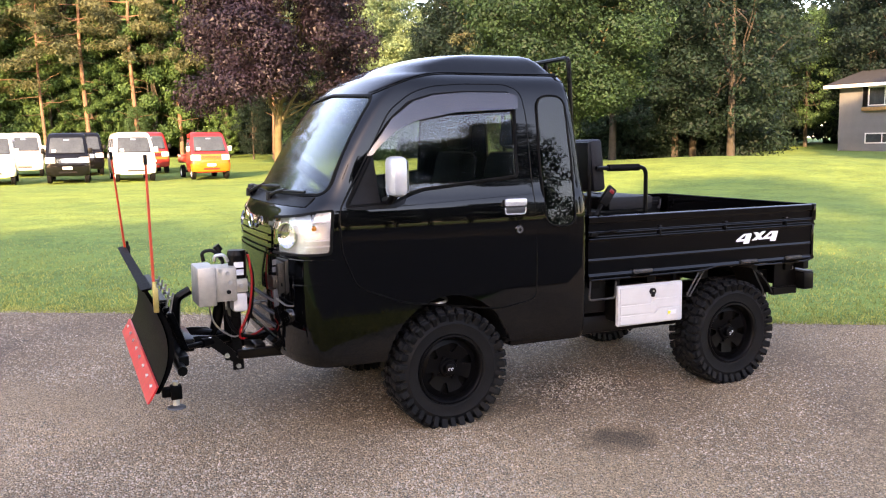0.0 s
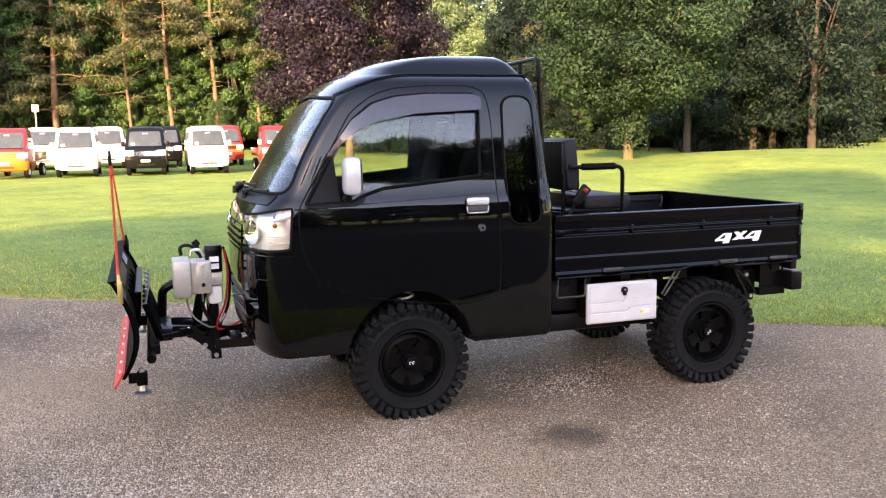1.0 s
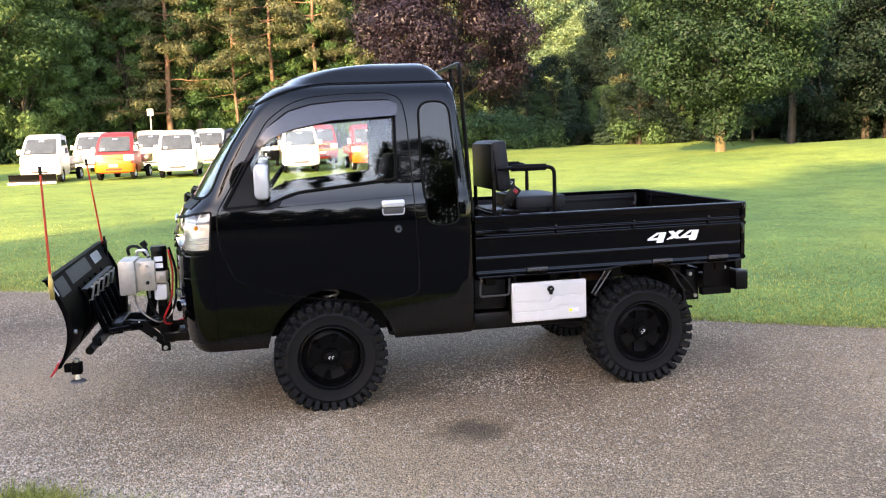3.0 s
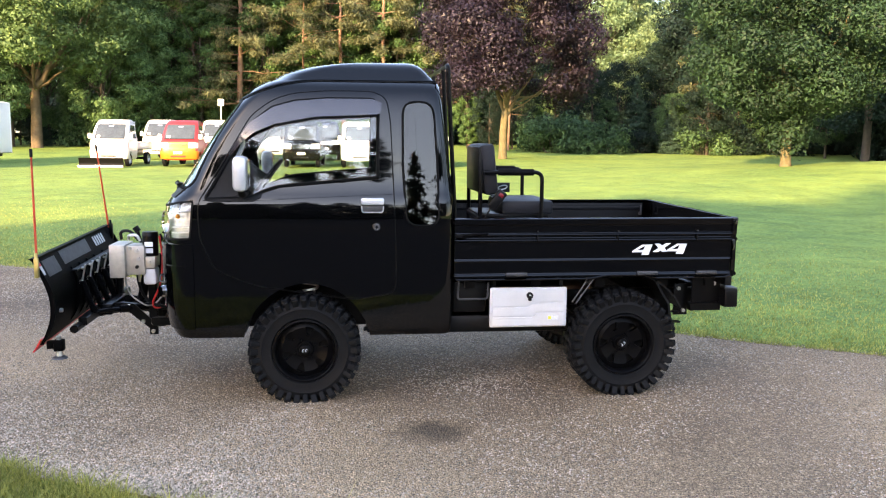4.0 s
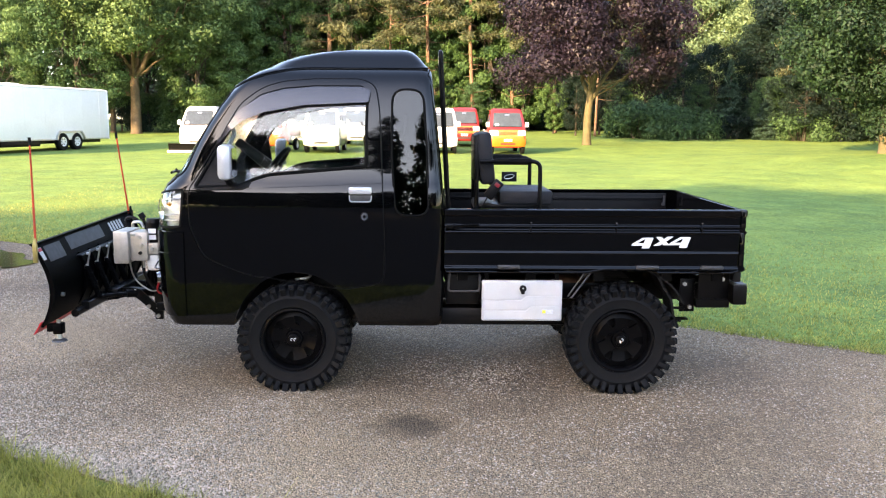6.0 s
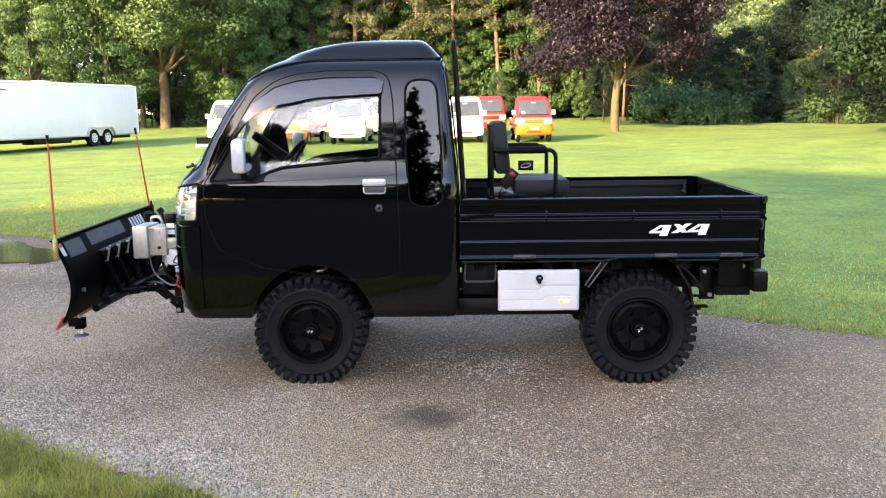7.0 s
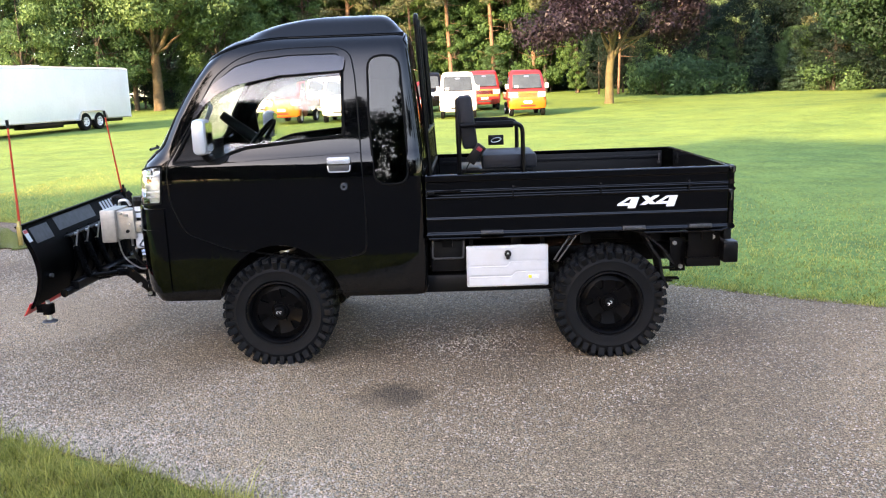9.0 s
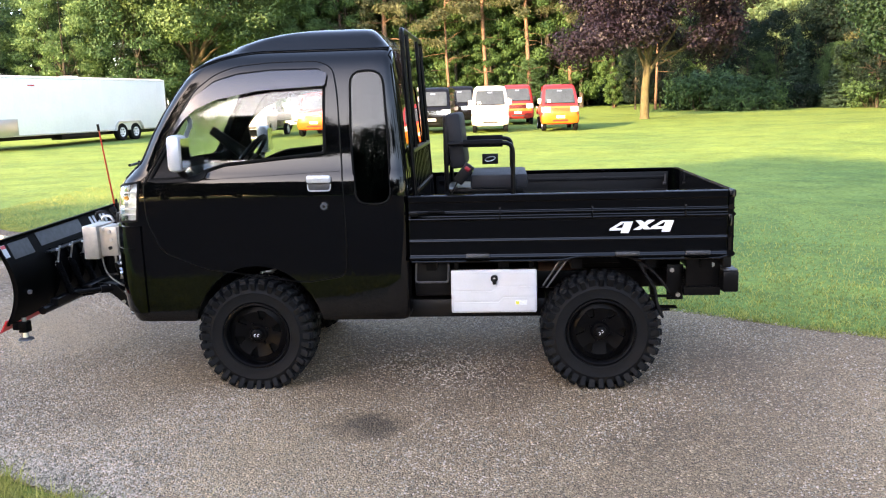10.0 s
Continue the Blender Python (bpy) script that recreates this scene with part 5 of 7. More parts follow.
# lift frame
PC = 0.79
for y in (PC - 0.13, PC + 0.13):
    fitting("push_arm", lambda bm: (extruded(bm, outline_smooth([(-1.345, 0.405), (-1.20, 0.435), (-1.13, 0.435), (-0.955, 0.285), (-0.955, 0.345), (-0.985, 0.375), (-1.10, 0.490), (-1.20, 0.500), (-1.345, 0.470)], 0.015), "y", y - 0.008, y + 0.008),), M_FRAME, plow, "bent black push arm")
    for bx, bz in ((-0.985, 0.312), (-0.980, 0.365), (-1.045, 0.375)):
        fitting("pivot_bolt", lambda bm: rod(bm, (bx, y - 0.022 if y < PC else y + 0.022, bz), (bx, y, bz), 0.013, seg=8), M_ZINC, plow)
    fitting("lift_post", lambda bm: (bar(bm, (-0.985, y * 0.9 + PC * 0.1, 0.285), (-0.985, y * 0.9 + PC * 0.1, 0.78), 0.055, 0.012, up=(0, 1, 0)),), M_FRAME, plow)
    fitting("mount_tube", lambda bm: (bar(bm, (-0.985, y, 0.375), (-0.70, y + (0.10 if y > PC else -0.10), 0.395), 0.05, 0.05),), M_FRAME, plow)
fitting("swivel_bar", lambda bm: (box(bm, -1.30, -1.22, 0.60, 0.98, 0.43, 0.50, 0.008), bar(bm, (-1.24, PC, 0.46), (-0.99, PC, 0.43), 0.10, 0.03)), M_FRAME, plow)
fitting("crank_arm", lambda bm: tube(bm, rounded([(-1.32, 0.98, 0.44), (-1.27, 0.98, 0.47), (-1.26, 0.98, 0.66), (-1.18, 0.98, 0.70)], 0.04), 0.026, 8), M_FRAME, plow)
fitting("lift_cylinder", lambda bm: (rod(bm, (-1.08, PC, 0.50), (-1.03, PC, 0.72), 0.030, seg=14), rod(bm, (-1.13, PC, 0.40), (-1.08, PC, 0.50), 0.016, seg=10)), M_FRAME, plow)
for y, s in ((0.55, -1), (1.03, 1)):
    fitting("angle_cylinder", lambda bm: (rod(bm, (-1.02, PC + 0.04 * s, 0.455), (-1.18, PC + 0.16 * s, 0.462), 0.026, seg=14), rod(bm, (-1.18, PC + 0.16 * s, 0.462), (-1.30, PC + 0.25 * s, 0.465), 0.014, seg=10)), M_FRAME, plow)
    fitting("pin_handle", lambda bm: rod(bm, (-1.19, y - 0.10 * s, 0.455), (-1.125, y - 0.11 * s, 0.485), 0.009, seg=8), M_ZINC, plow, "bright locking pin")
fitting("cross_brace", lambda bm: (box(bm, -0.90, -0.84, 0.62, 0.96, 0.36, 0.43, 0.008), bar(bm, (-0.985, PC - 0.13, 0.60), (-0.985, PC + 0.13, 0.60), 0.05, 0.05)), M_FRAME, plow)
# power pack
def packed(ob):
    ob.matrix_basis = pose(-0.012, 0, -0.020)
    return ob


pack = packed(fitting("pump_cover", lambda bm: box(bm, -1.190, -1.095, 0.500, 0.735, 0.700, 0.905, 0.008), M_ALU, plow, "dull metal pump cover"))
fitting("valve_block", lambda bm: (box(bm, -1.095, -0.985, 0.53, 0.70, 0.715, 0.895, 0.005), box(bm, -1.0, -0.925, 0.545, 0.68, 0.755, 0.825, 0.005)), M_ALU, pack, "aluminium valve block")
for bx, bz in ((-1.03, 0.865), (-1.02, 0.815), (-0.96, 0.79), (-1.03, 0.765), (-1.07, 0.88)):
    fitting("valve_plug", lambda bm: rod(bm, (bx, 0.545 if bx > -1.0 else 0.53, bz), (bx, 0.532 if bx > -1.0 else 0.518, bz), 0.011, seg=10), M_ZINC if bz != 0.765 else M_PLASTIC, pack)
motor = packed(fitting("pump_motor", lambda bm: (rod(bm, (-0.965, 0.615, 0.825), (-0.965, 0.615, 0.955), 0.048, seg=24), rod(bm, (-0.965, 0.615, 0.950), (-0.965, 0.615, 0.975), 0.052, 0.046, 24)), M_FRAME, plow, "black round pump motor"))
fitting("motor_label", lambda bm: [box(bm, -0.990, -0.940, 0.5655, 0.5675, z0, z1) for z0, z1 in ((0.845, 0.875), (0.885, 0.915))], M_DECAL, motor, "white motor label")
packed(fitting("fluid_tank", lambda bm: box(bm, -1.005, -0.925, 0.56, 0.67, 0.645, 0.752, 0.018), M_WHITE, plow, "milky white fluid tank"))
packed(fitting("breather", lambda bm: (rod(bm, (-1.03, 0.66, 0.90), (-1.05, 0.66, 0.975), 0.010, seg=8), rod(bm, (-1.045, 0.66, 0.97), (-1.065, 0.66, 1.0), 0.020, seg=10)), M_PLASTIC, plow))
fitting("hose", lambda bm: (tube(bm, rounded([(-1.15, 0.62, 0.905), (-1.16, 0.62, 0.955), (-1.10, 0.62, 0.965), (-1.05, 0.62, 0.90)], 0.03), 0.010, 8),), M_PLASTIC, plow, "black hydraulic hose")
fitting("hose", lambda bm: (tube(bm, rounded([(-1.06, 0.60, 0.715), (-1.05, 0.60, 0.60), (-1.0, 0.62, 0.50), (-0.90, 0.66, 0.46), (-0.80, 0.72, 0.47)], 0.06), 0.010, 8),), M_PLASTIC, plow, "black hydraulic hose")
fitting("hose_end", lambda bm: (tube(bm, rounded([(-1.10, 0.58, 0.905), (-1.10, 0.58, 0.935), (-1.05, 0.58, 0.94), (-1.03, 0.58, 0.90)], 0.02), 0.009, 8),), M_ZINC, plow, "bright hose fitting")
fitting("hose_end", lambda bm: rod(bm, (-1.05, 0.60, 0.71), (-1.05, 0.60, 0.64), 0.010, seg=8), M_ZINC, plow, "bright hose fitting")
fitting("power_cable", lambda bm: (tube(bm, rounded([(-0.92, 0.60, 0.93), (-0.90, 0.60, 0.80), (-0.92, 0.61, 0.62), (-0.98, 0.62, 0.50), (-0.97, 0.64, 0.46), (-0.86, 0.68, 0.48), (-0.78, 0.75, 0.52)], 0.06), 0.0065, 7),), M_RED, plow, "red battery cable")
fitting("earth_cable", lambda bm: (tube(bm, rounded([(-0.92, 0.64, 0.94), (-0.885, 0.64, 0.80), (-0.90, 0.66, 0.60), (-0.97, 0.68, 0.45), (-0.84, 0.72, 0.44)], 0.06), 0.008, 7),), M_PLASTIC, plow)
fitting("grey_hose", lambda bm: tube(bm, rounded([(-0.80, 0.70, 0.64), (-0.90, 0.68, 0.66), (-0.93, 0.66, 0.52), (-1.0, 0.62, 0.47), (-1.12, 0.60, 0.56), (-1.14, 0.60, 0.70)], 0.08), 0.005, 7), M_ZINC, plow, "thin grey hose")


# ---- parked vehicles across the lawn ----
VAN = [(0.26, 0.08, 0.15, 0.66, 3.24), (0.36, 0.02, 0.16, 0.715, 3.29), (0.60, 0.0, 0.17, 0.735, 3.30), (0.90, 0.02, 0.18, 0.737, 3.30), (1.00, 0.07, 0.18, 0.733, 3.29), (1.06, 0.14, 0.17, 0.728, 3.285),
       (1.30, 0.31, 0.14, 0.705, 3.265), (1.55, 0.49, 0.13, 0.668, 3.24), (1.70, 0.61, 0.13, 0.635, 3.21), (1.78, 0.70, 0.14, 0.60, 3.17), (1.825, 0.80, 0.16, 0.54, 3.10), (1.845, 0.95, 0.2, 0.42, 2.95)]


def van_solid(levels, grow):
    bm = bmesh.new()
    rings = []
    for i, (z, xf, d, half, xr) in enumerate(levels):
        xf, half, xr = xf - grow, half + grow, xr + grow
        pts = []
        for k in range(21):
            th = -math.pi / 2 + math.pi * k / 20
            s, c = math.sin(th), max(0.0, math.cos(th))
            pts.append((xf + d * (1 - c ** 0.72), half * math.copysign(abs(s) ** 0.72, s)))
        pts += [(xf + d + (xr - 0.08 - xf - d) * k / 6, half) for k in range(1, 7)]
        pts += [(xr, half - 0.08), (xr, -half + 0.08)]
        pts += [(xr - 0.08 - (xr - 0.08 - xf - d) * k / 6, -half) for k in range(0, 6)]
        dz = -grow if i == 0 else grow if i == len(levels) - 1 else 0.0
        rings.append([bm.verts.new((x, y, z + dz)) for x, y in pts])
    n = len(rings[0])
    for A, B in zip(rings, rings[1:]):
        for k in range(n):
            bm.faces.new((A[k], A[(k + 1) % n], B[(k + 1) % n], B[k]))
    bm.faces.new(rings[0][::-1])
    bm.faces.new(rings[-1])
    return bm


M_DARKGLASS = material("dark_window", (0.05, 0.06, 0.065), 0.06, vary=0.3, scale=3, coat=1.0)
M_VANLAMP = material("lamp_glass", (0.75, 0.75, 0.72), 0.12, 0.2, vary=0.12, scale=14, coat=1.0)
M_PAINTS = {
    "white": material("white_van_paint", (0.78, 0.78, 0.77), 0.3, vary=0.05, scale=2, coat=0.6),
    "black": material("black_van_paint", (0.005, 0.005, 0.006), 0.25, vary=0.1, scale=2, coat=0.5, spec=0.1),
    "red": material("orange_red_paint", (0.27, 0.017, 0.014), 0.35, vary=0.08, scale=2, coat=0.7),
    "crimson": material("red_van_paint", (0.27, 0.020, 0.020), 0.35, vary=0.08, scale=2, coat=0.7),
}
# low sun on the red fronts, painted as an orange colour
M_SUNLIT_RED = material("sunlit_red_paint", (0.60, 0.135, 0.018), 0.35, vary=0.08, scale=2, coat=0.6)


def van_panel(levels, outer, inner, outline, axis, span, name, mat, parent, label=""):
    me = combine(van_solid(levels, outer), ("INTERSECT", prism(outline, axis, *span)), ("DIFFERENCE", van_solid(levels, inner)))
    return part(name, finish(me, name, mat), None, parent, label)


def small_vehicle(kind, colour, label):
    """A small cab-over van or flat-bed truck, its nose at the origin, facing -x."""
    paint = M_PAINTS[colour]
    v = thing(kind, label, "van" if kind == "van" else "truck", group="vehicles parked on the lawn")
    cab_len = 1.32
    levels = VAN if kind == "van" else [(z, xf, d, h, min(xr, cab_len + 0.02 - 0.05 * max(0, z - 1))) for z, xf, d, h, xr in VAN[:-1]]
    solid = combine(van_solid(levels, 0), ("DIFFERENCE", prism([(0.42 + 0.31 * math.cos(radians(a)), 0.27 + 0.33 * math.sin(radians(a))) for a in range(0, 361, 15)][:-1], "y", -2, 2)), ("DIFFERENCE", prism([(2.75 + 0.31 * math.cos(radians(a)), 0.27 + 0.33 * math.sin(radians(a))) for a in range(0, 361, 15)][:-1], "y", -2, 2)))
    part("body", finish(solid, "body", paint), None, v)
    van_panel(levels, 0.004, -0.006, outline_smooth([(-0.60, 1.085), (0.60, 1.085), (0.545, 1.65), (-0.545, 1.65)], 0.06), "x", (-1, 1.1), "windshield", M_DARKGLASS, v)
    for s in (-1, 1):
        side = (0.3, 2) if s > 0 else (-2, -0.3)
        van_panel(levels, 0.004, -0.006, outline_smooth([(0.42, 1.09), (1.18, 1.09), (1.15, 1.60), (0.70, 1.60)], 0.05), "y", side, "side_window", M_DARKGLASS, v)
        if kind == "van":
            for x0, x1 in ((1.32, 2.20), (2.32, 3.10)):
                van_panel(levels, 0.004, -0.006, outline_smooth([(x0, 1.09), (x1, 1.09), (x1 - 0.02, 1.60), (x0 + 0.02, 1.60)], 0.05), "y", side, "side_window", M_DARKGLASS, v)
        span = (0.40, 2) if s > 0 else (-2, -0.40)
        van_panel(levels, 0.008, -0.006, outline_smooth([(-0.3, 0.74), (0.17, 0.74), (0.20, 0.95), (-0.3, 0.93)], 0.02), "y", span, "headlight", M_VANLAMP, v, "clear headlight")
        fitting("wing_mirror", lambda bm: (box(bm, 0.30, 0.38, s * 0.80 - 0.07, s * 0.80 + 0.07, 1.08, 1.28, 0.025), bar(bm, (0.36, s * 0.70, 1.10), (0.35, s * 0.80, 1.12), 0.03, 0.03)), paint if colour == "white" else M_WHITE if colour == "red" else M_PLASTIC, v)
    # added panel that carries the painted sunlight on the lower front
    if colour in ("red", "crimson"):
        van_panel(levels, 0.006, -0.006, outline_smooth([(-0.66, 0.58), (0.66, 0.58), (0.66, 0.97), (-0.66, 0.97)], 0.03), "x", (-1, 0.17), "front_panel", M_SUNLIT_RED, v, "lower front panel, sunlight on red painted orange")
    van_panel(levels, 0.007, 0.0, [(0.36, 1.13), (0.50, 1.13), (0.50, 1.22), (0.36, 1.22)], "x", (-1, 1.1), "sticker", M_DECAL, v)
    van_panel(levels, 0.007, 0.0, outline_smooth([(-0.10, 1.54), (0.10, 1.54), (0.10, 1.60), (-0.10, 1.60)], 0.02), "x", (-1, 1.1), "inner_mirror", M_ZINC, v)
    van_panel(levels, 0.010, 0.0, [(-0.60, 1.075), (0.60, 1.075), (0.60, 1.105), (-0.60, 1.105)], "x", (-1, 1.1), "cowl", M_PLASTIC, v)
    van_panel(levels, 0.010, -0.006, outline_smooth([(-0.40, 0.74), (0.40, 0.74), (0.40, 0.90), (-0.40, 0.90)], 0.02), "x", (-1, 0.4), "grille", M_SUNLIT_RED if colour == "red" else paint if colour == "white" else M_PLASTIC if colour != "black" else M_CHROME, v)
    for gz in (0.775, 0.825, 0.87):
        van_panel(levels, 0.020, 0.0, [(-0.38, gz), (0.38, gz), (0.38, gz + 0.014), (-0.38, gz + 0.014)], "x", (-1, 0.4), "grille_bar", M_CHROME if colour == "black" else M_PAINTS["crimson"] if colour == "red" else paint, v)
    van_panel(levels, 0.022, -0.004, outline_smooth([(-1, 0.30), (1, 0.30), (1, 0.62), (-1, 0.62)], 0.01), "x", (-1, 0.30), "bumper", paint if colour != "red" else M_SUNLIT_RED, v)
    van_panel(levels, 0.026, -0.004, outline_smooth([(-0.30, 0.37), (0.30, 0.37), (0.30, 0.44), (-0.30, 0.44)], 0.02), "x", (-1, 0.30), "lower_grille", M_PAINTS["crimson"] if colour == "red" else M_PLASTIC if colour == "black" else M_DULL, v)
    fitting("number_plate", lambda bm: box(bm, -0.040, -0.028, -0.165, 0.165, 0.50, 0.60, 0.003), M_DECAL, v, "blank pale number plate")
    if kind != "van":
        for s in (-1, 1):
            fitting("side_gate", lambda bm: (box(bm, 1.38, 3.30, s * 0.70 - 0.015, s * 0.70 + 0.015, 0.66, 0.95, 0.006), box(bm, 1.38, 3.30, s * 0.72 - 0.012, s * 0.72 + 0.012, 0.92, 0.955, 0.004)), paint, v)
        fitting("tailgate", lambda bm: box(bm, 3.28, 3.31, -0.70, 0.70, 0.66, 0.95, 0.006), paint, v)
        fitting("bed_floor", lambda bm: box(bm, 1.36, 3.29, -0.70, 0.70, 0.62, 0.68, 0.006), M_BED, v)
        fitting("chassis", lambda bm: (box(bm, 0.5, 3.2, -0.35, 0.35, 0.36, 0.60, 0.02), rod(bm, (2.75, -0.6, 0.27), (2.75, 0.6, 0.27), 0.05)), M_FRAME, v)
        fitting("bed_front", lambda bm: (box(bm, 1.36, 1.40, -0.70, 0.70, 0.66, 1.10, 0.006), [bar(bm, (1.37, y, 1.08), (1.37, y, 1.75), 0.03, 0.03) for y in (-0.62, 0.0, 0.62)], bar(bm, (1.37, -0.64, 1.74), (1.37, 0.64, 1.74), 0.03, 0.03)), paint, v)
    for wx in (0.42, 2.75):
        for s in (-1, 1):
            w = fitting("wheel", lambda bm: lathe(bm, [(0.15, s * 0.55), (0.24, s * 0.55), (0.265, s * 0.58), (0.265, s * 0.69), (0.24, s * 0.712), (0.16, s * 0.70)], seg=28, centre=(wx, 0, 0.265)), M_TYRE, v)
            fitting("rim", lambda bm: lathe(bm, [(0.001, s * 0.66), (0.06, s * 0.69), (0.15, s * 0.66), (0.16, s * 0.70), (0.165, s * 0.60), (0.001, s * 0.60)], seg=20, centre=(wx, 0, 0.265)), M_ZINC if colour != "black" else M_RIM, w)
    return v


def place(x, y, turn=0.0):
    return pose(x, y, height(x, y + 1.5) - 0.015, 0, 0, 90 + turn)


KINDS = {}
for kind, colour, x, y, turn, label in (
        ("small_truck", "red", 3.67, 30.0, 2, "sunlit orange-red small flat-bed truck on the lawn"),
        ("van", "white", 0.90, 30.0, 1, "white small van facing the driveway"),
        ("van", "black", -1.43, 30.0, -3, "black small van with chrome grille"),
        ("van", "white", -3.85, 30.0, 0, "white small van facing the driveway"),
        ("small_truck", "red", -6.20, 30.0, -6, "sunlit orange-red small flat-bed truck on the lawn"),
        ("small_truck", "white", -8.85, 30.0, -5, "white small flat-bed truck on the lawn"),
        ("van", "black", -0.62, 36.0, 0, "black small van with chrome grille"),
        ("van", "crimson", 2.10, 36.0, 2, "red small van behind the others"),
        ("van", "white", -5.60, 36.0, 0, "white small van facing the driveway"),
        ("van", "white", -3.00, 36.0, 0, "white small van facing the driveway"),
        ("small_truck", "white", -8.20, 36.0, -4, "white small flat-bed truck on the lawn")):
    if (kind, colour) in KINDS:
        tagged(copy_thing(KINDS[kind, colour], place(x, y, turn)), label)
    else:
        KINDS[kind, colour] = small_vehicle(kind, colour, label)
        KINDS[kind, colour].matrix_basis = place(x, y, turn)

flat = thing("small_plow", "flat black plow blade before the white truck", "snow plow", (-8.95, 29.35, height(-8.95, 29.4)), -5)
fitting("blade", lambda bm: extruded(bm, [(-0.08, 0.0), (-0.02, 0.02), (0.03, 0.16), (0.0, 0.34), (-0.05, 0.38), (-0.05, 0.36), (-0.02, 0.33), (0.01, 0.16), (-0.04, 0.03)], "x", -0.85, 0.85), M_FRAME, flat)
fitting("edge_strip", lambda bm: box(bm, -0.86, 0.86, -0.10, -0.08, 0.0, 0.09, 0.003), M_ZINC, flat)
fitting("push_bar", lambda bm: (bar(bm, (-0.3, 0.03, 0.18), (-0.2, 0.66, 0.34), 0.05, 0.05), bar(bm, (0.3, 0.03, 0.18), (0.2, 0.66, 0.34), 0.05, 0.05)), M_FRAME, flat)

# cargo trailer
TR_A, TR_B = Vector((-16.25, 24.3, 0)), Vector((-13.95, 34.3, 0))
tr_len = (TR_B - TR_A).length
trailer = thing("cargo_trailer", "long white enclosed cargo trailer on two axles", "trailer", (TR_A.x, TR_A.y, height(-15, 29) + 0.02), math.degrees(math.atan2(TR_B.y - TR_A.y, TR_B.x - TR_A.x)))
M_TRAILER = material("white_trailer_panel", (0.88, 0.87, 0.85), 0.35, vary=0.04, scale=1.2, coat=0.3)
fitting("body", lambda bm: box(bm, 0, tr_len, 0.0, 2.4, 0.42, 2.52, 0.05), M_TRAILER, trailer)
fitting("roof_cap", lambda bm: extruded(bm, [(-0.01, 2.50), (-0.012, 2.54), (0.25, 2.60), (2.15, 2.60), (2.412, 2.54), (2.41, 2.50)], "x", -0.01, tr_len + 0.01), M_TRAILER, trailer)
fitting("roof_vent", lambda bm: box(bm, 5.0, 5.5, 0.7, 1.2, 2.59, 2.67, 0.03), M_WHITE, trailer)
for k in range(8):
    fitting("panel_seam", lambda bm: box(bm, 1.2 + k * 1.2, 1.212 + k * 1.2, -0.004, 0.004, 0.46, 2.48), M_TRAILER, trailer)
for z in (0.42, 2.49):
    fitting("trim_rail", lambda bm: box(bm, 0.0, tr_len, -0.010, 0.004, z, z + 0.05, 0.003), M_ZINC, trailer)
fitting("corner_post", lambda bm: box(bm, tr_len - 0.05, tr_len + 0.008, -0.012, 0.05, 0.42, 2.53, 0.005), M_TRAILER, trailer)
fitting("stone_guard", lambda bm: box(bm, 0.02, 1.25, -0.012, 0.002, 0.46, 1.05, 0.003), M_ZINC, trailer, "grey checker stone guard")
fitting("side_mark", lambda bm: box(bm, 1.9, 2.25, -0.008, 0.002, 2.22, 2.27), M_RED, trailer, "small red mark")
fitting("chassis", lambda bm: (box(bm, 0.4, tr_len - 0.3, 0.25, 2.15, 0.28, 0.43, 0.01), box(bm, 3.4, 5.6, -0.02, 0.5, 0.20, 0.40, 0.02)), M_FRAME, trailer)
for wx in (7.05, 7.95):
    w = fitting("wheel", lambda bm: lathe(bm, [(0.19, -0.02), (0.33, -0.03), (0.36, 0.0), (0.36, 0.17), (0.33, 0.20), (0.19, 0.19)], seg=32, centre=(wx, 0, 0.35)), M_TYRE, trailer)
    fitting("rim", lambda bm: lathe(bm, [(0.001, -0.03), (0.07, -0.03), (0.09, 0.02), (0.17, 0.0), (0.195, -0.025), (0.20, 0.04), (0.001, 0.04)], seg=24, centre=(wx, 0, 0.35)), M_WHITE, w)
    for a in range(6):
        fitting("rim_hole", lambda bm: rod(bm, (wx + 0.13 * math.cos(a * 1.047), -0.012, 0.35 + 0.13 * math.sin(a * 1.047)), (wx + 0.13 * math.cos(a * 1.047), 0.02, 0.35 + 0.13 * math.sin(a * 1.047)), 0.022, seg=8), M_PLASTIC, w)
fitting("fender", lambda bm: extruded(bm, outline_smooth([(6.55, 0.42), (6.62, 0.62), (6.8, 0.80), (8.2, 0.80), (8.38, 0.62), (8.45, 0.42), (8.40, 0.42), (8.33, 0.60), (8.17, 0.76), (6.83, 0.76), (6.67, 0.60), (6.60, 0.42)], 0.03), "y", -0.10, 0.22), M_ZINC, trailer)
fitting("hitch", lambda bm: (bar(bm, (0.2, 0.8, 0.36), (-1.2, 1.2, 0.36), 0.08, 0.10), bar(bm, (0.2, 1.6, 0.36), (-1.2, 1.2, 0.36), 0.08, 0.10), rod(bm, (-1.0, 1.2, 0.0), (-1.0, 1.2, 0.7), 0.04)), M_FRAME, trailer)
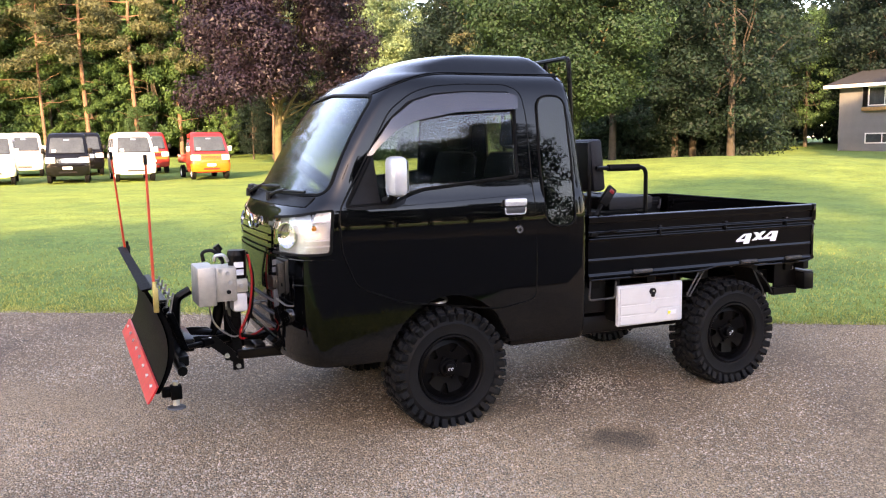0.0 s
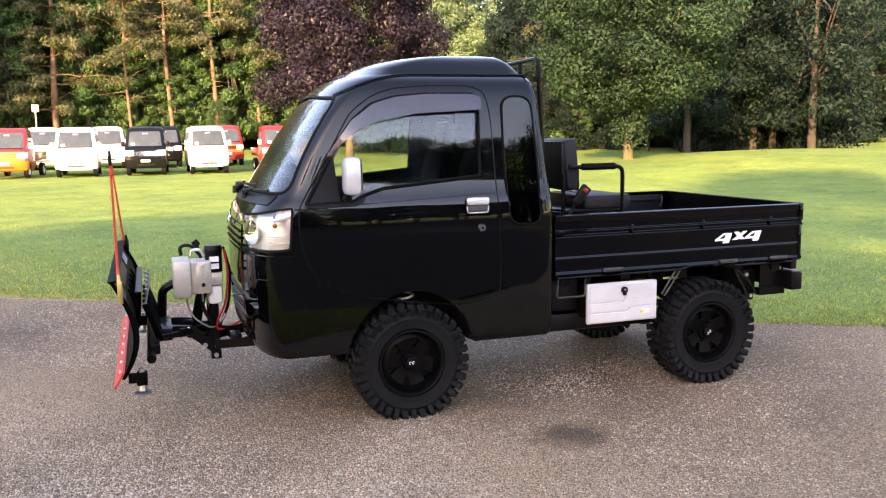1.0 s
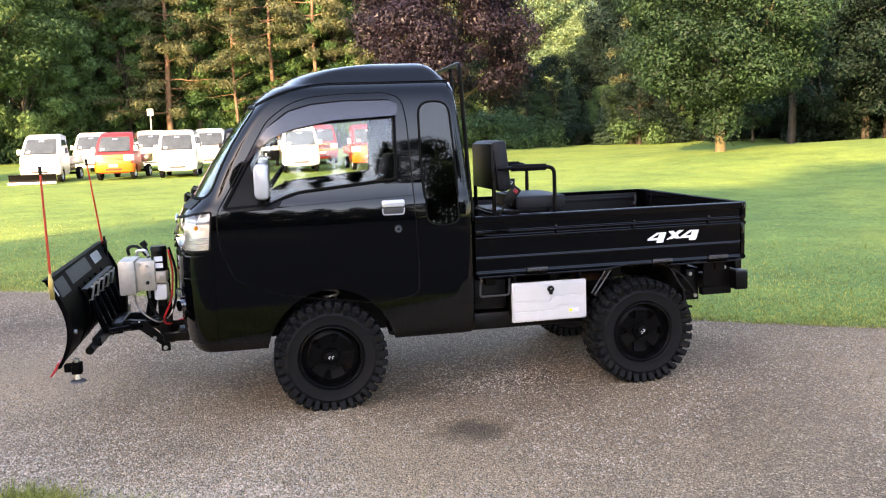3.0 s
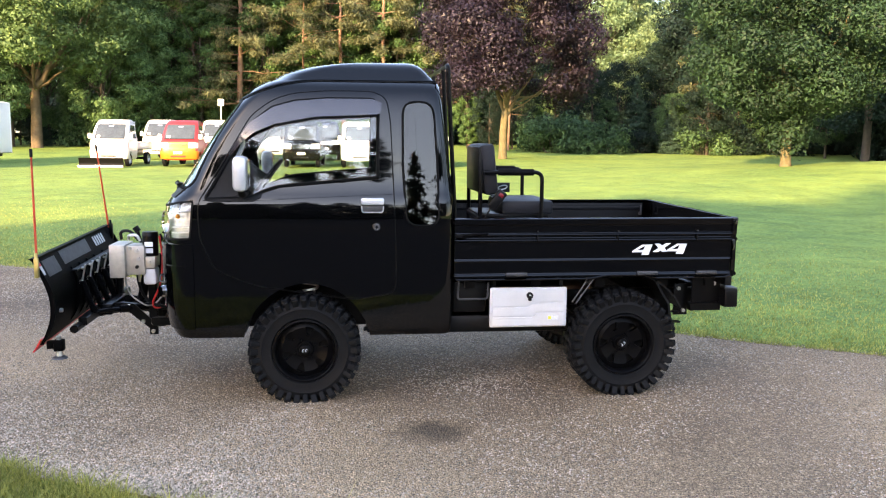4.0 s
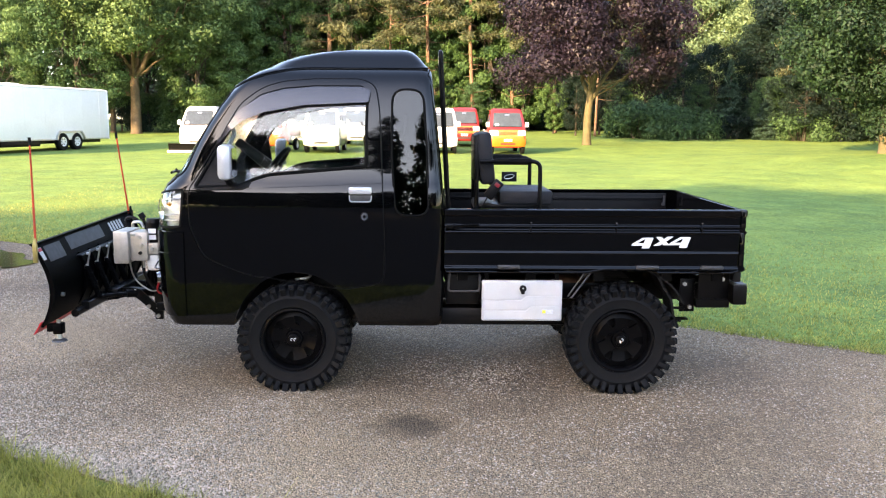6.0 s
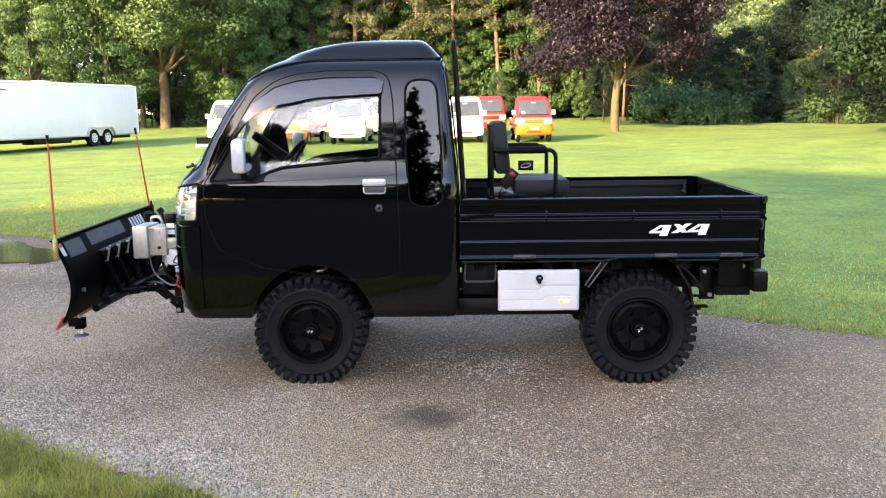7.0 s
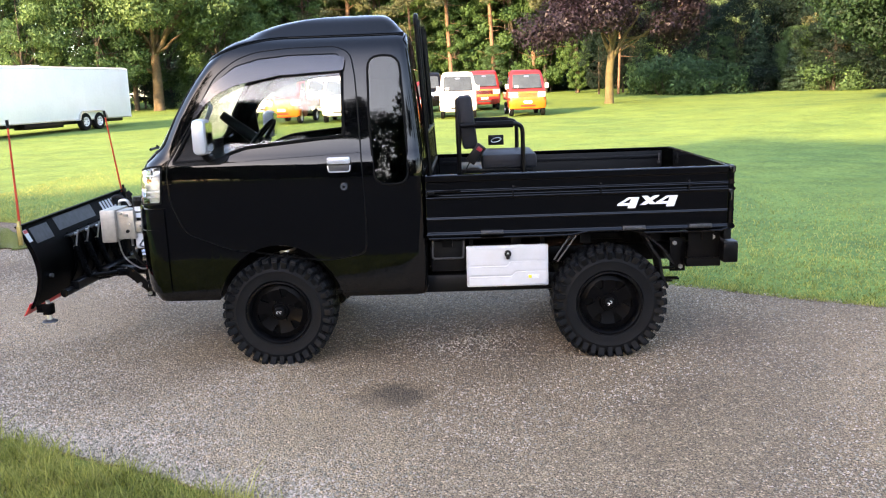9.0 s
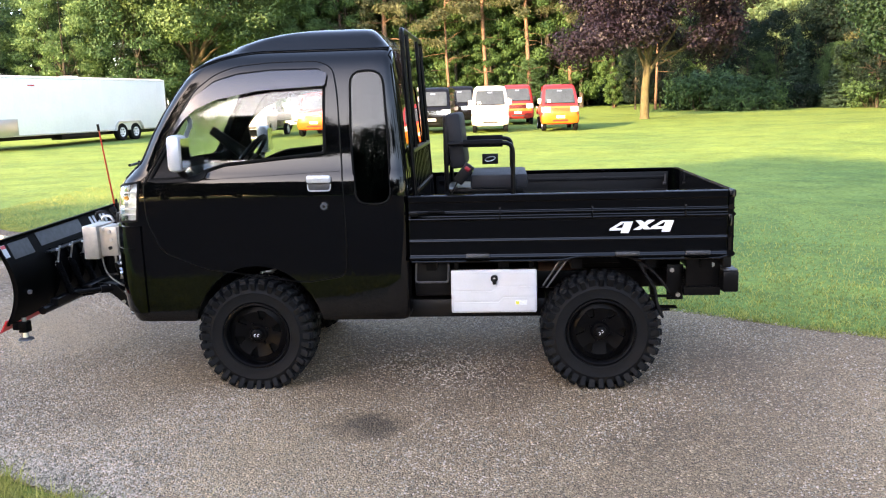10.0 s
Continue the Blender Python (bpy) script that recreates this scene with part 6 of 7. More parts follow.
# the tail of a parked pickup before it
tail = thing("parked_pickup", "grey pickup with its tail to the trailer", "truck", (-18.4, 24.6, height(-18, 24)), 10)
fitting("body", lambda bm: (box(bm, -4.6, 0, -0.95, 0.95, 0.55, 1.15, 0.10), box(bm, -3.4, -1.8, -0.85, 0.85, 1.10, 1.75, 0.18)), material("grey_pickup_paint", (0.16, 0.17, 0.18), 0.3, 0.3, vary=0.08, scale=3, coat=1.0), tail)
fitting("bumper", lambda bm: box(bm, -0.05, 0.16, -0.95, 0.95, 0.45, 0.62, 0.03), M_CHROME, tail)
for s in (-1, 1):
    fitting("tail_lamp", lambda bm: box(bm, -0.10, 0.012, s * 0.88 - 0.07, s * 0.88 + 0.07, 0.75, 1.08, 0.01), M_RED, tail)
for wx in (-0.95, -3.8):
    for s in (-1, 1):
        fitting("wheel", lambda bm: lathe(bm, [(0.12, s * 0.70), (0.34, s * 0.70), (0.37, s * 0.74), (0.37, s * 0.90), (0.34, s * 0.93), (0.12, s * 0.90)], seg=28, centre=(wx, 0, 0.37)), M_TYRE, tail)

# the neighbour's house
HX, HY, HT = 52.65, 43.85, -80.0
house = thing("house", "grey-sided two-storey house with white eaves", "house", (HX, HY, height(HX, HY) - 0.30), HT)
M_SIDING = material("grey_siding", (0.145, 0.155, 0.165), 0.7, vary=0.1, scale=1.5)
M_ROOF = material("dark_shingles", (0.022, 0.022, 0.024), 0.9, vary=0.3, scale=2, bump=0.8, bump_scale=20)
wall = fitting("wall", lambda bm: box(bm, 0, 14, 0, 9, 0, 5.0), M_SIDING, house)
for k in range(25):
    fitting("siding_board", lambda bm: box(bm, -0.012, 14.012, -0.015, 9.015, 0.20 * k, 0.20 * k + 0.19), M_SIDING, wall)
fitting("roof", lambda bm: extruded(bm, [(-0.7, 5.0), (4.5, 6.3), (9.7, 5.0), (9.7, 5.18), (4.5, 6.5), (-0.7, 5.18)], "x", -0.9, 14.9), M_ROOF, house)
fitting("eave", lambda bm: (box(bm, -0.92, 14.92, -0.74, -0.68, 4.93, 5.18, 0.01), box(bm, -0.9, 14.9, -0.70, 0.0, 4.96, 5.0)), M_WHITE, house)
for wx, wz, ww, wh in ((2.25, 3.55, 2.5, 1.38), (2.1, 0.80, 2.6, 0.78), (8.2, 3.55, 1.8, 1.38)):
    win = fitting("window", lambda bm: [box(bm, wx + a, wx + b, -0.06, 0.03, wz + c, wz + d, 0.006) for a, b, c, d in ((0, 0.08, 0, wh), (ww - 0.08, ww, 0, wh), (0, ww, 0, 0.08), (0, ww, wh - 0.08, wh), (ww / 2 - 0.03, ww / 2 + 0.03, 0, wh))], M_WHITE, house)
    fitting("pane", lambda bm: box(bm, wx + 0.06, wx + ww - 0.06, -0.03, -0.018, wz + 0.06, wz + wh - 0.06), M_DARKGLASS, win)
    if wz > 2:
        fitting("shutter", lambda bm: box(bm, wx - 0.42, wx - 0.06, -0.05, 0.0, wz - 0.05, wz + wh + 0.05, 0.006), M_PLASTIC, house)
        fitting("flower_box", lambda bm: box(bm, wx - 0.35, wx + ww + 0.35, -0.30, -0.03, wz - 0.36, wz - 0.10, 0.01), material("wooden_box", (0.30, 0.18, 0.07), 0.8, vary=0.3, scale=6), house, "wooden flower box")

# small sign on a pole at the wood's edge
sign = thing("pole_sign", "small pale board on a thin metal pole", "sign", (-7.5, 52.0, height(-7.5, 52)))
fitting("pole", lambda bm: rod(bm, (0, 0, 0), (0, 0, 2.9), 0.035), M_ZINC, sign)
fitting("board", lambda bm: box(bm, -0.19, 0.19, -0.03, 0.03, 2.70, 3.12, 0.01), M_BOXGREY, sign)

# rain puddle at the drive's edge
bm = bmesh.new()
ring = []
for k in range(48):
    a = 2 * math.pi * k / 48
    along = 2.55 * math.copysign(abs(math.cos(a)) ** 0.7, math.cos(a))
    across = 0.55 * math.copysign(abs(math.sin(a)) ** 0.8, math.sin(a)) * (1 + 0.16 * math.sin(5 * a + 1)) + 0.05 * math.sin(9 * a) + 0.05 * math.sin(14 * a + 2)
    ring.append(bm.verts.new((-5.75 + along * 0.83 + across * 0.40, 5.76 - along * 0.555 + across * 0.90, 0.016)))
bm.faces.new(ring)
tagged(new("puddle", mesh_of(bm, "puddle", material("muddy_water", (0.060, 0.046, 0.022), 0.06, vary=0.3, scale=2, spec=0.5))), "brown rain puddle on the gravel", "puddle", kind="structure")


# ---- trees ----
rng = np.random.default_rng(7)


def leaf_mesh(name, clumps, count, size, mat, flat=0.0, slim=0.6, hollow=0.55):
    """Many small leaves round the given clumps (x, y, z, radius, height)."""
    c = np.array(clumps, float)
    weight = (c[:, 3] ** 2 * np.maximum(c[:, 4], 0.3))
    pick = rng.choice(len(c), count, p=weight / weight.sum())
    d = rng.normal(size=(count, 3))
    d /= np.linalg.norm(d, axis=1)[:, None]
    r = hollow + (1 - hollow) * rng.random(count) ** 0.6
    r *= 1 + 0.16 * rng.normal(size=count)
    pos = c[pick, :3] + d * r[:, None] * np.stack([c[pick, 3], c[pick, 3], c[pick, 4]], 1)
    nrm = d * 0.8 + rng.normal(size=(count, 3)) * 0.38
    nrm[:, 2] += 0.35 + flat
    nrm /= np.linalg.norm(nrm, axis=1)[:, None]
    side = np.cross(nrm, rng.normal(size=(count, 3)))
    side /= np.linalg.norm(side, axis=1)[:, None]
    up = np.cross(nrm, side)
    s = size * (0.55 + 0.9 * rng.random(count))[:, None]
    a, b = side * s, up * s * slim * 1.15
    droop = np.zeros((count, 3))
    droop[:, 2] = -0.25 * s[:, 0]
    verts = np.stack([pos - a * 0.35 - b * 0.5, pos - a * 0.35 + b * 0.5, pos + a * 0.65 + droop], 1).reshape(-1, 3)
    me = bpy.data.meshes.new(name)
    me.vertices.add(count * 3)
    me.vertices.foreach_set("co", verts.ravel())
    me.loops.add(count * 3)
    me.loops.foreach_set("vertex_index", np.arange(count * 3))
    me.polygons.add(count)
    me.polygons.foreach_set("loop_start", np.arange(0, count * 3, 3))
    me.update()
    me.validate()
    me.materials.append(mat)
    return me


def limb(bm, a, b, r0, r1, wob=0.12, steps=4, seg=5):
    a, b = Vector(a), Vector(b)
    L = (b - a).length
    pts = [a.lerp(b, i / steps) + (Vector((random.uniform(-1, 1), random.uniform(-1, 1), random.uniform(-0.5, 0.5))) * wob * L * 0.25 if 0 < i < steps else Vector()) for i in range(steps + 1)]
    tube(bm, pts, [r0 + (r1 - r0) * i / steps for i in range(steps + 1)], seg)
    return pts


def broad_tree(name, label, tall, spread, low, leaves, size, mat, bark=None, trunk_r=0.22, seed=1, clumps_n=26, fork=0.3, lean=0.0, tuft=0.0, layer=1.0, skirt=0.0):
    """A broad-leaved tree: tapered trunk, limbs and a crown of clumps."""
    random.seed(seed)
    t = thing(name, label, "tree")
    bm = bmesh.new()
    split = tall * fork
    tube(bm, [(0, 0, -0.2), (0, 0, 0.15), (0.03, 0.02, split * 0.5), (lean * 0.4, 0, split), (lean, 0.05, split * 1.5), (lean, 0.0, tall * 0.85)], [trunk_r * 1.5, trunk_r * 1.15, trunk_r, trunk_r * 0.85, trunk_r * 0.5, 0.03], 12)
    clumps = []
    cz = (low + tall) / 2
    for i in range(clumps_n):
        a = i * 2.4 + random.uniform(-0.4, 0.4)
        u = (i + 0.5) / clumps_n
        z = low + (tall - low) * u
        env = math.sin(math.pi * min(1, max(0.06, (u * 0.86 + 0.12)))) ** 0.6
        env = max(env, skirt * (1 - u))
        rr = spread * env * random.uniform(0.45, 0.8)
        r = spread * random.uniform(0.26, 0.42) * (26 / clumps_n) ** 0.4
        x, y = lean + rr * math.cos(a), rr * math.sin(a)
        clumps.append((x, y, z, r, r * random.uniform(0.6, 0.85) * layer))
        if i % max(2, clumps_n // 13) == 0 and u < 0.8:
            start = Vector((lean * 0.5, 0, split * random.uniform(0.75, 1.3)))
            limb(bm, start, (x * 0.9, y * 0.9, z), trunk_r * random.uniform(0.22, 0.4), 0.02, 0.25)
    for i in range(6):
        a = random.uniform(0, 6.28)
        rr = spread * random.uniform(0.5, 0.85)
        limb(bm, (clumps[i][0] * 0.4, clumps[i][1] * 0.4, cz), (lean + rr * math.cos(a), rr * math.sin(a), random.uniform(low, tall * 0.9)), 0.04, 0.01)
    if tuft:
        clumps += [(0.05, 0, tuft * f, 0.62 + 0.2 * f, 0.6) for f in (0.62, 0.85, 1.1, 1.4, 1.4)]
    part("trunk", mesh_of(bm, "trunk", bark or M_BARK, 50), None, t)
    part("crown", leaf_mesh("crown", clumps, leaves, size, mat), None, t)
    return t


def pine_tree(name, label, tall, trunk_r, low, leaves, mat, seed=1, spread=2.6):
    """A tall pine: a long bare trunk with dead twigs, needle layers above."""
    random.seed(seed)
    t = thing(name, label, "tree")
    bm = bmesh.new()
    tube(bm, [(0, 0, -0.2)] + [(0.10 * math.sin(z * 0.5 + seed), 0.08 * math.cos(z * 0.4), z) for z in np.linspace(0.2, tall, 9)], [trunk_r * 1.25] + [trunk_r * (1.1 - 0.9 * i / 8) for i in range(9)], 10)
    clumps = []
    z = low
    while z < tall:
        u = (z - low) / (tall - low)
        for _ in range(3):
            a = random.uniform(0, 6.28)
            L = spread * (1.05 - 0.75 * u) * random.uniform(0.55, 1.1)
            e = (L * math.cos(a), L * math.sin(a), z + random.uniform(-0.5, 0.3))
            limb(bm, (0, 0, z), e, 0.045, 0.012, 0.2, 4, 6)
            for f, k in ((0.55, 0.5), (0.8, 0.6), (1.05, 0.55)):
                clumps.append((e[0] * f + random.uniform(-0.2, 0.2), e[1] * f + random.uniform(-0.2, 0.2), z + (e[2] - z) * f - 0.25 * f * f + random.uniform(-0.1, 0.2), k * random.uniform(0.7, 1.4), random.uniform(0.26, 0.5)))
        z += random.uniform(0.55, 0.95)
    for i in range(20):
        a, z = random.uniform(0, 6.28), random.uniform(2.4, low + 2)
        L = random.uniform(0.5, 2.2)
        limb(bm, (0, 0, z), (L * math.cos(a), L * math.sin(a), z + random.uniform(-0.4, 0.7)), 0.022, 0.006, 0.3, 4, 5)
    part("trunk", mesh_of(bm, "trunk", M_PINEBARK, 50), None, t)
    part("crown", leaf_mesh("crown", clumps, leaves, 0.21, mat, 0.3, 0.36, 0.15), None, t)
    return t


def spruce_tree(name, label, tall, spread, leaves, mat, seed):
    """A dense pointed conifer with drooping boughs to the ground."""
    random.seed(seed)
    t = thing(name, label, "tree")
    bm = bmesh.new()
    tube(bm, [(0, 0, -0.2), (0, 0, tall * 0.5), (0.05, 0, tall)], [0.2, 0.13, 0.02], 8)
    clumps = []
    z = 0.6
    while z < tall:
        u = z / tall
        for _ in range(9 if u < 0.7 else 5):
            a = random.uniform(0, 6.28)
            L = spread * (1.02 - u) ** 0.85 * random.uniform(0.5, 1.1)
            clumps.append((L * 0.7 * math.cos(a), L * 0.7 * math.sin(a), z - 0.15 * L + random.uniform(-0.3, 0.3), 0.25 + 0.3 * L, 0.3))
        z += 0.42
    part("trunk", mesh_of(bm, "trunk", M_BARK, 50), None, t)
    part("crown", leaf_mesh("crown", clumps, leaves, 0.27, mat, 0.1, 0.5, 0.1), None, t)
    return t


def shrub(name, label, spread, tall, leaves, size, mat, seed):
    random.seed(seed)
    t = thing(name, label, "shrub")
    clumps = []
    bm = bmesh.new()
    for i in range(16):
        a, r = random.uniform(0, 6.28), spread * random.random() ** 0.5 * 0.8
        z = tall * random.uniform(0.12, 0.8) * (1 - 0.35 * r / spread)
        k = random.uniform(0.28, 0.45) * min(spread, tall)
        clumps.append((r * math.cos(a), r * math.sin(a), z, k, k * 0.8))
        limb(bm, (r * 0.2 * math.cos(a), r * 0.2 * math.sin(a), -0.1), clumps[-1][:3], 0.035, 0.01, 0.2, 4, 5)
    part("stem", mesh_of(bm, "stem", M_BARK, 50), None, t)
    part("foliage", leaf_mesh("foliage", clumps, leaves, size, mat), None, t)
    return t


def stand(x, y, turn=0.0, scale=1.0, sink=0.0):
    return pose(x, y, height(x, y) - sink, 0, 0, turn) @ Matrix.Diagonal((scale, scale, scale, 1))


# the named trees on the lawn
maple = broad_tree("maple_tree", "purple-leaved maple with a pale forked trunk on the lawn", 11.0, 5.0, 3.5, 90000, 0.14, M_PURPLE, M_PALEBARK, 0.19, 11, 76, 0.26, 0.5, skirt=1.12)
maple.matrix_basis = stand(8.3, 38.5, 30)
for e, r0, z0 in (((1.35, -0.75, 4.4), 0.12, 2.05), ((-0.5, 0.5, 4.6), 0.11, 2.3), ((0.1, -1.0, 5.0), 0.09, 2.6)):
    bm = bmesh.new()
    limb(bm, (0.12, 0.02, z0), e, r0, 0.04, 0.10, 5, 8)
    part("limb", mesh_of(bm, "limb", M_PALEBARK, 50), None, maple)
big = broad_tree("lawn_tree", "dense green broad-leaved tree with a short trunk on the lawn", 10.5, 4.9, 2.2, 150000, 0.115, M_SHADELEAF, M_PALEBARK, 0.17, 5, 150, 0.22, 0.0, 1.5)
big.matrix_basis = stand(16.6, 25.6, 80)
oak = broad_tree("oak_tree", "old oak with a thick pale trunk and spreading limbs", 17.0, 9.5, 5.2, 100000, 0.18, M_OAKLEAF, M_OAKBARK, 0.30, 21, 150, 0.24, layer=0.62)
oak.matrix_basis = stand(-18.6, 51.3, 0)
bm = bmesh.new()
for e, r in (((-4.8, -1.0, 4.4), 0.15), ((3.4, -1.2, 7.8), 0.22), ((-3.2, 0.5, 8.4), 0.16), ((0.8, -0.6, 9.0), 0.2)):
    limb(bm, (0, 0, 2.4 if e[2] < 5 else 3.6), e, r, 0.06, 0.16, 6, 8)
part("limb", mesh_of(bm, "limb", M_OAKBARK, 50), None, oak)

# kinds for the wood
random.seed(3)
woods = {
    "g1": broad_tree("wood_tree", "green broad-leaved tree at the wood's edge", 15.0, 5.0, 2.6, 24000, 0.19, M_GREEN1, None, 0.20, 31, 76, 0.35, layer=0.7),
    "g2": broad_tree("wood_tree", "light green sunlit tree at the wood's edge", 14.0, 4.6, 2.2, 24000, 0.19, M_GREEN2, None, 0.18, 32, 76, 0.35, layer=0.7),
    "g3": broad_tree("wood_tree", "green tree in the wood, shade painted into its leaves", 15.5, 5.4, 2.0, 24000, 0.20, M_SHADED_GREEN, None, 0.22, 33, 76, 0.33, layer=0.75),
    "g4": broad_tree("wood_tree", "green tree far behind the lawn, sun and haze painted pale", 14.5, 4.8, 1.2, 24000, 0.19, M_SUNHAZE_LEAF, None, 0.18, 34, 70, 0.35, layer=0.75),
    "p1": pine_tree("pine_tree", "tall pine with an orange-brown bare trunk", 19.0, 0.21, 3.0, 28000, M_NEEDLE, 41, 4.0),
    "p2": pine_tree("pine_tree", "tall pine with an orange-brown bare trunk", 18.0, 0.15, 6.6, 17000, M_NEEDLE, 42, 3.0),
    "p3": pine_tree("pine_tree", "slim bare-trunked pine in the wood", 16.0, 0.10, 6.5, 12000, M_NEEDLE, 43, 2.0),
    "c1": spruce_tree("conifer", "pointed conifer behind the drive, shade painted into its needles", 12.2, 2.6, 15000, M_SHADED_GREEN, 44),
    "c2": spruce_tree("conifer", "blue-green conifer at the wood's edge", 12.0, 3.2, 22000, M_TEAL, 46),
    "v1": broad_tree("vine_tree", "narrow vine-clad bright green tree", 9.5, 2.0, 0.8, 26000, 0.135, M_VINE, None, 0.12, 45, 60, 0.5),
    "s1": shrub("shrub", "leafy green undergrowth at the wood's edge", 2.6, 3.0, 3600, 0.20, M_GREEN1, 51),
    "s2": shrub("shrub", "light green undergrowth at the wood's edge", 2.2, 2.4, 3800, 0.19, M_GREEN2, 52),
    "s3": shrub("shrub", "undergrowth in the wood, shade painted into its leaves", 3.0, 4.2, 3600, 0.25, M_SHADED_GREEN, 53),
}
woods["d1"] = broad_tree("far_tree", "green tree deep in the wood", 15.0, 5.2, 1.6, 2200, 0.80, M_GREEN1, None, 0.20, 61, 22, 0.35)
woods["d3"] = broad_tree("far_tree", "tree deep in the wood, shade painted into its leaves", 15.0, 5.6, 1.2, 2300, 0.84, M_SHADED_GREEN, None, 0.20, 62, 24, 0.33)
USED = set()


def plant(kind, x, y, scale=1.0, turn=None):
    m = stand(x, y, random.uniform(0, 360) if turn is None else turn, scale, 0.05)
    if kind in USED:
        return copy_thing(woods[kind], m)
    USED.add(kind)
    woods[kind].matrix_basis = m
    return woods[kind]


for kind, x, y, s in (("p1", -6.8, 57, 1.0), ("p2", 0.2, 57, 1.0), ("p2", 3.2, 57, 1.03), ("p3", -2.35, 56, 1.0), ("p2", 6.1, 57.5, 0.95), ("p3", 9.0, 56, 1.1), ("p3", -10.2, 58, 1.1), ("p3", 10.9, 50.5, 0.8), ("p2", -13.0, 60, 1.05), ("p1", -3.5, 64, 1.0), ("p1", 4.6, 65, 1.0), ("p1", 24.4, 46.3, 0.85), 
                      ("v1", -1.9, 58.5, 1.0), ("v1", 1.5, 59, 1.05), ("v1", -0.2, 60, 0.9), ("v1", 7.6, 60, 0.7), ("v1", -3.2, 59.5, 1.15), ("v1", 3.0, 61, 1.0), ("v1", 0.6, 58, 0.75), ("v1", -12.2, 58.5, 1.3), ("v1", -9.6, 57.5, 1.1), ("v1", -5.0, 58.5, 1.5), ("v1", -4.0, 60, 1.4), ("v1", 4.6, 58.5, 1.45), ("v1", 7.0, 58.0, 1.2), ("v1", 2.4, 59.5, 1.6), ("v1", -0.9, 61, 1.7), ("v1", -7.6, 60, 1.5),  ("g2", 5.2, 63, 0.75), ("g1", -9.0, 63, 0.8), ("p1", 1.6, 61.5, 0.95), ("p1", -8.8, 60, 1.0), ("p1", -11.6, 62, 1.0)):
    plant(kind, x, y, s)
# deep wood behind, by bearing from the drive
for a0, a1, r0, r1, n, kinds, smin, smax in (
        (-44, -12, 56, 68, 15, "g1 g2 g1", 0.8, 1.0), (-14, 8, 63, 70, 12, "g2 g1 v1 g2", 0.75, 1.0), (-14, 8, 70, 80, 10, "g1 d1 p1 g2", 0.85, 1.05), (7, 12.5, 64, 72, 3, "g1 g2 g1", 0.62, 0.75), 
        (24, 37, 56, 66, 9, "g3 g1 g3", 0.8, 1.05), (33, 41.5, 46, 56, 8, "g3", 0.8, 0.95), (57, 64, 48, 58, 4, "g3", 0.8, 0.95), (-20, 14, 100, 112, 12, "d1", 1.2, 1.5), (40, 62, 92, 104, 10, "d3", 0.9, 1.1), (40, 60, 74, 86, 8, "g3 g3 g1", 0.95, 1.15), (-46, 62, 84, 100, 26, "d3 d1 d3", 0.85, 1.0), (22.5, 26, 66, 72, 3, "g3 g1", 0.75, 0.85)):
    for i in range(n):
        a = radians(a0 + (a1 - a0) * (i + random.uniform(0.2, 0.8)) / n)
        r = random.uniform(r0, r1)
        k = random.choice(kinds.split())
        s = random.uniform(smin, smax)
        plant(k, r * math.sin(a), -4 + r * math.cos(a), s)
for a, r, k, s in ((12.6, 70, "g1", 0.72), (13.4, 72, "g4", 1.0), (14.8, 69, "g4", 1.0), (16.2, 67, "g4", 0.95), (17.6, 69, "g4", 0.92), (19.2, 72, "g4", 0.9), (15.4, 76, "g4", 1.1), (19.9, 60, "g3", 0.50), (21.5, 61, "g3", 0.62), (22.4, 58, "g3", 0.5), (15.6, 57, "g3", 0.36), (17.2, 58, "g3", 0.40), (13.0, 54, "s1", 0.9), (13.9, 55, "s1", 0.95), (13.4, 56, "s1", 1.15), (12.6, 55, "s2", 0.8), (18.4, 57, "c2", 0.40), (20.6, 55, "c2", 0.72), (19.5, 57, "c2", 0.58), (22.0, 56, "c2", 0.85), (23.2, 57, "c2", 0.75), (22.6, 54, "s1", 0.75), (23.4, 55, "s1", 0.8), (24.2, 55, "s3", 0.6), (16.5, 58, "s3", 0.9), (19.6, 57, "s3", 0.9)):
    plant(k, 1 + r * math.sin(radians(a)), -4.8 + r * math.cos(radians(a)), s)
plant("g3", 61.0, 46.0, 1.15)
plant("g2", 57.0, 57.0, 1.2)
# three unseen trees, added to keep the sun off the house wall
plant("g1", 29.5, 11.0, 1.4)
plant("g3", 30.0, 5.0, 1.4)
plant("g3", 35.0, 4.0, 1.35)
for i in range(64):
    a = radians(-44 + 106 * (i + random.uniform(0.1, 0.9)) / 64)
    d = math.degrees(a)
    r = (62 if d < 8 else 58 if d < 16 else 54 if d < 34 else 50) + random.uniform(-2, 3)
    if 42 < d < 60:
        continue
    k = random.choice(("s1", "s3", "v1", "s2", "g1", "g2", "g3") if d < 17 else ("s1", "s3", "s3", "g3", "g1") if d < 36 else ("s3", "s3", "g3"))
    plant(k, r * math.sin(a), -4 + r * math.cos(a), random.uniform(0.55, 1.25) if k[0] == "s" else random.uniform(0.28, 0.5))
for i in range(26):
    a = radians(-16 + 28 * (i + random.uniform(0.2, 0.8)) / 26)
    r = random.uniform(67, 75)
    plant("s3", r * math.sin(a), -4 + r * math.cos(a), random.uniform(1.0, 1.6))
for i in range(16):
    a = radians(24 + 19 * (i + random.uniform(0.2, 0.8)) / 16)
    r = random.uniform(59, 66)
    plant("s3", r * math.sin(a), -4 + r * math.cos(a), random.uniform(1.1, 1.7))
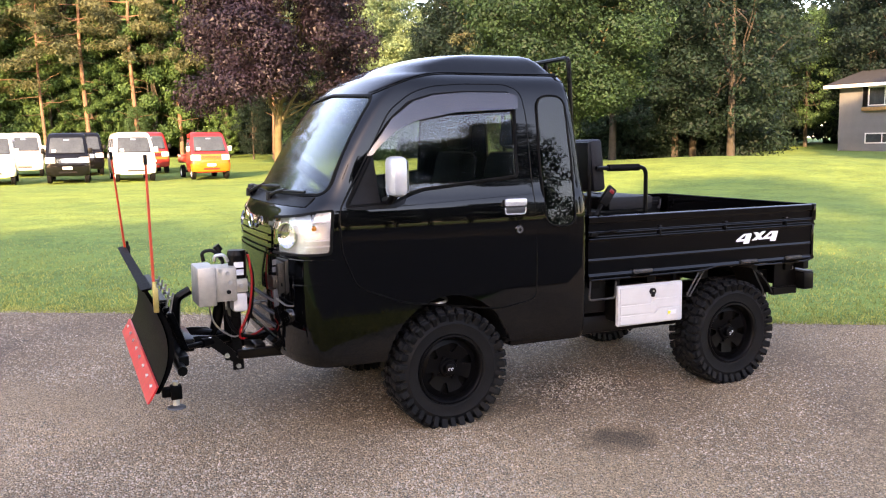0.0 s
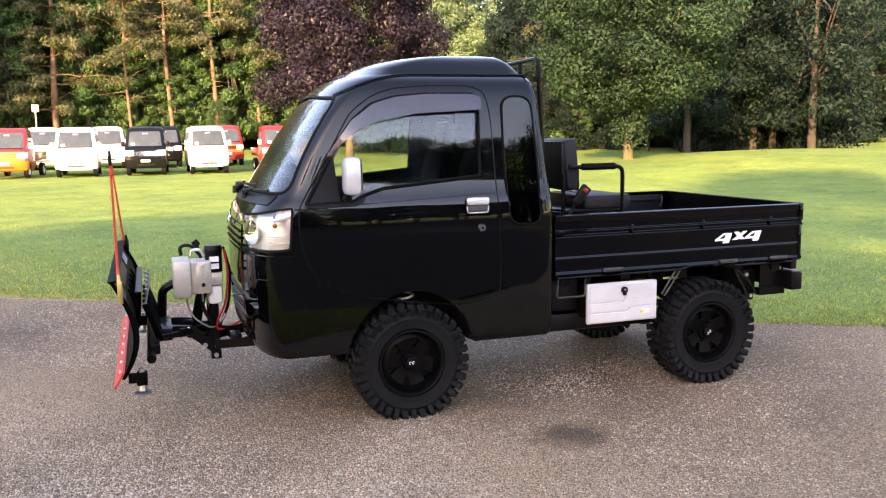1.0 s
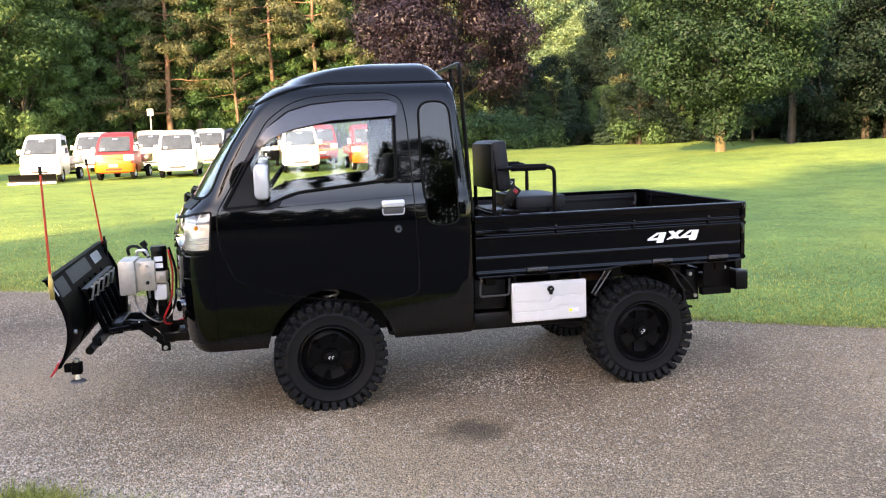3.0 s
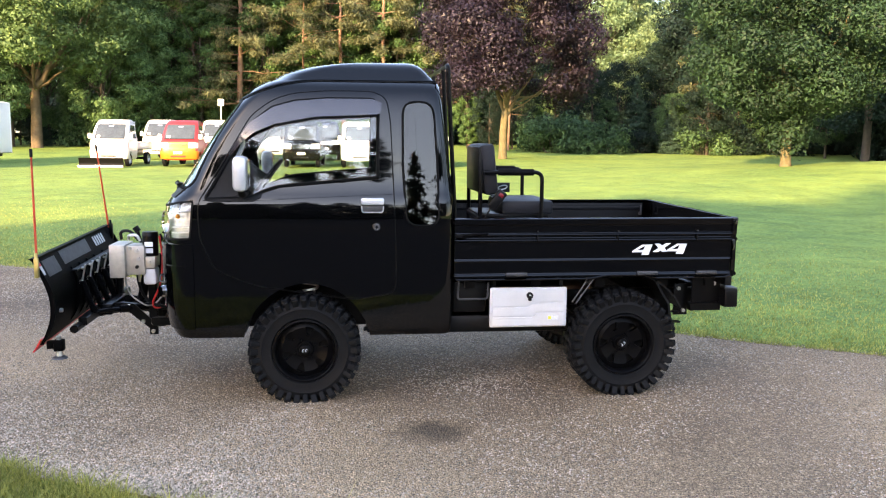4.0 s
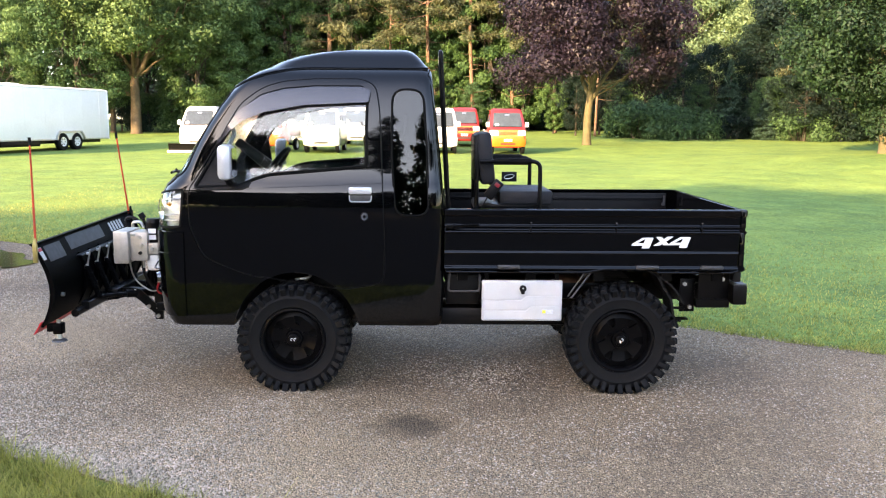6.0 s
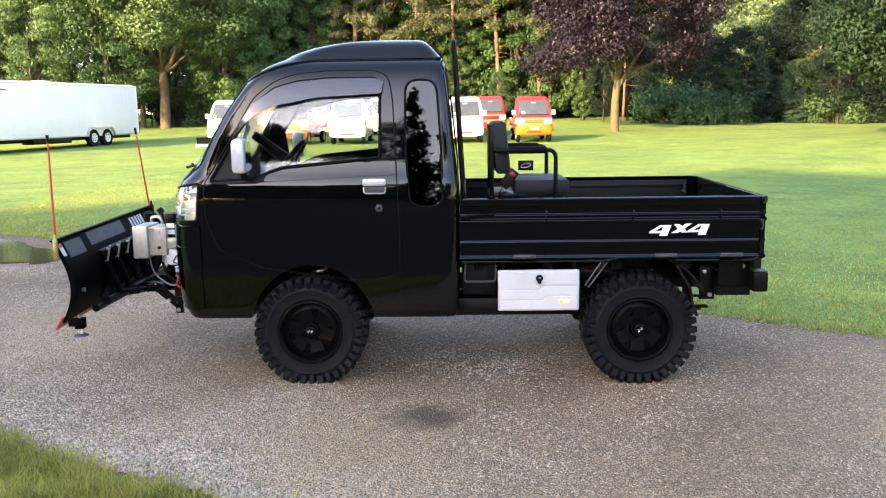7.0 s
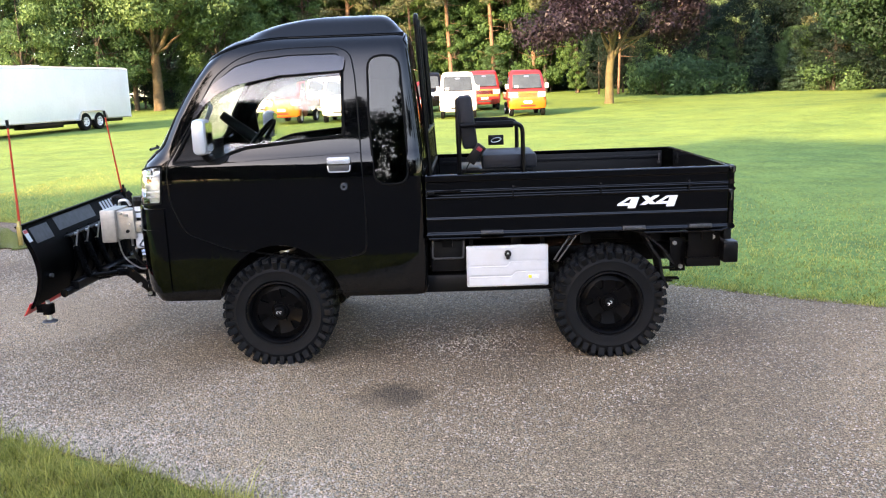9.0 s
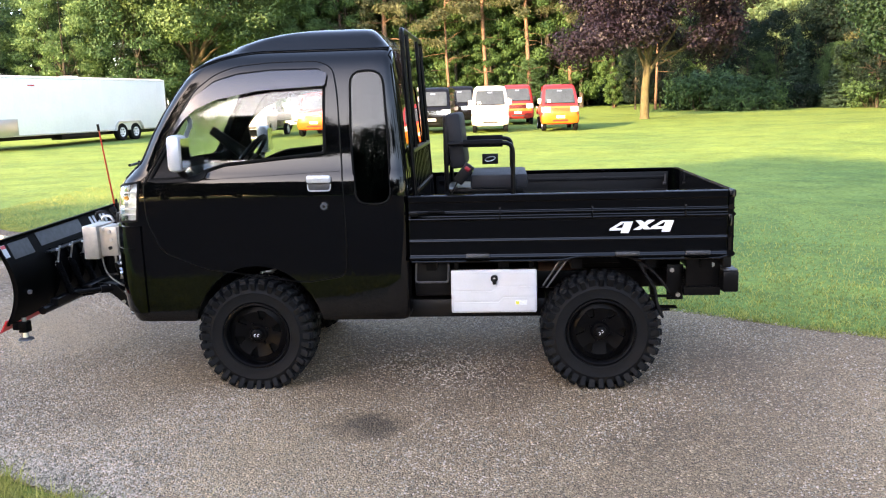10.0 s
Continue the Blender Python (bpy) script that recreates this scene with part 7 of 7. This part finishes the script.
for i in range(26):
    a = radians(-40 + 100 * (i + 0.5) / 26)
    r = 72 + random.uniform(-3, 3)
    if 43 < math.degrees(a) < 57:
        continue
    plant("s3", r * math.sin(a), -4 + r * math.cos(a), random.uniform(1.3, 1.8))

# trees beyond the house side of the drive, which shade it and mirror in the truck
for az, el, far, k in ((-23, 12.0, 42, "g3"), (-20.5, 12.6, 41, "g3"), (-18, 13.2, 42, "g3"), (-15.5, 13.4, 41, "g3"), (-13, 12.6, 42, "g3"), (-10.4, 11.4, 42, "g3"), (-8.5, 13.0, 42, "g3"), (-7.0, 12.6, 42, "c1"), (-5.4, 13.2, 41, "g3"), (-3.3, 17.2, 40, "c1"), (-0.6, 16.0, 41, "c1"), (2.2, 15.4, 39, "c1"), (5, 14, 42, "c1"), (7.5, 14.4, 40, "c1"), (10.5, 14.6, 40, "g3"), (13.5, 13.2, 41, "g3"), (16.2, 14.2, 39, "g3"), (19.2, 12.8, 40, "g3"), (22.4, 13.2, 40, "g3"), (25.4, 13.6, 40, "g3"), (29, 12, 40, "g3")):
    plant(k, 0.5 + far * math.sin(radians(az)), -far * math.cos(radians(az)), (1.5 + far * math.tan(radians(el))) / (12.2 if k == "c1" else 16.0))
for k in range(7):
    q = 14 - 2.9 * k
    tall = 11.6 + (14 - q) * 0.40
    plant("g1" if k % 2 else "g3", -19 - 0.8 * q, -25 + 0.6 * q, tall / 15.0)
    plant("g3" if k % 2 else "g1", -24 - 0.8 * (q + 1.4), -31 + 0.6 * (q + 1.4), (tall + 1.2) / 15.0)
for x, y, k, s in ((-33, -12, "g1", 0.75), (-38, -8, "g3", 0.8), (-44, -4, "g1", 0.85), (-50, 2, "g3", 0.9), (-6, -68, "g1", 0.5), (-14, -33.5, "g3", 0.72), (-18, -31, "g3", 0.75), (-10.6, -38, "g1", 0.5), (-5.5, -60, "g3", 0.56), (-8, -61, "g3", 0.60), (-10.5, -61, "g3", 0.88), (-13.4, -60, "c1", 1.30), (-15.5, -60, "g3", 0.95), (-18.5, -58, "g3", 0.98), (-21.5, -57, "g3", 0.82), (-24.5, -56, "g3", 0.85), (-19, -66, "g1", 0.7), (8, -60, "g1", 0.62), (10, -42, "g3", 0.68), (15, -40, "g1", 0.78), (20, -36, "g3", 0.85), (26, -34, "g1", 0.9), (32, -28, "g3", 0.95), (38, -20, "g1", 0.95), (44, -10, "g3", 1.0), (50, 0, "g1", 1.0), (56, 12, "g3", 1.0), (-1.6, -60, "s3", 1.6), (4, -58, "s3", 1.5), (-10, -60, "s3", 1.6)):
    plant(k, x, y, s)


# ---- loose stones and grass blades ----
def many(name, verts, faces, mat, label, category):
    me = bpy.data.meshes.new(name)
    me.from_pydata(verts, [], faces)
    me.materials.append(mat)
    return tagged(new(name, me), label, category, kind="stuff")


def pebbles(count):
    r = random.Random(5)
    V, F = [], []
    while len(F) < count * 4:
        x = r.uniform(-4.2, 4.8)
        hi, lo = edge_y(FAR_EDGE, x), edge_y(NEAR_EDGE, x)
        y = lo + (hi - lo) * r.random() ** 1.25
        if y < -3.2:
            continue
        if math.hypot((x - 0.7) / 0.27, (y + 0.53) / 0.22) < 0.7 + 0.4 * r.random():
            continue
        near = math.exp(-max(0, y - lo) / 0.3) if x < 0.6 else 0.0
        if r.random() > 0.24 + near + 0.55 * max(0, noise.noise(Vector((x * 0.9, y * 0.9, 2)))):
            continue
        s = r.uniform(0.0030, 0.0078) * (1 + 0.7 * near * r.random())
        n = len(V)
        z = height(x, y) + 0.003
        a = r.uniform(0, 6.28)
        for dx, dy, dz in ((1, 0, 0), (0, 0.8, 0), (-1, 0, 0), (0, -0.8, 0), (r.uniform(-0.5, 0.5), r.uniform(-0.4, 0.4), 0.85)):
            j = [1 + r.uniform(-0.3, 0.3) for _ in range(3)]
            px, py = dx * j[0] * s, dy * j[1] * s
            V.append((x + px * math.cos(a) - py * math.sin(a), y + px * math.sin(a) + py * math.cos(a), z + dz * j[2] * s))
        F += [(n + i, n + (i + 1) % 4, n + 4) for i in range(4)]
    return many("gravel_stones", V, F, M_PEBBLE, "loose grey and brown gravel stones", "gravel")


pebbles(130000)


def blades(name, count, where, tall, wide, seed, mat=None):
    r = random.Random(seed)
    V, F = [], []
    tries = 0
    while len(F) < count * 2 and tries < count * 12:
        tries += 1
        p = where(r)
        if p is None:
            continue
        x, y = p
        tuft = 0.75 + 0.6 * noise.noise(Vector((x * 5, y * 5, 1)))
        h = tall * r.uniform(0.4, 1.3) * tuft
        a, bend = r.uniform(0, 6.28), r.uniform(0.3, 1.5) * h
        cx, cy = math.cos(a), math.sin(a)
        b = a + 1.57 + r.uniform(-0.5, 0.5)
        wx, wy = math.cos(b) * wide * 0.5, math.sin(b) * wide * 0.5
        z = height(x, y) - 0.012
        n = len(V)
        V += [(x - wx, y - wy, z), (x + wx, y + wy, z), (x + cx * bend * 0.35 + wx * 0.8, y + cy * bend * 0.35 + wy * 0.8, z + h * 0.6), (x + cx * bend * 0.35 - wx * 0.8, y + cy * bend * 0.35 - wy * 0.8, z + h * 0.6), (x + cx * bend, y + cy * bend, z + h)]
        F += [(n, n + 1, n + 2, n + 3), (n + 3, n + 2, n + 4)]
    return many(name, V, F, mat or M_BLADE, "dry straw among the grass by the gravel" if mat else "green grass blades along the gravel", "grass")


def near_patch(r):
    x = r.gauss(-1.4, 1.7)
    lo = edge_y(NEAR_EDGE, x)
    y = lo + 0.22 - 2.4 * r.random() ** 1.5
    if y < -2.5 - 0.15 * r.random() or x > 1.3:
        return None
    return (x, y) if y < lo - 0.05 + 0.13 * noise.noise(Vector((x * 2.6, 7, 0))) + 0.06 * noise.noise(Vector((x * 9, 3, 0))) + 0.12 * r.random() ** 3 else None


def far_patch(r):
    x = r.uniform(-7.0, 8.5)
    hi = edge_y(FAR_EDGE, x)
    d = 9.0 * r.random() ** 1.7 - 0.06
    return (x, hi + d) if r.random() < (1 - d / 9.2) ** 1.5 else None


blades("grass_verge", 60000, near_patch, 0.085, 0.0042, 3)
blades("grass_tufts", 7000, near_patch, 0.13, 0.0045, 9)
blades("dry_grass", 9000, near_patch, 0.06, 0.0036, 12, M_STRAW)
blades("grass_lawn", 90000, far_patch, 0.030, 0.007, 4)
